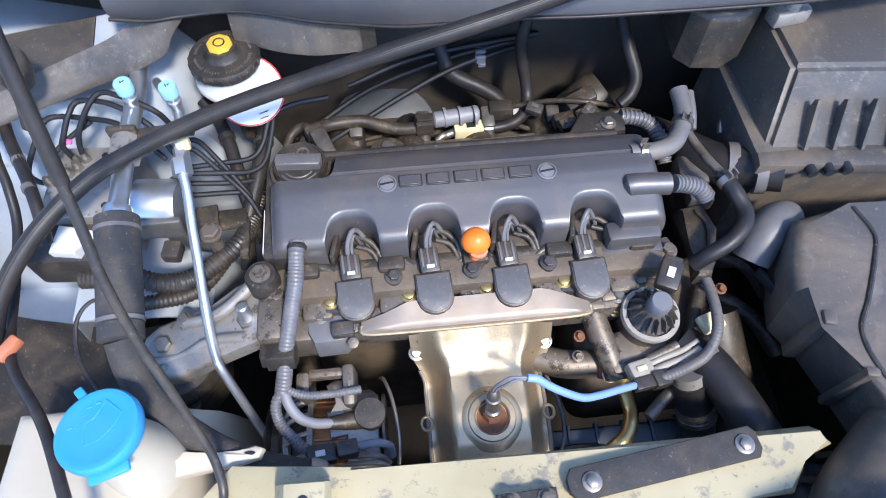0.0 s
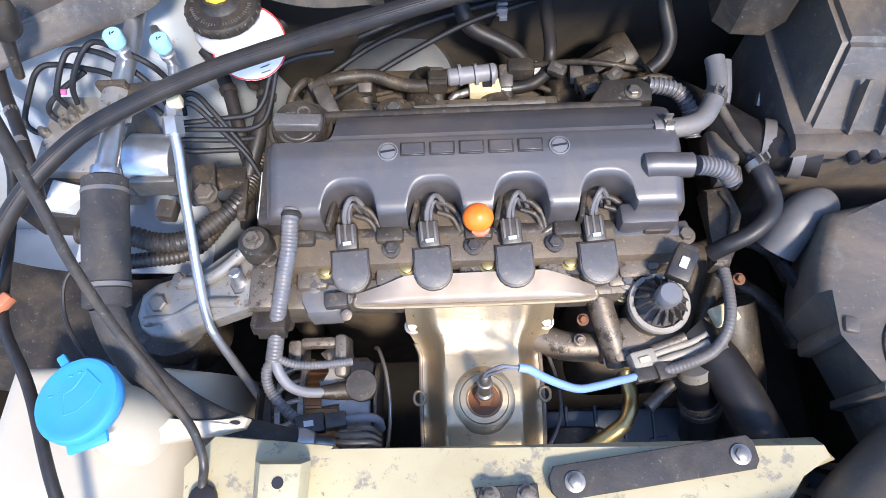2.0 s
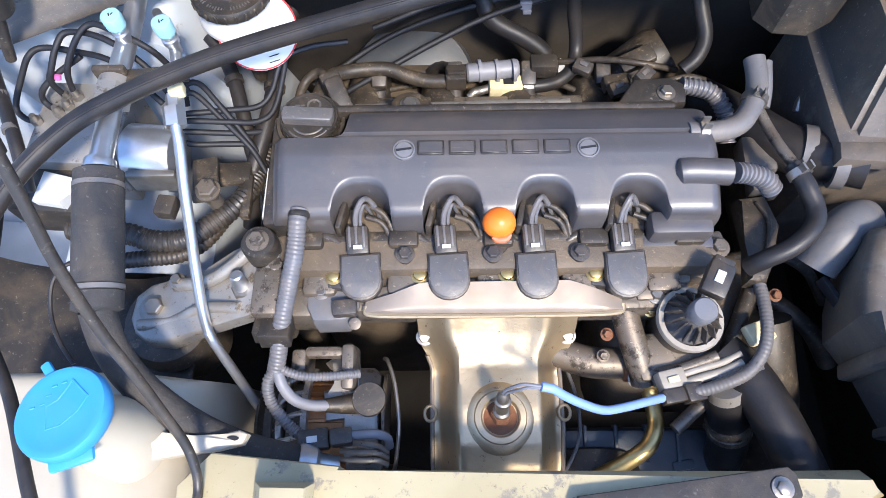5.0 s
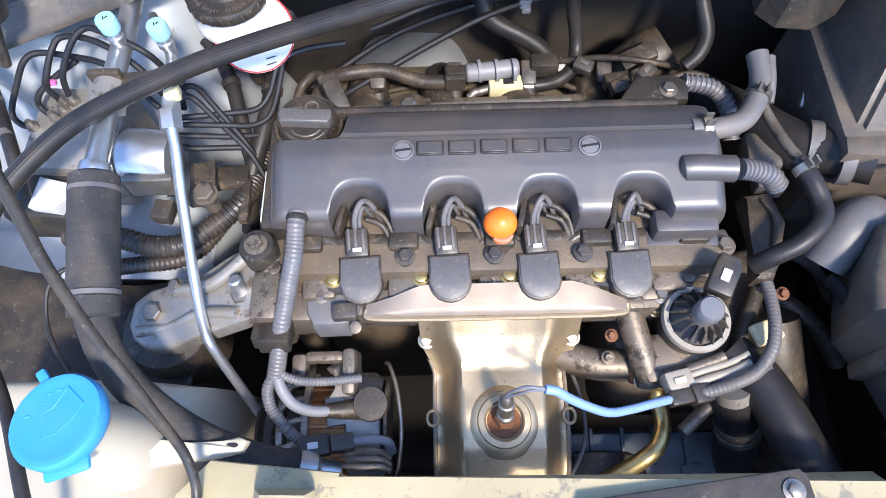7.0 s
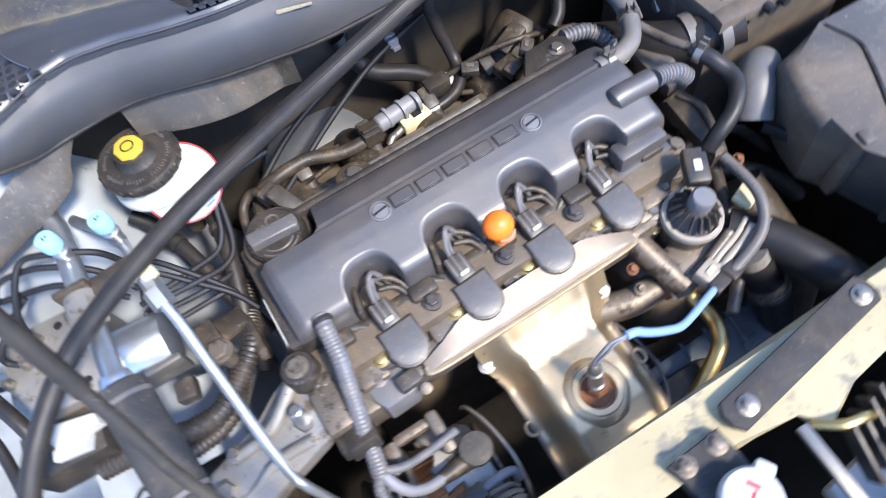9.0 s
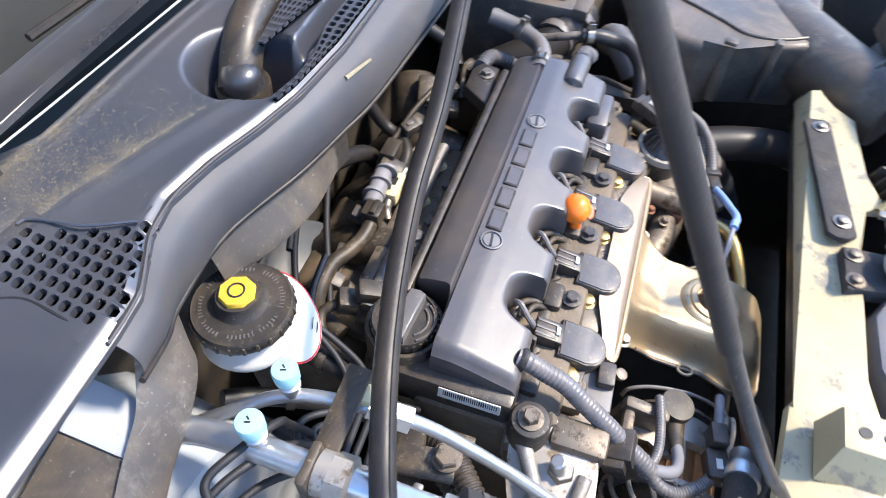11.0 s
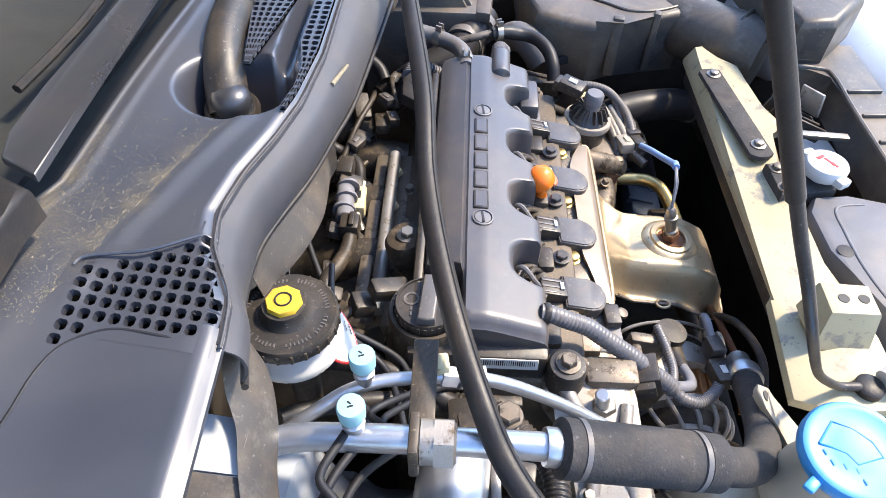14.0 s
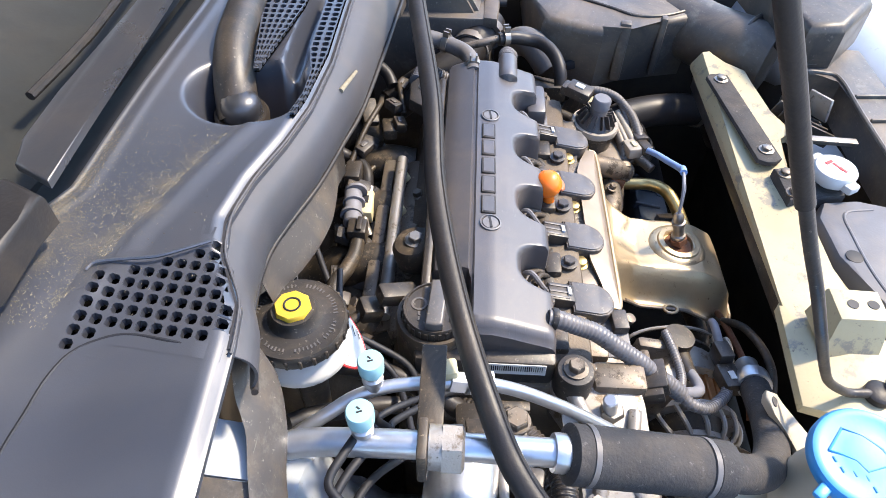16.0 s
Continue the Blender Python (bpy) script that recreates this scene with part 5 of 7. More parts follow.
t3 = frame_of(tilt)
fan = [(-0.016, -0.012, 0), (-0.018, 0.008, 0), (-0.006, 0.013, 0), (0.008, 0.013, 0), (0.018, 0.008, 0), (0.009, -0.008, 0), (0, -0.006, 0), (-0.009, -0.009, 0), (-0.016, -0.012, 0)]
tube(bm, [cc + t3 @ Vector((x - 0.004, y - 0.002, 0.0068)) for x, y, z in fan], 0.0009, 6, 1, straight=True)
for k in range(5):
    x = -0.016 + 0.007 * k
    tube(bm, [cc + t3 @ Vector((x, -0.016 - 0.003 * math.sin(k * 1.6), 0.0066)), cc + t3 @ Vector((x + 0.0035, -0.018 - 0.003 * math.sin(k * 1.6), 0.0066))], 0.0009, 6, 2)
part("embossed_symbol", bm, "blue", cap)
bm = bmesh.new()
lathe(bm, [(0.034, -0.10), (0.032, -0.06), (0.026, -0.03), (0.029, -0.008)], cc, tilt, 28)
part("neck", bm, "bottle", washer)
bm = bmesh.new()
prism(bm, [(-0.196, -0.154), (-0.200, -0.163), (-0.222, -0.168), (-0.244, -0.172), (-0.268, -0.177), (-0.30, -0.188), (-0.33, -0.17), (-0.30, -0.142), (-0.268, -0.157), (-0.244, -0.156), (-0.222, -0.1545), (-0.204, -0.1505)], -0.006, 0.004, None, 0.0025)
for v in bm.verts:
    v.co.z += along(v.co.x, [(-0.33, 0.06), (-0.295, 0.042), (-0.272, 0.022), (-0.244, 0.011), (-0.225, 0.004), (-0.196, 0.004)])
part("arm", bm, "bottle", washer)
bm = bmesh.new()
lathe(bm, [(0.0055, 0), (0.0055, 0.001)], (-0.209, -0.158, 0.0078), (0.0, 0.0, 1), 14, 0.4)
part("eyelet", bm, "ink", washer)
bm = bmesh.new()


def bottle_top(u, v):
    x, y = -0.47 + 0.235 * u, -0.30 + 0.235 * v
    edge = min(u, 1 - u, v, 1 - v)
    return Vector((x, y, -0.30 + 0.335 * ease(edge / 0.16) ** 0.35 - 0.05 * ease((u - 0.55) / 0.45) - 0.03 * v))


sheet(bm, bottle_top, spread(0, 1, 36), spread(0, 1, 36), 0.004)
part("body", bm, "bottle", washer)
bm = bmesh.new()
tube(bm, [(-0.33, -0.105, 0.07), (-0.345, -0.085, 0.075), (-0.355, -0.06, 0.08), (-0.352, -0.035, 0.09), (-0.335, -0.02, 0.09), (-0.31, -0.02, 0.06)], 0.002, 8, 8)
part("tether", bm, "rubber", washer)

# hose and prop rod crossing over the bay
CROSSING = [(0.40, 0.232, 0.31), (0.251, 0.21, 0.264), (0.1, 0.186, 0.225), (-0.039, 0.162, 0.202), (-0.13, 0.153, 0.180), (-0.222, 0.134, 0.163), (-0.30, 0.109, 0.146), (-0.348, 0.086, 0.133), (-0.395, 0.043, 0.115), (-0.43, -0.002, 0.088), (-0.452, -0.045, 0.05)]
crossing = thing("crossing_hose", "long black rubber hose crossing over the engine", "hose")
bm = bmesh.new()
tube(bm, CROSSING, 0.0088, 22, 10)
part("hose", bm, "rubber", crossing)
bm = bmesh.new()
tube(bm, [(x, y - 0.0052, z + 0.0068) for x, y, z in CROSSING], 0.0011, 6, 10)
part("mould_seam", bm, "rubber", crossing, "raised mould seam along the hose")
bm = bmesh.new()
lathe(bm, [(0.0088, -0.006), (0.0102, -0.005), (0.0102, 0.005), (0.0088, 0.006)], (0.20, 0.2022, 0.2505), (0.95, 0.15, 0.25), 22)
part("holder", bm, "grey", crossing, "grey plastic holder")
rod = thing("prop_rod", "black steel bonnet prop rod hooked to the support panel", "prop rod")
bm = bmesh.new()
tube(bm, [(-0.296, 0.37, 1.11), (-0.280, 0.18, 0.74), (-0.268, 0.02, 0.43), (-0.262, -0.054, 0.283), (-0.2605, -0.082, 0.23), (-0.252, -0.112, 0.174), (-0.243, -0.130, 0.142), (-0.235, -0.149, 0.108), (-0.225, -0.171, 0.073), (-0.2205, -0.190, 0.054), (-0.2195, -0.203, 0.047), (-0.219, -0.218, 0.0465), (-0.2185, -0.226, 0.038), (-0.218, -0.228, 0.02)], 0.004, 14, 8)
part("rod", bm, "black", rod)
bm = bmesh.new()
tube(bm, [(-0.280, 0.18, 0.74), (-0.268, 0.02, 0.43), (-0.2625, -0.045, 0.30)], 0.0052, 14, 8)
part("grip", bm, "rubber", rod, "black rubber grip tube")
bm = bmesh.new()
lathe(bm, [(0.010, 0), (0.012, 0.002), (0.012, 0.008), (0.009, 0.010)], (-0.218, -0.228, 0.04), (0, 0, 1), 20)
part("grommet", bm, "rubber", rod)
bm = bmesh.new()
lathe(bm, [(0.012, -0.004), (0.012, 0.004)], (-0.214, -0.246, 0.05), (0.5, -1, 0.3), 24)
part("pivot_plate", bm, "white", rod)

# alternator
alt = thing("alternator", "dusty aluminium alternator with copper windings", "alternator")
bm = bmesh.new()
lathe(bm, [(0.030, 0), (0.040, 0.004), (0.045, 0.026)], (-0.192, -0.122, -0.130), (1, 0, 0), 36)
part("fan", bm, "grimy", alt, "dark fan drum inside the housing")
for x, r in ((-0.1985, 0.046), (-0.170, 0.058)):
    bm = bmesh.new()
    lathe(bm, [(r - 0.008, 0), (r, 0.001), (r, 0.007), (r - 0.008, 0.008)], (x, -0.122, -0.130), (1, 0, 0), 40)
    part("front_housing", bm, "alu", alt)
for k in range(16):
    a = 2 * math.pi * k / 16
    bm = bmesh.new()
    ring = [(-0.168, 0.056, 0.0), (-0.178, 0.0575, 0.05), (-0.188, 0.054, 0.12), (-0.1955, 0.045, 0.2)]
    tube(bm, [(x, -0.122 + r * math.cos(a + s), -0.130 + r * math.sin(a + s)) for x, r, s in ring], 0.0028, 8, 4)
    part("rib", bm, "alu", alt)
bm = bmesh.new()
lathe(bm, [(0.049, 0), (0.049, 0.04)], (-0.164, -0.122, -0.130), (1, 0, 0), 36)
part("winding_core", bm, "copper", alt, "exposed copper winding stack")
for k in range(22):
    a = 2 * math.pi * k / 22
    bm = bmesh.new()
    box(bm, (-0.144, -0.122 + 0.0495 * math.cos(a), -0.130 + 0.0495 * math.sin(a)), (0.04, 0.0045, 0.0045), (math.degrees(a), 0, 0), 0.001, 1)
    part("winding", bm, "copper", alt)
bm = bmesh.new()
lathe(bm, [(0.052, 0), (0.058, 0.003), (0.058, 0.026), (0.05, 0.036), (0.03, 0.038)], (-0.126, -0.122, -0.130), (1, 0, 0), 36)
part("rear_housing", bm, "alu", alt)
for c, size, tip in (((-0.168, -0.074, -0.066), (0.016, 0.030, 0.05), 10), ((-0.118, -0.078, -0.064), (0.014, 0.046, 0.05), 10), ((-0.143, -0.066, -0.048), (0.04, 0.012, 0.014), 0)):
    bm = bmesh.new()
    box(bm, c, size, (tip, 0, 0), 0.005)
    part("mounting_ear", bm, "dirty_alu", alt)
bm = bmesh.new()
prism(bm, [(0.05 * math.cos(radians(a)), 0.05 * math.sin(radians(a))) for a in range(-30, 211, 20)], 0, 0.003, Matrix.Translation((-0.086, -0.122, -0.125)) @ Matrix.Rotation(radians(90), 4, "Z") @ Matrix.Rotation(radians(90), 4, "X"))
part("rear_plate", bm, "dirty_alu", alt, "thin dull rear cover")
bm = bmesh.new()
prism(bm, [(-0.147, -0.070), (-0.138, -0.064), (-0.113, -0.066), (-0.108, -0.100), (-0.116, -0.128), (-0.143, -0.131), (-0.147, -0.100), (-0.132, -0.096), (-0.133, -0.078)], -0.10, -0.072, None, 0.004)
part("stator_bracket", bm, "alu", alt)
for k in range(3):
    bm = bmesh.new()
    tube(bm, [(-0.126, -0.152 - 0.008 * k, -0.075), (-0.105, -0.154 - 0.008 * k, -0.068), (-0.088, -0.156 - 0.007 * k, -0.07), (-0.08, -0.160 - 0.006 * k, -0.085)], 0.0028, 8, 6)
    part("rear_fin", bm, "alu", alt)
bm = bmesh.new()
tube(bm, [(-0.086, -0.062, -0.09), (-0.081, -0.068, -0.08), (-0.073, -0.093, -0.076), (-0.068, -0.133, -0.078), (-0.071, -0.168, -0.09), (-0.076, -0.18, -0.11)], 0.0022, 8, 8)
part("cover_rim", bm, "steel", alt, "thin worn rim of the rear cover")
boot = thing("terminal_boot", "black rubber terminal boot on the alternator", "terminal boot")
bm = bmesh.new()
lathe(bm, [(0.016, -0.026), (0.0175, -0.004), (0.0165, 0.002), (0.001, 0.003)], (-0.097, -0.112, -0.056), (0.05, -0.12, 1), 26)
part("cap", bm, "grimy", boot)
bm = bmesh.new()
tube(bm, [(-0.105, -0.113, -0.072), (-0.125, -0.115, -0.068), (-0.142, -0.117, -0.062)], 0.010, 14, 6, radius=lambda t: 0.012 - 0.005 * t)
part("neck", bm, "grimy", boot)

loom = thing("alternator_loom", "grey corrugated wiring loom to the alternator", "wiring loom")
bm = bmesh.new()
tube(bm, [(-0.158, 0.048, 0.050), (-0.159, 0.036, 0.049), (-0.160, 0.022, 0.043), (-0.162, 0.004, 0.037), (-0.166, -0.010, 0.029), (-0.170, -0.026, 0.019), (-0.175, -0.044, 0.008), (-0.179, -0.058, -0.004), (-0.182, -0.074, -0.015), (-0.186, -0.088, -0.026)], 0.0088, 16, 8, rib=0.0005, pitch=0.004)
part("main_tube", bm, "loom", loom)
bm = bmesh.new()
lathe(bm, [(0.0095, 0), (0.0105, 0.002), (0.0105, 0.005), (0.009, 0.006)], (-0.158, 0.046, 0.050), (0, -1, -0.2), 20)
part("collar", bm, "black", loom)
bm = bmesh.new()
tube(bm, [(-0.184, -0.084, -0.023), (-0.176, -0.090, -0.026), (-0.160, -0.094, -0.030), (-0.14, -0.094, -0.033), (-0.118, -0.092, -0.036), (-0.104, -0.090, -0.038)], 0.0048, 12, 8, rib=0.0007, pitch=0.0034)
part("branch", bm, "loom", loom)
bm = bmesh.new()
tube(bm, [(-0.186, -0.086, -0.026), (-0.194, -0.100, -0.032), (-0.192, -0.116, -0.040), (-0.182, -0.130, -0.046), (-0.170, -0.142, -0.052), (-0.158, -0.150, -0.056)], 0.0062, 12, 8, rib=0.0008, pitch=0.0036)
part("branch", bm, "loom", loom)
bm = bmesh.new()
tube(bm, [(-0.185, -0.086, -0.024), (-0.180, -0.102, -0.032), (-0.170, -0.114, -0.044), (-0.155, -0.118, -0.054), (-0.138, -0.117, -0.062)], 0.0058, 12, 8)
part("branch", bm, "wire", loom)
bm = bmesh.new()
box(bm, (-0.183, -0.056, -0.004), (0.03, 0.026, 0.02), (-20, 0, 0), 0.002)
box(bm, (-0.200, -0.054, -0.006), (0.010, 0.020, 0.018), (-20, 0, 0), 0.002)
part("clip", bm, "black", loom)
bm = bmesh.new()
box(bm, (-0.1495, -0.152, -0.054), (0.03, 0.02, 0.018), (0, 8, 8), 0.002)
box(bm, (-0.122, -0.150, -0.050), (0.022, 0.016, 0.022), (0, 8, 8), 0.002)
plugs = part("connector", bm, "black", loom)
bm = bmesh.new()
box(bm, (-0.1495, -0.1525, -0.0442), (0.010, 0.006, 0.001), (0, 8, 8))
part("tab", bm, "white", plugs)
bm = bmesh.new()
tube(bm, [(-0.112, -0.149, -0.046), (-0.09, -0.148, -0.044), (-0.078, -0.15, -0.052), (-0.076, -0.156, -0.07)], 0.0045, 10, 8)
part("lead", bm, "wire", loom)

# pulley side: belt and pulley, dark
bm = bmesh.new()
lathe(bm, [(0.075, 0), (0.078, 0.004), (0.07, 0.008), (0.07, 0.016), (0.078, 0.02), (0.075, 0.024)], (-0.222, -0.13, -0.17), (1, 0, 0), 40)
solo("belt_pulley", bm, "grimy", "black ribbed belt pulley beside the alternator", "pulley")
bm = bmesh.new()
box(bm, (-0.19, 0.06, -0.12), (0.03, 0.14, 0.25), bevel=0.01)
solo("timing_cover", bm, "block", "grimy front timing cover of the engine", "timing cover")

# ---- brake hydraulics ----
absu = thing("brake_unit", "dirty aluminium brake hydraulic block with silver motor", "brake unit")
bm = bmesh.new()
box(bm, (-0.388, 0.148, 0.02), (0.092, 0.098, 0.076), (0, 0, -4), 0.004)
part("block", bm, "alu", absu)
bm = bmesh.new()
lathe(bm, [(0.026, 0), (0.030, 0.004), (0.030, 0.045), (0.027, 0.052), (0.015, 0.055), (0.001, 0.056)], (-0.342, 0.125, 0.036), (1, -0.1, 0), 34)
part("motor", bm, "pipe", absu)
bm = bmesh.new()
box(bm, (-0.31, 0.091, 0.036), (0.05, 0.008, 0.03), bevel=0.002)
part("motor_bracket", bm, "steel", absu)
bm = bmesh.new()
box(bm, (-0.410, 0.078, 0.02), (0.075, 0.05, 0.05), (0, 0, -4), 0.005)
part("control_box", bm, "black", absu)
bm = bmesh.new()
prism(bm, [(-0.018, -0.016), (0.012, -0.018), (0.016, -0.004), (0.028, -0.002), (0.026, 0.010), (-0.014, 0.016)], 0, 0.014, pose(-0.396, 0.074, 0.046, 8, 0, -6), 0.003)
part("plug", bm, "white", absu)
for x, y in ((-0.405, 0.176), (-0.395, 0.178), (-0.41, 0.158), (-0.402, 0.166), (-0.43, 0.148), (-0.36, 0.18)):
    bm = bmesh.new()
    lathe(bm, [(0.0058, 0), (0.0058, 0.008)], (x, y, 0.056), seg=6)
    lathe(bm, [(0.004, 0.007), (0.003, 0.014)], (x, y, 0.056), seg=12)
    part("fitting", bm, "steel", absu)
for x, y in ((-0.35, 0.186), (-0.365, 0.112), (-0.41, 0.112), (-0.375, 0.182)):
    bm = bmesh.new()
    lathe(bm, [(0.004, 0), (0.004, 0.0012)], (x, y, 0.058), seg=14)
    part("hole", bm, "ink", absu, "dark drilled hole")

BRAKE_LINES = {
    "a": [(-0.395, 0.178, 0.06), (-0.395, 0.179, 0.072), (-0.385, 0.181, 0.100), (-0.366, 0.196, 0.125), (-0.353, 0.208, 0.130), (-0.332, 0.201, 0.130), (-0.300, 0.188, 0.120), (-0.290, 0.188, 0.095), (-0.28, 0.18, 0.06)],
    "b": [(-0.405, 0.176, 0.06), (-0.408, 0.176, 0.085), (-0.402, 0.180, 0.098), (-0.391, 0.196, 0.115), (-0.380, 0.208, 0.120), (-0.345, 0.200, 0.120), (-0.308, 0.180, 0.105), (-0.29, 0.165, 0.07)],
    "c": [(-0.43, 0.148, 0.058), (-0.447, 0.155, 0.056), (-0.455, 0.166, 0.062), (-0.440, 0.186, 0.085), (-0.427, 0.198, 0.10), (-0.415, 0.207, 0.10), (-0.384, 0.202, 0.100), (-0.34, 0.188, 0.098), (-0.3, 0.16, 0.07)],
    "d": [(-0.41, 0.158, 0.06), (-0.424, 0.168, 0.066), (-0.418, 0.172, 0.08), (-0.40, 0.184, 0.09), (-0.375, 0.196, 0.10)],
    "e": [(-0.29, 0.18, 0.04), (-0.286, 0.189, 0.060), (-0.272, 0.192, 0.060), (-0.253, 0.174, 0.050), (-0.224, 0.145, 0.020), (-0.212, 0.130, -0.01)],
    "f": [(-0.296, 0.16, 0.05), (-0.289, 0.170, 0.060), (-0.276, 0.180, 0.060), (-0.249, 0.160, 0.040), (-0.223, 0.138, 0.020), (-0.21, 0.12, 0.0)],
    "g": [(-0.300, 0.160, 0.05), (-0.283, 0.162, 0.050), (-0.244, 0.173, 0.040), (-0.216, 0.184, 0.032), (-0.202, 0.200, 0.038), (-0.190, 0.224, 0.055), (-0.162, 0.238, 0.060), (-0.12, 0.245, 0.06)],
    "h": [(-0.300, 0.152, 0.045), (-0.285, 0.153, 0.050), (-0.243, 0.158, 0.040), (-0.217, 0.165, 0.030), (-0.200, 0.178, 0.032), (-0.190, 0.21, 0.046), (-0.185, 0.24, 0.06)],
    "i": [(-0.305, 0.145, 0.04), (-0.291, 0.147, 0.040), (-0.245, 0.151, 0.030), (-0.216, 0.159, 0.020), (-0.195, 0.172, 0.01)],
    "j": [(-0.300, 0.15, 0.05), (-0.292, 0.139, 0.042), (-0.283, 0.138, 0.030), (-0.247, 0.144, 0.020), (-0.215, 0.150, 0.010), (-0.195, 0.16, -0.01)],
}
for key in BRAKE_LINES:
    bm = bmesh.new()
    tube(bm, BRAKE_LINES[key], 0.0031, 10, 6)
    solo("brake_line", bm, "ink", "thin black coated steel brake line", "brake line", "brake lines")
bm = bmesh.new()
cyl(bm, (-0.402, 0.180, 0.086), (-0.400, 0.1815, 0.091), 0.0034, seg=12)
solo("tape_band", bm, "pink", "pink tape band round a brake line", "tape")

for pts, r in (([(-0.19, 0.31, 0.04), (-0.203, 0.285, 0.035), (-0.204, 0.213, 0.025), (-0.212, 0.168, 0.015), (-0.228, 0.117, -0.01), (-0.235, 0.08, -0.05)], 0.0095), ([(-0.275, 0.265, 0.05), (-0.262, 0.25, 0.04), (-0.248, 0.22, 0.03), (-0.237, 0.183, 0.02), (-0.228, 0.146, 0.0), (-0.215, 0.11, -0.04)], 0.008)):
    hose = thing("heater_hose", "black rubber hose between the wing and engine", "hose", group="wing hoses")
    bm = bmesh.new()
    tube(bm, pts, r, 16, 8)
    part("hose", bm, "rubber", hose)
    clamp_ring("clamp", pts[2], Vector(pts[3]) - Vector(pts[1]), r + 0.0004, hose, 0.007, "grimy", False, "dark hose clamp")

loop = thing("wing_loom", "black taped wiring loom with bracket on the inner wing", "wiring loom")
bm = bmesh.new()
tube(bm, [(-0.40, 0.05, 0.01), (-0.343, 0.044, 0.012), (-0.316, 0.038, 0.006), (-0.285, 0.040, 0.004), (-0.258, 0.060, 0.002), (-0.232, 0.088, 0.0), (-0.222, 0.125, -0.01), (-0.21, 0.17, -0.02)], 0.0115, 14, 8, rib=0.0012, pitch=0.005)
part("tube", bm, "black", loop)
bm = bmesh.new()
tube(bm, [(-0.38, 0.03, -0.03), (-0.340, 0.032, -0.026), (-0.300, 0.036, -0.026), (-0.275, 0.052, -0.026), (-0.25, 0.085, -0.02)], 0.009, 14, 8, rib=0.001, pitch=0.005)
part("tube", bm, "black", loop)
bm = bmesh.new()
prism(bm, [(-0.030, -0.012), (0.026, -0.012), (0.03, 0.012), (-0.02, 0.018), (-0.03, 0.006)], 0, 0.008, pose(-0.252, 0.112, 0.004, -8, 6, 12), 0.003)
part("bracket", bm, "grimy", loop)
bm = bmesh.new()
box(bm, (-0.2255, 0.088, 0.004), (0.010, 0.05, 0.010), (0, 0, 0), 0.002)
part("strap", bm, "grimy", loop)
bm = bmesh.new()
box(bm, (-0.300, 0.068, 0.022), (0.02, 0.022, 0.016), (0, 0, -8), 0.003)
part("connector", bm, "black", loop)
bm = bmesh.new()
tube(bm, [(-0.475, 0.22, 0.12), (-0.470, 0.165, 0.100), (-0.458, 0.129, 0.082), (-0.452, 0.092, 0.06), (-0.446, 0.03, 0.05), (-0.436, -0.029, 0.052), (-0.418, -0.073, 0.062), (-0.368, -0.136, 0.082), (-0.328, -0.220, 0.082), (-0.30, -0.29, 0.05)], 0.0052, 12, 8)
cable = solo("taped_cable", bm, "rubber", "black taped cable along the wing and bottle", "cable")
bm = bmesh.new()
tube(bm, [(-0.481, 0.226, 0.1), (-0.468, 0.2, 0.1), (-0.454, 0.172, 0.1), (-0.43, 0.128, 0.1), (-0.414, 0.088, 0.09), (-0.41, 0.06, 0.07)], 0.0065, 12, 8)
taped = solo("taped_hose", bm, "rubber", "black taped hose along the painted wing", "hose")
for k, (x, y, z) in enumerate(((-0.468, 0.2, 0.1), (-0.441, 0.148, 0.1), (-0.424, 0.112, 0.098))):
    bm = bmesh.new()
    lathe(bm, [(0.0066, -0.003), (0.0072, -0.003), (0.0072, 0.003), (0.0066, 0.003)], (x, y, z), (0.45, -0.9, 0), 14)
    part("tape", bm, "hose", taped, "pale tape wrap")
bm = bmesh.new()
box(bm, (-0.428, -0.05, 0.062), (0.012, 0.026, 0.012), (0, 0, -35), 0.003)
solo("inline_connector", bm, "brick_red", "faded orange inline connector on the cable", "connector")
bm = bmesh.new()
lathe(bm, [(0.014, -0.03), (0.018, -0.015), (0.019, 0.0), (0.016, 0.009), (0.009, 0.014), (0.001, 0.016)], (-0.41, 0.190, 0.196), (0.1, -0.1, 1), 28)
cyl(bm, (-0.41, 0.190, 0.18), (-0.435, 0.185, 0.11), 0.007, 0.005, 16)
solo("bonnet_stop", bm, "black", "black rubber bonnet stop on the wing", "bonnet stop")
bm = bmesh.new()
sheet(bm, lambda u, v: Vector((-0.60 + 0.31 * u, -0.10 + 0.15 * v, -0.10 + 0.10 * ease((0.35 - u) / 0.35) + 0.03 * math.sin(u * 7))), spread(0, 1, 24), spread(0, 1, 12), 0.004)
solo("wheel_arch_liner", bm, "black", "glossy black wheel arch liner below the brake unit", "liner", kind="structure")

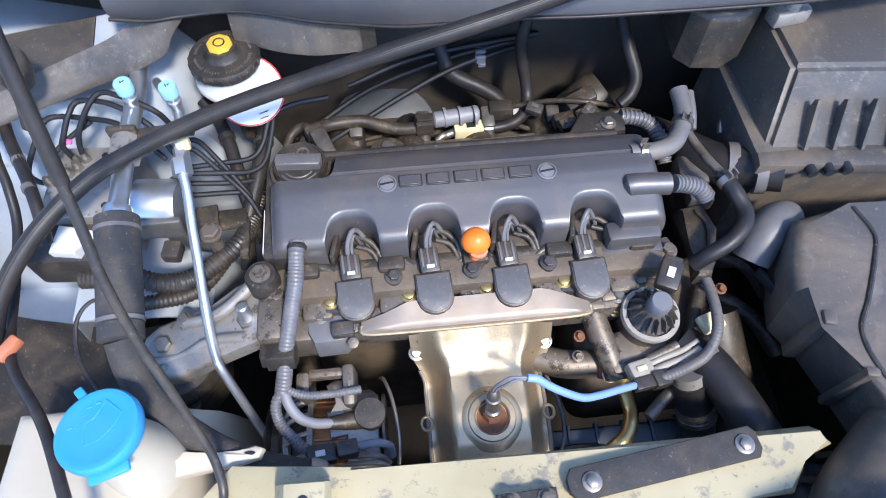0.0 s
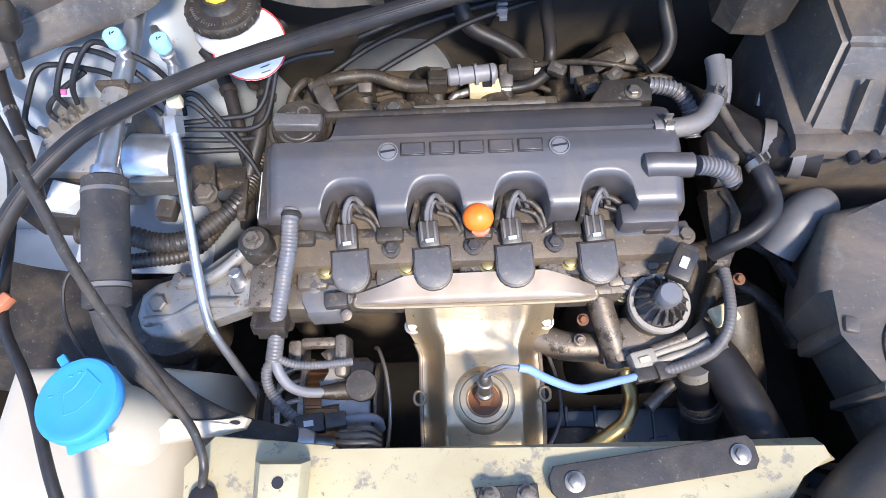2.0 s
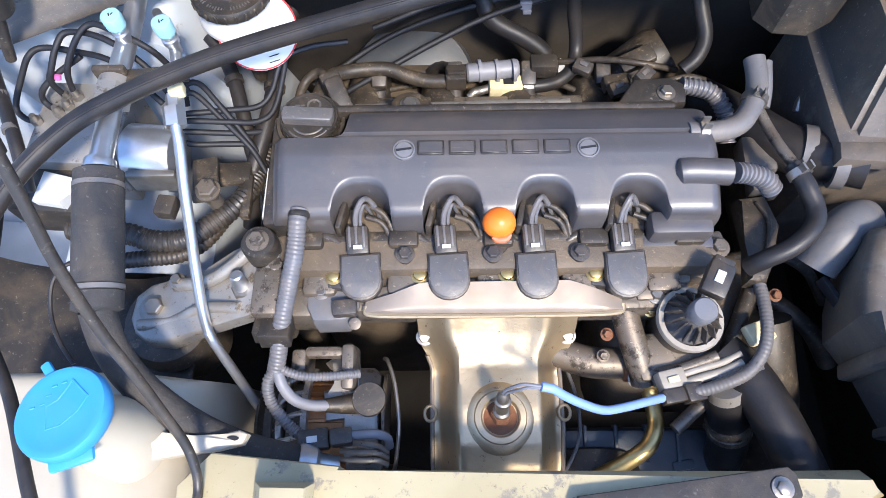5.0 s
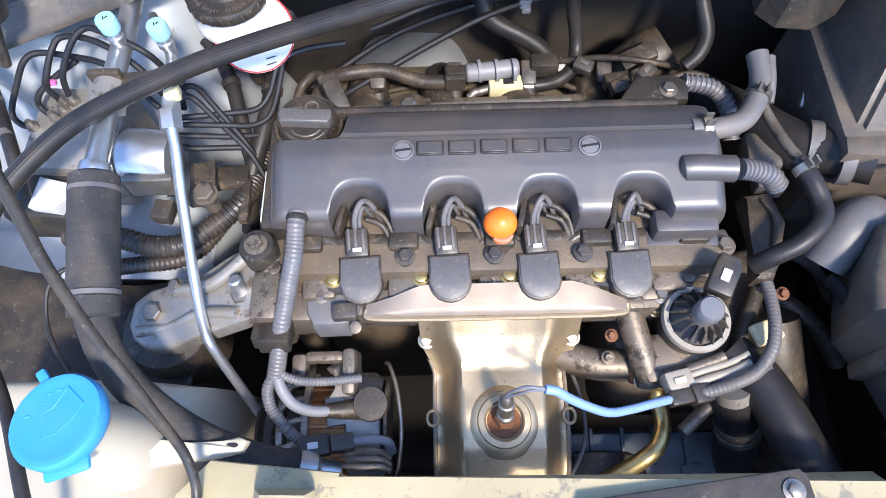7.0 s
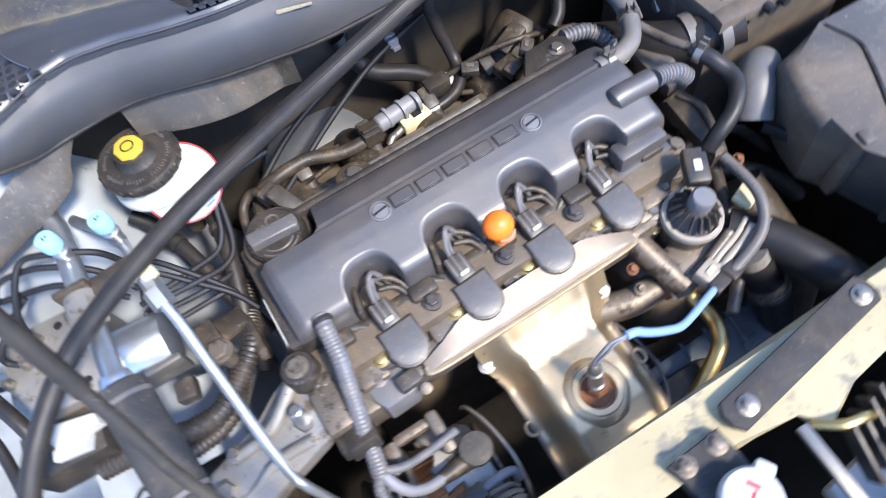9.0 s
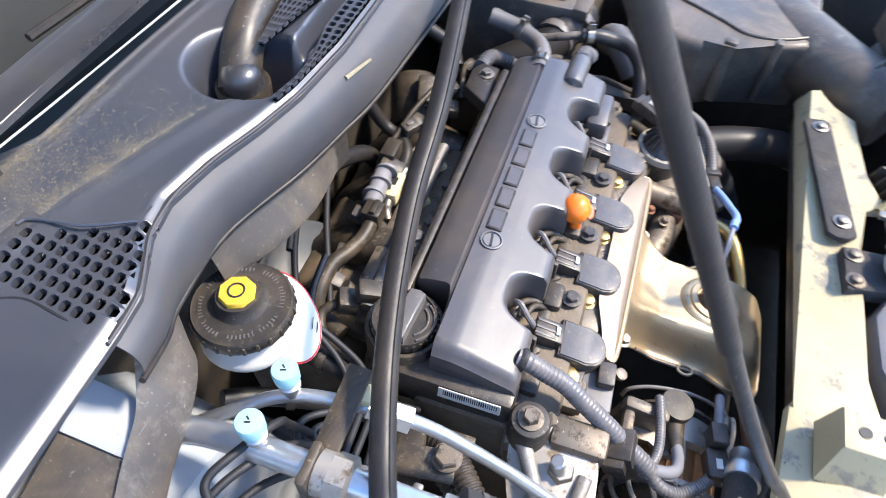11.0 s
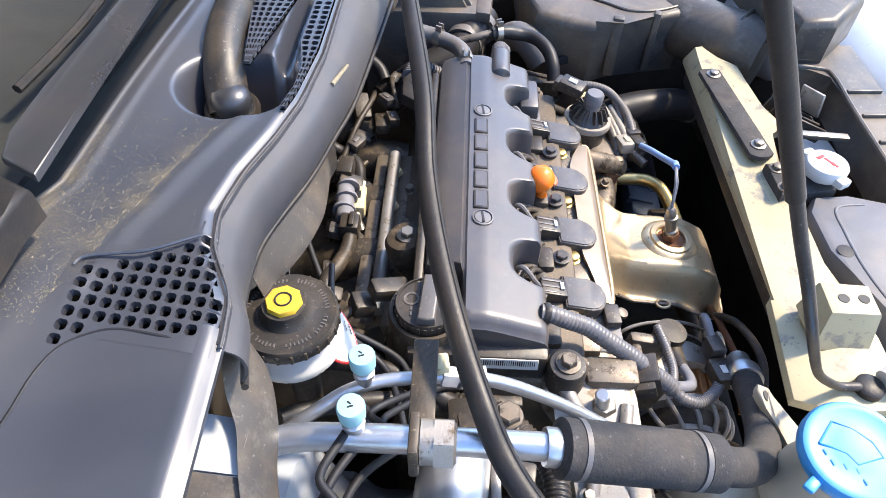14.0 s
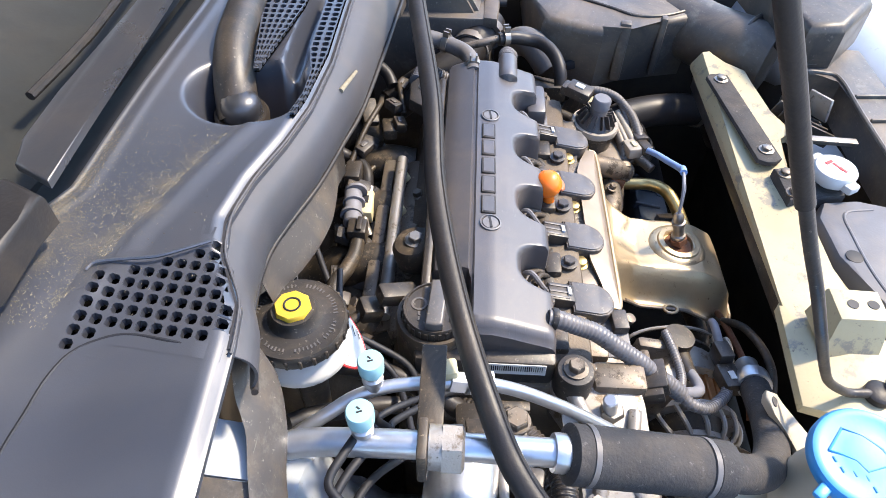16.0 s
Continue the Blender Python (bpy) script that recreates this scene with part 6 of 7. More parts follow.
# brake fluid reservoir
res = thing("brake_reservoir", "white brake fluid reservoir with black screw cap", "brake reservoir")
rc = Vector((-0.227, 0.2545, 0.0))
# lower end of the white reservoir, its shade put into a dark colour
bm = bmesh.new()
lathe(bm, [(0.012, 0.0), (0.014, 0.045), (0.019, 0.077)], rc, seg=24)
part("lower_neck", bm, "grimy", res, "lower neck coloured dark in place of shade")
bm = bmesh.new()
lathe(bm, [(0.018, 0.077), (0.024, 0.080), (0.030, 0.088), (0.0385, 0.091), (0.0402, 0.095), (0.039, 0.100), (0.0355, 0.104), (0.0352, 0.115), (0.034, 0.120)], rc, seg=32)
part("body", bm, "white", res)
bm = bmesh.new()
lathe(bm, [(0.0385, 0.118), (0.0392, 0.119), (0.0392, 0.1275), (0.0375, 0.130), (0.036, 0.1295), (0.021, 0.1315), (0.0175, 0.136), (0.0165, 0.142), (0.001, 0.1425)], rc, seg=44)
cap = part("cap", bm, "black", res)
random.seed(8)
for k in range(64):
    a = 2 * math.pi * k / 64
    if k % 16 in (0, 1, 9):
        continue
    bm = bmesh.new()
    box(bm, rc + Vector((0.0305 * math.cos(a), 0.0305 * math.sin(a), 0.1302)), (0.0035 * random.uniform(0.6, 1.1), 0.0011, 0.0012), (0, 0, math.degrees(a)))
    part("embossed_bar", bm, "lid", cap)
for k in range(24):
    a = 2 * math.pi * k / 24
    bm = bmesh.new()
    box(bm, rc + Vector((0.0392 * math.cos(a), 0.0392 * math.sin(a), 0.1232)), (0.002, 0.003, 0.009), (0, 0, math.degrees(a)), 0.0008, 1)
    part("rib", bm, "grimy", cap)
bm = bmesh.new()
lathe(bm, [(0.0142, 0.141), (0.0142, 0.1448), (0.0132, 0.1462), (0.001, 0.1464)], rc, seg=8)
badge = part("badge", bm, "yellow", cap, "yellow octagonal warning badge")
bm = bmesh.new()
tube(bm, [rc + Vector((0.006 * math.cos(radians(a)), 0.006 * math.sin(radians(a)), 0.1465)) for a in range(0, 361, 20)], 0.0008, 6, 1, straight=True)
part("printed_ring", bm, "ink", badge)
bm = bmesh.new()
lathe(bm, [(0.040, 0.0), (0.040, 0.0012)], (-0.207, 0.234, 0.090), (0.35, -0.8, 0.6), 40)
label = part("label_disc", bm, "white", res, "white paper disc with red rim")
bm = bmesh.new()
dt = frame_of((0.35, -0.8, 0.6))
tube(bm, [Vector((-0.207, 0.234, 0.0906)) + dt @ Vector((0.0395 * math.cos(radians(a)), 0.0395 * math.sin(radians(a)), 0)) for a in range(0, 361, 10)], 0.0013, 6, 1, straight=True)
part("red_rim", bm, "red", label)
bm = bmesh.new()
for k in range(2):
    c = Vector((-0.207, 0.234, 0.090)) + dt @ Vector((0.0, 0.0, 0.0014)) + Vector((0.012, 0.002, -0.022 - 0.005 * k))
    box(bm, c + Vector((0, -0.0145 - 0.0035 * k, 0)), (0.011, 0.0005, 0.0008), (0, 0, 22))
part("text_bars", bm, "ink", label)


# ---- behind the cover ----
bm = bmesh.new()
box(bm, (0.03, 0.27, -0.12), (0.42, 0.12, 0.12), (0, 0, 0), 0.03, 3)
solo("intake_manifold", bm, "block", "dark intake manifold body behind the engine", "intake manifold")
for x in (-0.11, -0.02, 0.07, 0.16):
    bm = bmesh.new()
    tube(bm, [(x, 0.20, -0.05), (x, 0.235, -0.045), (x, 0.28, -0.06), (x, 0.32, -0.11), (x, 0.33, -0.2)], 0.026, 16, 6)
    solo("intake_runner", bm, "grimy", "dusty black intake runner", "intake runner", "intake runners")
bm = bmesh.new()
lathe(bm, [(0.06, 0.04), (0.085, 0.03), (0.08, 0.012), (0.05, 0.002), (0.01, -0.002)], (-0.06, 0.30, -0.085), (0.0, 0.6, -0.8), 40)
solo("brake_booster", bm, "booster", "blue-grey painted brake booster shell by the firewall", "brake booster")

rail = thing("fuel_rail", "dusty steel fuel rail with injectors", "fuel rail")
bm = bmesh.new()
box(bm, (0.01, 0.228, -0.032), (0.27, 0.016, 0.018), (0, 0, 0), 0.004)
part("rail", bm, "dirty_alu", rail)
bm = bmesh.new()
sheet(bm, lambda u, v: Vector((-0.13 + 0.26 * u, 0.200 + 0.022 * v + 0.004 * math.sin(u * 25), -0.018 - 0.012 * v)), spread(0, 1, 40), spread(0, 1, 4), 0.003)
part("guard", bm, "dirty_alu", rail)
for x in (-0.095, -0.005, 0.082, 0.17):
    bm = bmesh.new()
    box(bm, (x, 0.262, -0.018), (0.018, 0.03, 0.014), (20, 0, 0), 0.003)
    cyl(bm, (x, 0.246, -0.024), (x, 0.222, -0.05), 0.008, 0.007, 14)
    part("injector", bm, "coil", rail)
fuel = thing("fuel_connector", "ivory quick connector on the fuel hose", "connector")
bm = bmesh.new()
box(bm, (0.055, 0.250, -0.026), (0.040, 0.020, 0.020), (0, 0, 2), 0.003)
part("body", bm, "ivory", fuel)
bm = bmesh.new()
box(bm, (0.058, 0.250, -0.0155), (0.012, 0.008, 0.001), (0, 0, 2))
part("window", bm, "ink", fuel)
bm = bmesh.new()
tube(bm, [(0.036, 0.249, -0.027), (0.026, 0.247, -0.029), (0.018, 0.244, -0.028), (0.012, 0.240, -0.032)], 0.0055, 12, 6)
part("nozzle", bm, "steel", fuel)
bm = bmesh.new()
lathe(bm, [(0.0085, 0), (0.0085, 0.012)], (0.076, 0.251, -0.027), (1, 0, 0), 16)
part("ring", bm, "white", fuel)
bm = bmesh.new()
tube(bm, [(0.084, 0.253, -0.030), (0.104, 0.2545, -0.029), (0.120, 0.258, -0.025), (0.134, 0.270, -0.021), (0.140, 0.290, -0.014), (0.139, 0.303, 0.002), (0.133, 0.313, 0.03), (0.13, 0.32, 0.07), (0.15, 0.33, 0.12), (0.22, 0.34, 0.16)], 0.0082, 14, 8)
solo("fuel_hose", bm, "rubber", "black fuel hose rising from the ivory connector", "hose")
bm = bmesh.new()
tube(bm, [(-0.162, 0.215, 0.0), (-0.150, 0.244, 0.002), (-0.126, 0.260, -0.006), (-0.086, 0.264, -0.008), (-0.060, 0.256, -0.012), (-0.035, 0.250, -0.014), (-0.006, 0.249, -0.012)], 0.0085, 14, 8)
solo("breather_hose", bm, "grimy", "dusty dark grey breather hose behind the cover", "hose")
bm = bmesh.new()
box(bm, (-0.004, 0.250, -0.008), (0.024, 0.022, 0.022), (0, 0, 0), 0.003)
box(bm, (-0.004, 0.247, 0.005), (0.020, 0.006, 0.004), (0, 0, 0), 0.001)
solo("hose_joint", bm, "black", "black square hose joint with clip", "hose joint")
purge = thing("purge_valve", "grey purge valve with ribbed body", "valve")
bm = bmesh.new()
cyl(bm, (0.008, 0.258, -0.010), (0.07, 0.266, -0.012), 0.011, 0.011, 18, 0.002)
part("body", bm, "wire", purge)
for x in (0.022, 0.042, 0.062):
    bm = bmesh.new()
    cyl(bm, (x, 0.261, -0.010), (x + 0.004, 0.2615, -0.010), 0.0135, seg=18)
    part("rib", bm, "wire", purge)
bm = bmesh.new()
box(bm, (0.100, 0.270, -0.014), (0.032, 0.02, 0.022), (0, 0, 0), 0.003)
solo("solenoid", bm, "black", "black solenoid beside the purge valve", "solenoid")
cam_sensor = thing("cam_sensor", "dusty black sensor and plug beside the oil cap", "sensor")
bm = bmesh.new()
box(bm, (-0.130, 0.190, 0.040), (0.020, 0.04, 0.016), (20, 0, 25), 0.004)
box(bm, (-0.141, 0.216, 0.028), (0.022, 0.022, 0.018), (20, 0, 25), 0.003)
part("body", bm, "grimy", cam_sensor)
bm = bmesh.new()
tube(bm, [(-0.145, 0.224, 0.026), (-0.158, 0.236, 0.022), (-0.174, 0.228, 0.014), (-0.182, 0.205, 0.006), (-0.19, 0.18, -0.02)], 0.0052, 10, 8)
part("lead", bm, "grimy", cam_sensor)
bm = bmesh.new()
lathe(bm, [(0.024, -0.02), (0.024, 0.0), (0.020, 0.006), (0.010, 0.008)], (-0.054, 0.180, 0.028), (0, 0.2, 1), 28)
solo("rear_boss", bm, "grimy", "black rounded boss behind the cover", "boss")
hexbolt("bolt", (-0.054, 0.179, 0.035), r=0.0075, h=0.006)
for k, pts in enumerate(([(-0.175, 0.26, -0.03), (-0.148, 0.272, -0.02), (-0.073, 0.311, 0.0), (0.028, 0.336, 0.02), (0.12, 0.35, 0.03)], [(-0.14, 0.245, -0.03), (-0.114, 0.254, -0.02), (-0.033, 0.293, 0.0), (0.047, 0.322, 0.02), (0.14, 0.345, 0.03)], [(-0.10, 0.30, 0.02), (0.0, 0.335, 0.03), (0.16, 0.352, 0.04)])):
    bm = bmesh.new()
    tube(bm, pts, 0.0036, 10, 8)
    solo("firewall_line", bm, "ink", "thin black line along the firewall", "line", "firewall lines")
comb = thing("line_clip", "grey comb clip holding the firewall lines", "clip")
for k in range(4):
    bm = bmesh.new()
    box(bm, (0.082 - 0.001 * k, 0.356 - 0.009 * k, 0.024), (0.014, 0.006, 0.012), (0, 0, 0), 0.0015, 1)
    part("tooth", bm, "wire", comb)
bm = bmesh.new()
box(bm, (0.081, 0.342, 0.016), (0.010, 0.036, 0.006), bevel=0.001)
part("spine", bm, "wire", comb)
bm = bmesh.new()
tube(bm, [(0.02, 0.352, 0.05), (0.028, 0.340, 0.025), (0.042, 0.326, 0.002), (0.083, 0.315, -0.018), (0.106, 0.305, -0.034), (0.115, 0.29, -0.06)], 0.011, 14, 8)
solo("vacuum_hose", bm, "rubber", "dark blue-black vacuum hose by the firewall", "hose")
throttle = thing("throttle_body", "grimy throttle body with bracket", "throttle body")
bm = bmesh.new()
lathe(bm, [(0.032, -0.04), (0.034, 0), (0.034, 0.02), (0.028, 0.03)], (0.225, 0.285, -0.03), (0.6, 0.2, 0.4), 30)
part("body", bm, "grimy", throttle)
bm = bmesh.new()
box(bm, (0.205, 0.262, 0.006), (0.04, 0.022, 0.012), (10, -20, 15), 0.003)
part("bracket", bm, "grimy", throttle)
bm = bmesh.new()
box(bm, (0.178, 0.232, 0.0), (0.03, 0.018, 0.016), (0, 0, 10), 0.003)
part("connector", bm, "grimy", throttle)
bm = bmesh.new()
tube(bm, [(0.255, 0.33, 0.09), (0.263, 0.290, 0.062), (0.270, 0.262, 0.042), (0.262, 0.243, 0.030), (0.248, 0.234, 0.020)], 0.0085, 14, 8)
solo("air_hose", bm, "rubber", "black hose rising behind the throttle", "hose")
bracket = thing("loom_bracket", "dark blue-black plastic loom bracket with bolt", "bracket")
bm = bmesh.new()
prism(bm, [(-0.046, -0.014), (0.030, -0.012), (0.034, 0.010), (0.018, 0.020), (-0.020, 0.020)], 0, 0.016, pose(0.206, 0.187, 0.026, 4, 0, 2), 0.004)
part("body", bm, "black", bracket)
hexbolt("bolt", (0.216, 0.186, 0.042), r=0.0065, h=0.005, parent=bracket)
bm = bmesh.new()
box(bm, (0.232, 0.194, 0.040), (0.028, 0.006, 0.004), (0, 0, 2), 0.001)
part("clip", bm, "grey", bracket)
bm = bmesh.new()
tube(bm, [(0.236, 0.200, 0.036), (0.255, 0.198, 0.034), (0.270, 0.194, 0.030), (0.282, 0.183, 0.022), (0.288, 0.170, 0.012), (0.29, 0.15, 0.0)], 0.0098, 14, 8, rib=0.0016, pitch=0.0055)
solo("loom_elbow", bm, "loom", "black corrugated loom elbow behind the cover", "wiring loom")

# ---- hoses at the gearbox end ----
pcv = thing("breather_elbow", "grey moulded breather hose with spring clamps", "hose")
bm = bmesh.new()
tube(bm, [(0.222, 0.124, 0.060), (0.248, 0.1255, 0.0585), (0.266, 0.130, 0.057), (0.280, 0.138, 0.057), (0.292, 0.154, 0.058), (0.300, 0.171, 0.060), (0.303, 0.188, 0.063), (0.302, 0.208, 0.068)], 0.0108, 18, 8)
part("hose", bm, "hose", pcv)
clamp_ring("clamp", (0.236, 0.1248, 0.0595), (1, 0.05, -0.05), 0.0112, pcv)
clamp_ring("clamp", (0.297, 0.163, 0.059), (0.4, 1, 0.1), 0.0112, pcv)
bm = bmesh.new()
tube(bm, [(0.309, 0.16, 0.05), (0.312, 0.178, 0.058), (0.314, 0.205, 0.066)], 0.0065, 14, 8)
solo("small_hose", bm, "hose", "thin grey hose beside the breather elbow", "hose")
cool = thing("coolant_pipe", "dull steel coolant pipe with black end hose", "pipe")
bm = bmesh.new()
tube(bm, [(0.304, 0.164, 0.048), (0.311, 0.139, 0.046), (0.3155, 0.112, 0.051), (0.320, 0.098, 0.053), (0.326, 0.082, 0.054)], 0.0055, 14, 8)
part("pipe", bm, "dirty_alu", cool)
bm = bmesh.new()
tube(bm, [(0.323, 0.090, 0.053), (0.330, 0.069, 0.052), (0.337, 0.050, 0.046), (0.336, 0.034, 0.044), (0.326, 0.020, 0.042), (0.309, 0.008, 0.036), (0.290, 0.002, 0.026), (0.278, 0.0, 0.01)], 0.0092, 16, 8)
part("hose", bm, "rubber", cool)
clamp_ring("clamp", (0.326, 0.080, 0.0535), (0.35, -1, -0.05), 0.0098, cool)
bm = bmesh.new()
tube(bm, [(0.262, 0.079, 0.058), (0.276, 0.080, 0.054), (0.294, 0.078, 0.047), (0.306, 0.072, 0.036)], 0.0105, 16, 8, rib=0.0018, pitch=0.005)
solo("loom_tube", bm, "loom", "ribbed grey loom tube leaving the cover", "wiring loom")
side = thing("connector_stack", "grey stack of loom connectors beside the cover", "connector")
bm = bmesh.new()
box(bm, (0.316, 0.130, 0.0), (0.036, 0.042, 0.026), (0, 0, -4), 0.005)
part("housing", bm, "duct", side)
bm = bmesh.new()
box(bm, (0.319, 0.098, -0.004), (0.030, 0.024, 0.022), (0, 0, -6), 0.004)
part("housing", bm, "duct", side)
guide = thing("loom_guide", "dusty black loom guide channel", "loom guide")
bm = bmesh.new()
prism(bm, [(0.288, 0.082), (0.318, 0.086), (0.326, 0.050), (0.308, 0.004), (0.300, -0.012), (0.282, -0.010), (0.290, 0.030)], -0.02, 0.0, None, 0.004)
part("channel", bm, "grimy", guide)
bm = bmesh.new()
tube(bm, [(0.306, 0.076, 0.002), (0.314, 0.050, 0.002), (0.298, 0.004, 0.0)], 0.0025, 8, 6)
part("ridge", bm, "grimy", guide)
bm = bmesh.new()
tube(bm, [(0.296, -0.004, -0.010), (0.296, -0.025, -0.008), (0.294, -0.048, -0.006), (0.290, -0.068, -0.006), (0.283, -0.084, -0.010), (0.272, -0.097, -0.018), (0.256, -0.105, -0.022), (0.238, -0.110, -0.028), (0.222, -0.113, -0.034)], 0.0062, 14, 8, rib=0.0003, pitch=0.004)
solo("sensor_loom", bm, "hose", "dusty grey corrugated loom round the valve", "wiring loom")
bm = bmesh.new()
tube(bm, [(0.285, -0.09, -0.016), (0.262, -0.098, -0.026), (0.244, -0.100, -0.036), (0.226, -0.098, -0.046)], 0.0055, 14, 8, rib=0.0005, pitch=0.004)
solo("sensor_loom", bm, "hose", "short grey corrugated loom branch", "wiring loom")
house = thing("thermostat_housing", "corroded aluminium thermostat housing", "housing")
bm = bmesh.new()
tube(bm, [(0.163, -0.023, -0.032), (0.170, -0.050, -0.042), (0.180, -0.080, -0.056), (0.185, -0.096, -0.066)], 0.014, 14, 6)
box(bm, (0.21, -0.07, -0.058), (0.075, 0.05, 0.03), (6, 0, 8), 0.008)
box(bm, (0.225, -0.096, -0.052), (0.055, 0.016, 0.02), (0, -8, 10), 0.004)
part("casting", bm, "dirty_alu", house)
bm = bmesh.new()
tube(bm, [(0.19, -0.090, -0.050), (0.216, -0.088, -0.040), (0.25, -0.078, -0.030)], 0.006, 10, 6)
tube(bm, [(0.19, -0.098, -0.054), (0.216, -0.098, -0.046), (0.245, -0.09, -0.036)], 0.005, 10, 6)
part("ribs", bm, "dirty_alu", house)
bm = bmesh.new()
box(bm, (0.190, -0.082, -0.074), (0.046, 0.022, 0.018), (8, 0, 0), 0.003)
part("flange", bm, "rust", house, "rusty pipe flange")
hexbolt("bolt", (0.178, -0.092, -0.066), (0, -0.5, 1), r=0.0065, h=0.006, parent=house)
hexbolt("bolt", (0.194, -0.078, -0.058), (0, -0.3, 1), r=0.006, h=0.006, parent=house)
hexbolt("bolt", (0.192, -0.020, -0.014), (0, 0, 1), r=0.006, h=0.006, parent=house)
for at, key in (((0.189, -0.031, -0.028), "zinc"), ((0.148, -0.049, -0.05), "rust"), ((0.144, -0.069, -0.06), "dirty_alu"), ((0.317, -0.017, -0.025), "rust")):
    hexbolt("bolt", at, (0, -0.3, 1), r=0.0045, h=0.005, material=key)
sensor_plug = thing("sensor_plug", "dusty beige sensor plug with two wires below the valve", "plug")
bm = bmesh.new()
box(bm, (0.203, -0.100, -0.038), (0.028, 0.020, 0.016), (0, 6, 14), 0.003)
part("shell", bm, "pale_ring", sensor_plug)
bm = bmesh.new()
box(bm, (0.203, -0.101, -0.0290), (0.012, 0.006, 0.003), (0, 6, 14), 0.001)
part("latch", bm, "ivory", sensor_plug)
for y in (0.0, 0.009):
    bm = bmesh.new()
    tube(bm, [(0.214, -0.104 + y, -0.037), (0.232, -0.099 + y, -0.033), (0.252, -0.094 + y, -0.031), (0.272, -0.086 + y, -0.026)], 0.0046 - 0.1 * y, 10, 6)
    part("wire", bm, "pale_ring", sensor_plug)
bm = bmesh.new()
tube(bm, [(0.258, -0.108, -0.075), (0.238, -0.122, -0.08), (0.215, -0.141, -0.084)], 0.007, 10, 6)
solo("stay_bar", bm, "dirty_alu", "dull steel stay bar below the sensor plug", "stay")
bm = bmesh.new()
tube(bm, [(0.309, 0.01, -0.052), (0.307, -0.002, -0.055), (0.296, -0.024, -0.058), (0.286, -0.044, -0.06), (0.278, -0.062, -0.07)], 0.0085, 14, 6)
solo("bypass_hose", bm, "grimy", "short brown dusty bypass hose beside the valve", "hose")
shroud = thing("fan_shroud", "dark blue-grey ribbed fan shroud behind the support panel", "fan shroud")
bm = bmesh.new()
tube(bm, [(0.108, -0.05, -0.12), (0.117, -0.072, -0.12), (0.124, -0.101, -0.12), (0.1245, -0.139, -0.12), (0.109, -0.172, -0.12), (0.09, -0.19, -0.125)], 0.0022, 8, 8)
part("rim", bm, "hose", shroud, "pale curved rim")
bm = bmesh.new()
box(bm, (0.185, -0.152, -0.165), (0.20, 0.05, 0.04), (12, 0, 0), 0.006)
part("body", bm, "bluegrey", shroud)
for x in spread(0.10, 0.27, 6):
    bm = bmesh.new()
    box(bm, (x, -0.146, -0.146), (0.004, 0.04, 0.012), (12, 0, 0), 0.001)
    part("rib", bm, "bluegrey", shroud)
egr_tube = thing("brass_pipe", "golden heat-tinted metal pipe bending below the valve", "pipe")
bm = bmesh.new()
tube(bm, [(0.197, -0.080, -0.084), (0.199, -0.097, -0.098), (0.201, -0.112, -0.100), (0.202, -0.128, -0.100), (0.198, -0.142, -0.098), (0.190, -0.155, -0.098), (0.178, -0.164, -0.100), (0.160, -0.174, -0.110), (0.135, -0.184, -0.125), (0.1, -0.19, -0.14)], 0.0088, 18, 8)
part("pipe", bm, "zinc", egr_tube)
bm = bmesh.new()
lathe(bm, [(0.0115, 0), (0.0125, 0.003), (0.0125, 0.016), (0.0105, 0.019)], (0.1965, -0.078, -0.082), (0.12, -0.9, -0.5), 20)
part("collar", bm, "zinc", egr_tube)
bm = bmesh.new()
tube(bm, [(0.07, -0.05, -0.085), (0.098, -0.058, -0.082), (0.132, -0.070, -0.080), (0.170, -0.072, -0.082)], 0.017, 18, 8)
solo("water_pipe", bm, "dirty_alu", "dull grey water pipe beside the heat shield", "pipe")
low = thing("radiator_hose", "dusty black radiator hose with wide clamp", "hose")
bm = bmesh.new()
tube(bm, [(0.262, -0.110, -0.055), (0.270, -0.124, -0.08), (0.279, -0.138, -0.105), (0.284, -0.158, -0.14), (0.284, -0.18, -0.2), (0.28, -0.2, -0.3)], 0.021, 20, 8)
part("hose", bm, "rubber", low)
bm = bmesh.new()
lathe(bm, [(0.0212, -0.010), (0.0232, -0.010), (0.0232, -0.003), (0.022, -0.002), (0.022, 0.002), (0.0232, 0.003), (0.0232, 0.010), (0.0212, 0.010)], (0.277, -0.134, -0.098), (0.3, -0.5, -0.9), 26)
part("clamp", bm, "dirty_alu", low)
bm = bmesh.new()
cyl(bm, (0.258, -0.103, -0.045), (0.264, -0.114, -0.063), 0.019, 0.0195, 20)
part("stub", bm, "alu", low)
bm = bmesh.new()
tube(bm, [(0.315, -0.03, -0.06), (0.322, -0.07, -0.085), (0.337, -0.105, -0.125), (0.352, -0.14, -0.19), (0.36, -0.16, -0.32)], 0.030, 20, 8)
solo("intake_bellows", bm, "grimy", "wide black duct hose below the loom", "hose")
bm = bmesh.new()
box(bm, (0.295, -0.055, -0.03), (0.03, 0.022, 0.01), (0, 10, 20), 0.003)
solo("metal_clip", bm, "ivory", "pale metal clip by the loom", "clip")
bm = bmesh.new()
box(bm, (0.24, -0.02, -0.16), (0.18, 0.16, 0.18), (0, 0, 0), 0.03, 3)
solo("gearbox", bm, "block", "dark gearbox casing below the valve", "gearbox")
bm = bmesh.new()
lathe(bm, [(0.07, 0), (0.075, 0.004), (0.075, 0.03), (0.06, 0.034)], (0.135, -0.165, -0.20), (0, -1, 0.2), 40)
solo("cooling_fan_motor", bm, "black", "black cooling fan motor behind the panel", "fan motor")
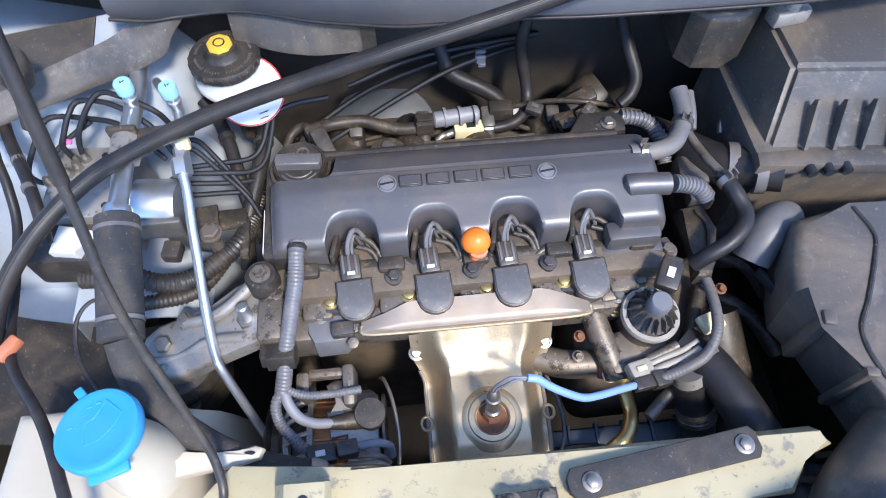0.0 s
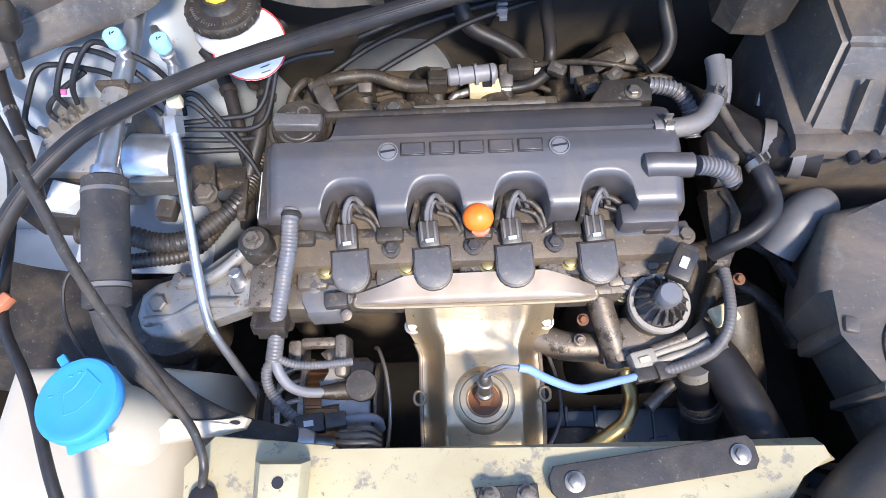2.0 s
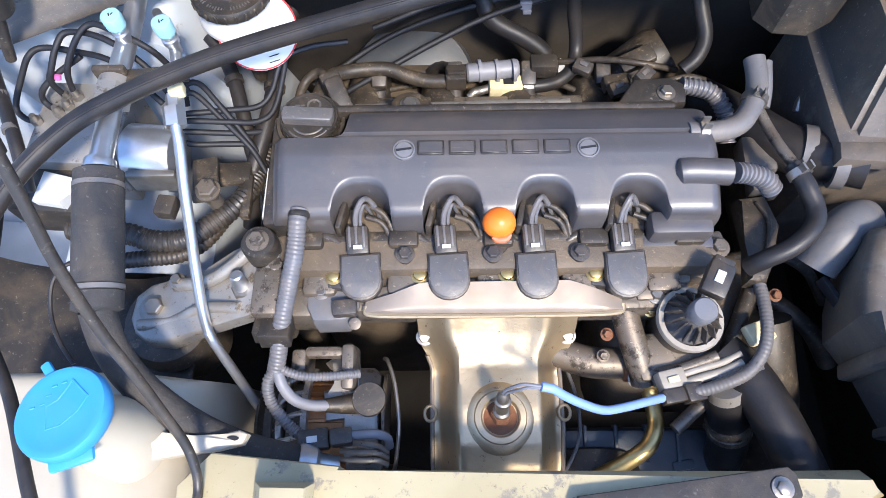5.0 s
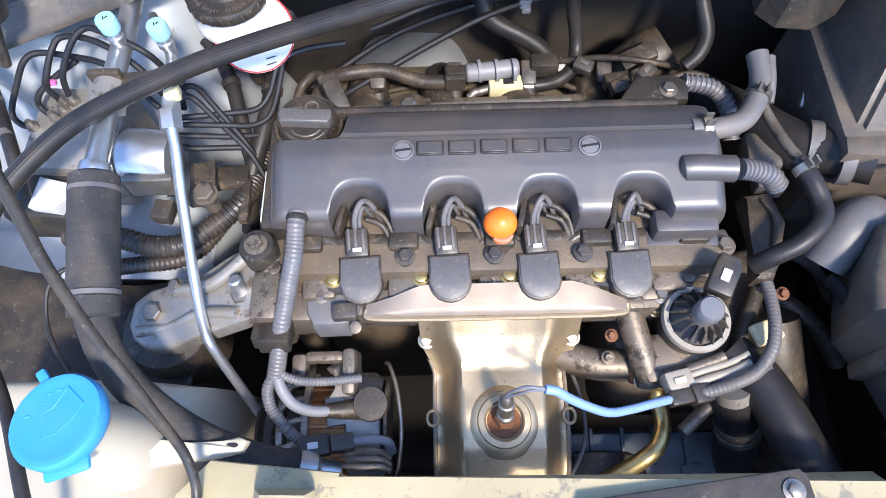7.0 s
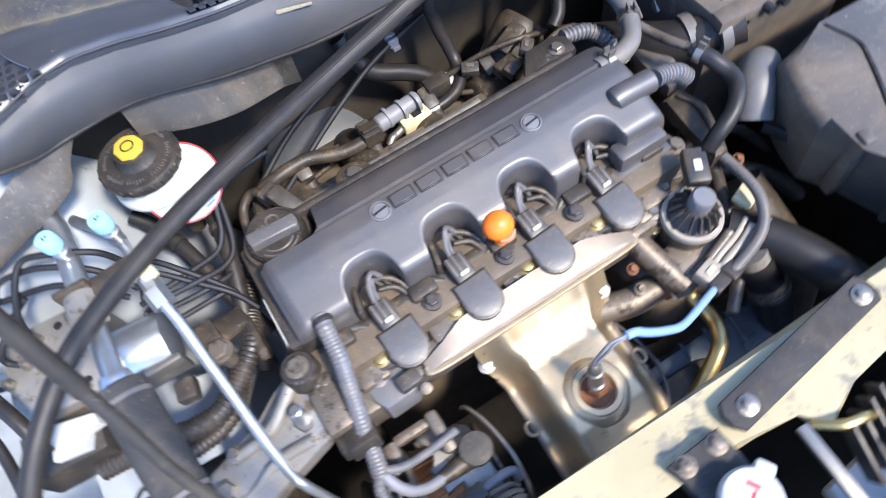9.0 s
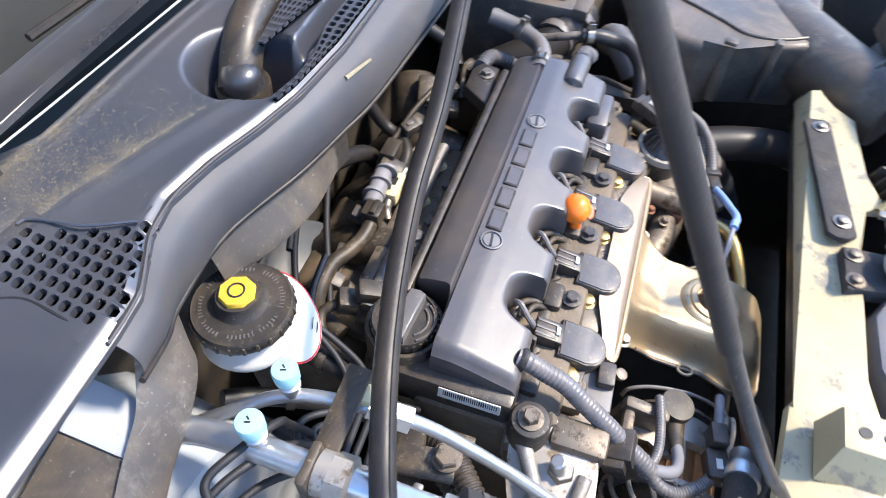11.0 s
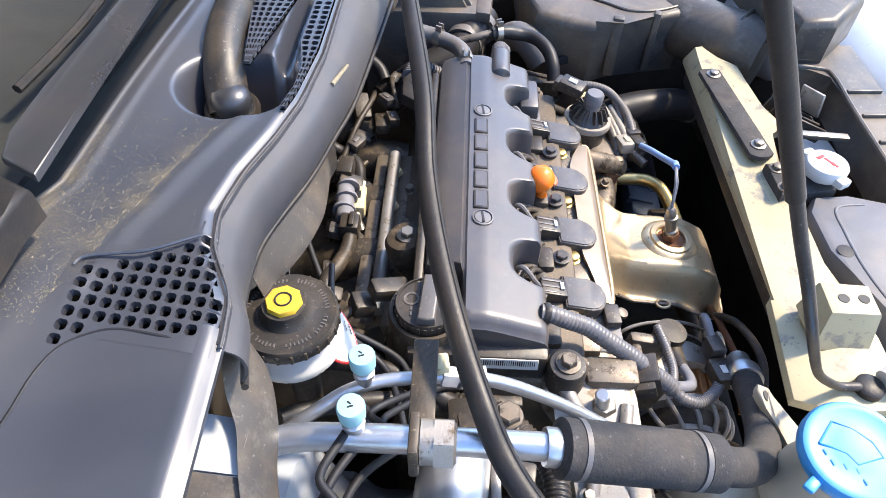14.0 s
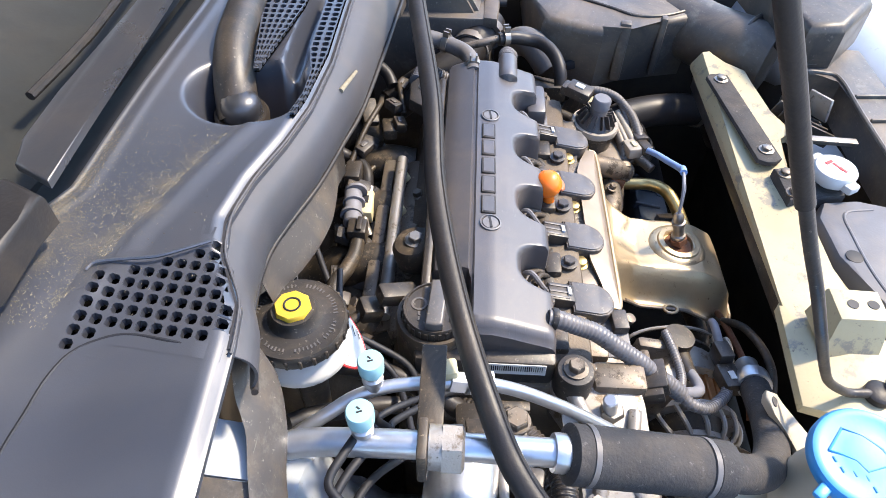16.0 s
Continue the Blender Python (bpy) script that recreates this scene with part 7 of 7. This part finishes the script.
for x, z in ((0.17, -0.17), (0.205, -0.18), (0.24, -0.175)):
    bm = bmesh.new()
    box(bm, (x, -0.165, z), (0.026, 0.012, 0.06), (10, 0, 10), 0.004)
    solo("shroud_tab", bm, "bluegrey", "dark blue-grey fan shroud tab", "shroud tab", "fan shroud tabs")

for pts, r, key, text in (
    ([(-0.10, -0.17, -0.20), (-0.02, -0.185, -0.17), (0.06, -0.18, -0.18), (0.16, -0.17, -0.22)], 0.012, "grimy", "dusty lower coolant hose in front of the engine"),
    ([(-0.17, -0.185, -0.10), (-0.12, -0.19, -0.085), (-0.06, -0.185, -0.09), (0.0, -0.19, -0.12)], 0.004, "rust", "thin rusty line in front of the engine"),
    ([(-0.20, -0.18, -0.06), (-0.14, -0.195, -0.045), (-0.08, -0.19, -0.06), (-0.03, -0.185, -0.11)], 0.0045, "grimy", "thin dusty wiring run behind the support panel"),
    ([(0.30, 0.02, -0.11), (0.345, 0.0, -0.09), (0.385, -0.03, -0.10), (0.42, -0.06, -0.14)], 0.010, "grimy", "dusty gear cable below the intake duct"),
    ([(0.29, 0.05, -0.10), (0.34, 0.05, -0.07), (0.38, 0.03, -0.07), (0.41, 0.0, -0.1)], 0.006, "grimy", "thin dusty gear cable below the intake duct")):
    bm = bmesh.new()
    tube(bm, pts, r, 12, 8)
    solo("lower_hose", bm, key, text, "hose")
top_hose = thing("upper_radiator_hose", "dusty black upper radiator hose beside the support panel", "hose")
bm = bmesh.new()
tube(bm, [(0.262, -0.07, -0.05), (0.285, -0.10, -0.045), (0.305, -0.15, -0.045), (0.325, -0.206, -0.055), (0.338, -0.25, -0.075), (0.342, -0.28, -0.12)], 0.0235, 20, 8)
part("hose", bm, "rubber", top_hose)
clamp_ring("clamp", (0.33, -0.222, -0.06), (0.3, -1, -0.35), 0.0236, top_hose)
bm = bmesh.new()
prism(bm, [(0.0, 0.0), (0.085, 0.01), (0.07, 0.045), (0.03, 0.06)], 0, 0.003, Matrix.Translation((0.335, -0.20, -0.075)) @ Matrix.Rotation(radians(-75), 4, "Z") @ Matrix.Rotation(radians(70), 4, "X"))
solo("splash_flap", bm, "bluegrey", "dark blue-grey plastic splash flap by the duct", "flap")

manifold = thing("intake_manifold", "dusty cast intake manifold with fuel rail behind the cover", "intake manifold")
bm = bmesh.new()
box(bm, (0.0, 0.190, -0.045), (0.27, 0.016, 0.06), (-12, 0, 0), 0.004)
part("flange", bm, "dirty_alu", manifold)
for x in (-0.095, -0.035, 0.03, 0.09):
    bm = bmesh.new()
    tube(bm, [(x, 0.195, -0.045), (x + 0.004, 0.225, -0.05), (x + 0.006, 0.252, -0.075), (x + 0.006, 0.268, -0.13), (x, 0.26, -0.2)], 0.019, 16, 6)
    part("runner", bm, "grey", manifold)
    bm = bmesh.new()
    cyl(bm, (x + 0.01, 0.195, -0.04), (x + 0.01, 0.206, -0.012), 0.0075, 0.006, 14)
    part("injector", bm, "ivory", manifold, "ivory plastic injector body")
    hexbolt("nut", (x - 0.022, 0.186, -0.016), (0, 0.2, 1), r=0.006, h=0.006, parent=manifold)
bm = bmesh.new()
tube(bm, [(-0.12, 0.208, -0.012), (0.0, 0.209, -0.010), (0.125, 0.210, -0.008)], 0.0075, 14, 4)
part("fuel_rail", bm, "alu", manifold)

# ---- air intake ----
air = thing("air_box", "dusty dark grey ribbed air filter box", "air filter box")
bm = bmesh.new()
lidp = [(0.37, 0.10), (0.56, 0.085), (0.60, 0.10), (0.60, 0.30), (0.40, 0.31), (0.37, 0.28)]
prism(bm, lidp, -0.20, 0.058, None, 0.006)
part("base", bm, "duct", air)
bm = bmesh.new()
low_ring = [(0.385, 0.118), (0.57, 0.10), (0.59, 0.115), (0.59, 0.285), (0.41, 0.295), (0.385, 0.27)]
high = [(0.400, 0.168), (0.56, 0.155), (0.575, 0.165), (0.575, 0.27), (0.42, 0.28), (0.400, 0.262)]
a = [bm.verts.new((x, y, 0.056)) for x, y in low_ring]
b = [bm.verts.new((x, y, 0.135)) for x, y in high]
bm.faces.new(b)
for k in range(6):
    bm.faces.new((a[k], a[(k + 1) % 6], b[(k + 1) % 6], b[k]))
bmesh.ops.bevel(bm, geom=list(bm.edges), offset=0.006, segments=2, affect="EDGES", clamp_overlap=True)
part("lid", bm, "duct", air)
for k in range(5):
    x = 0.425 + 0.033 * k
    bm = bmesh.new()
    prism(bm, [(0, 0), (0.034, 0), (0.032, 0.05), (0.027, 0.054)], -0.002, 0.002, Matrix.Translation((x, 0.108 - 0.08 * (x - 0.41), 0.062)) @ Matrix.Rotation(radians(90), 4, "Z") @ Matrix.Rotation(radians(90), 4, "X"))
    part("rib", bm, "duct", air)
bm = bmesh.new()
prism(bm, [(0.366, 0.092), (0.565, 0.075), (0.608, 0.095), (0.608, 0.11), (0.37, 0.112)], 0.045, 0.06, None, 0.003)
part("flange", bm, "duct", air)
for x in (0.425, 0.446, 0.467):
    bm = bmesh.new()
    cyl(bm, (x, 0.088, 0.0555), (x, 0.077, 0.0555), 0.006, seg=12)
    part("flange_slot", bm, "ink", air, "dark slot in the flange")
bm = bmesh.new()
box(bm, (0.415, 0.24, 0.145), (0.045, 0.022, 0.02), (0, 0, 10), 0.004)
cyl(bm, (0.415, 0.24, 0.135), (0.415, 0.24, 0.175), 0.009, seg=14)
part("flow_sensor", bm, "alu", air)
band = thing("band_clamp", "wide pale band clamp on the intake hose", "clamp", group="intake clamps")
bm = bmesh.new()
lathe(bm, [(0.026, -0.006), (0.028, -0.006), (0.028, 0.006), (0.026, 0.006)], (0.385, 0.108, 0.028), (1, -0.3, 0.2), 30)
part("band", bm, "hose", band)
band2 = thing("band_clamp", "wide pale band clamp on the intake hose", "clamp", group="intake clamps")
bm = bmesh.new()
lathe(bm, [(0.026, -0.006), (0.028, -0.006), (0.028, 0.006), (0.026, 0.006)], (0.362, 0.128, 0.016), (1, -0.3, 0.2), 30)
part("band", bm, "hose", band2)
bm = bmesh.new()
tube(bm, [(0.41, 0.100, 0.034), (0.375, 0.118, 0.022), (0.345, 0.14, 0.008), (0.31, 0.19, -0.01), (0.27, 0.24, -0.03)], 0.0255, 22, 8)
solo("intake_hose", bm, "rubber", "black rubber intake hose to the throttle", "hose")

duct = thing("intake_duct", "dusty blue-grey plastic intake duct with seam", "intake duct")
bm = bmesh.new()
prism(bm, [(0.385, 0.024), (0.360, -0.030), (0.352, -0.062), (0.372, -0.10), (0.388, -0.155), (0.400, -0.205), (0.62, -0.22), (0.64, -0.06), (0.62, 0.04), (0.45, 0.036)], -0.05, 0.055, None, 0.012, 3)
for v in bm.verts:
    if v.co.z < 0:
        v.co.x += 0.015
part("shell", bm, "duct", duct)
for y, wide in ((-0.096, 0.016), (-0.155, 0.01)):
    bm = bmesh.new()
    box(bm, (0.372 if y > -0.1 else 0.39, y, 0.012), (0.014, wide, 0.095), (0, 0, -12), 0.003)
    part("rib", bm, "duct", duct)
bm = bmesh.new()
box(bm, (0.3665, -0.02, -0.012), (0.006, 0.034, 0.014), (0, 0, 24), 0.001)
part("recess", bm, "ink", duct, "dark slot in the duct wall")
bm = bmesh.new()
tube(bm, [(0.452, 0.030, 0.0555), (0.460, -0.006, 0.0555), (0.448, -0.034, 0.0555), (0.420, -0.080, 0.0555), (0.398, -0.115, 0.0555), (0.402, -0.16, 0.0555), (0.43, -0.21, 0.0545)], 0.0028, 8, 6)
part("seam", bm, "black", duct)
bm = bmesh.new()
tube(bm, [(0.60, -0.12, 0.0), (0.52, -0.16, 0.012), (0.46, -0.195, 0.018), (0.40, -0.235, 0.022), (0.355, -0.268, 0.03), (0.33, -0.30, 0.03)], 0.048, 22, 8)
part("snorkel", bm, "duct", duct)
bm = bmesh.new()
tube(bm, [(0.374, -0.285, 0.075), (0.35, -0.262, 0.075), (0.332, -0.245, 0.05), (0.326, -0.24, 0.02)], 0.004, 8, 6)
part("joint_ring", bm, "black", duct)
for x, y in ((0.352, -0.215), (0.326, -0.236)):
    bm = bmesh.new()
    box(bm, (x, y, 0.0), (0.006, 0.006, 0.04), (10, 0, 0), 0.001)
    part("lug", bm, "duct", duct)
bm = bmesh.new()
tube(bm, [(0.41, 0.055, 0.0), (0.39, 0.045, 0.012), (0.372, 0.030, 0.012), (0.356, 0.008, -0.01)], 0.022, 20, 8)
solo("resonator_neck", bm, "hose", "pale dusty neck of the intake resonator", "duct")
bm = bmesh.new()
prism(bm, [(0.300, 0.245), (0.316, 0.226), (0.350, 0.222), (0.380, 0.240), (0.388, 0.275), (0.360, 0.31), (0.305, 0.31)], 0.085, 0.165, None, 0.014, 3)
solo("expansion_tank", bm, "black", "glossy black tank hanging behind the air box", "tank")
bm = bmesh.new()
box(bm, (0.378, 0.205, 0.02), (0.012, 0.05, 0.012), (35, 0, -15), 0.002)
solo("bracket_bar", bm, "alu", "bright metal bracket beside the air box", "bracket")

# ---- front edge ----
bm = bmesh.new()
tube(bm, [(-0.75, -0.44, -0.10), (-0.4, -0.52, -0.07), (0.05, -0.55, -0.06), (0.5, -0.50, -0.07), (0.78, -0.40, -0.10)], 0.10, 20, 8)
solo("bumper", bm, "paint", "silver-blue painted front bumper edge", "bumper", kind="structure")
bm = bmesh.new()
prism(bm, [(0.262, -0.297), (0.265, -0.345), (0.336, -0.407), (0.46, -0.43), (0.46, -0.27), (0.34, -0.285)], 0.06, 0.12, None, 0.012, 3)
lamp = thing("headlamp_housing", "dark grey headlamp housing at the corner", "headlamp")
part("housing", bm, "black", lamp)
bm = bmesh.new()
tube(bm, [(0.264, -0.300, 0.066), (0.268, -0.343, 0.066), (0.337, -0.404, 0.066), (0.44, -0.424, 0.066)], 0.003, 8, 1, straight=True)
part("seam", bm, "black", lamp)


# ---- clutter behind the cover ----
for k, pts in enumerate((
    [(0.25, 0.25, 0.0), (0.21, 0.248, 0.014), (0.17, 0.262, 0.006), (0.13, 0.275, -0.012), (0.09, 0.285, -0.03)],
    [(0.28, 0.21, 0.0), (0.26, 0.225, 0.016), (0.235, 0.222, 0.018), (0.20, 0.214, 0.008)],
    [(0.15, 0.245, -0.035), (0.09, 0.274, -0.034), (0.02, 0.276, -0.036), (-0.03, 0.271, -0.04), (-0.09, 0.266, -0.05)])):
    bm = bmesh.new()
    tube(bm, pts, 0.0036, 10, 8)
    solo("injector_lead", bm, "grimy", "dusty injector wiring lead", "wire", "injector leads")
for x, y, z, turn_z, key in ((0.178, 0.218, 0.008, 20, "grimy"), (0.145, 0.262, -0.008, -30, "coil"), (0.205, 0.228, 0.018, 45, "coil"), (0.08, 0.272, -0.026, 5, "coil"), (0.01, 0.274, -0.028, 12, "coil"), (-0.05, 0.27, -0.034, 8, "coil"), (0.262, 0.222, 0.012, -20, "grimy")):
    plug = thing("injector_plug", "dusty black electrical plug behind the cover", "plug", group="injector plugs")
    bm = bmesh.new()
    box(bm, (x, y, z), (0.022, 0.015, 0.013), (12, 0, turn_z), 0.002)
    part("shell", bm, key, plug)
    bm = bmesh.new()
    box(bm, (x, y, z + 0.0072), (0.010, 0.005, 0.002), (12, 0, turn_z), 0.0005)
    part("latch", bm, "lid", plug)
bm = bmesh.new()
prism(bm, [(0.118, 0.266), (0.150, 0.262), (0.152, 0.284), (0.136, 0.276), (0.122, 0.286)], -0.022, -0.019)
solo("foil_scrap", bm, "silver_tag", "torn pale scrap caught behind the engine", "scrap")
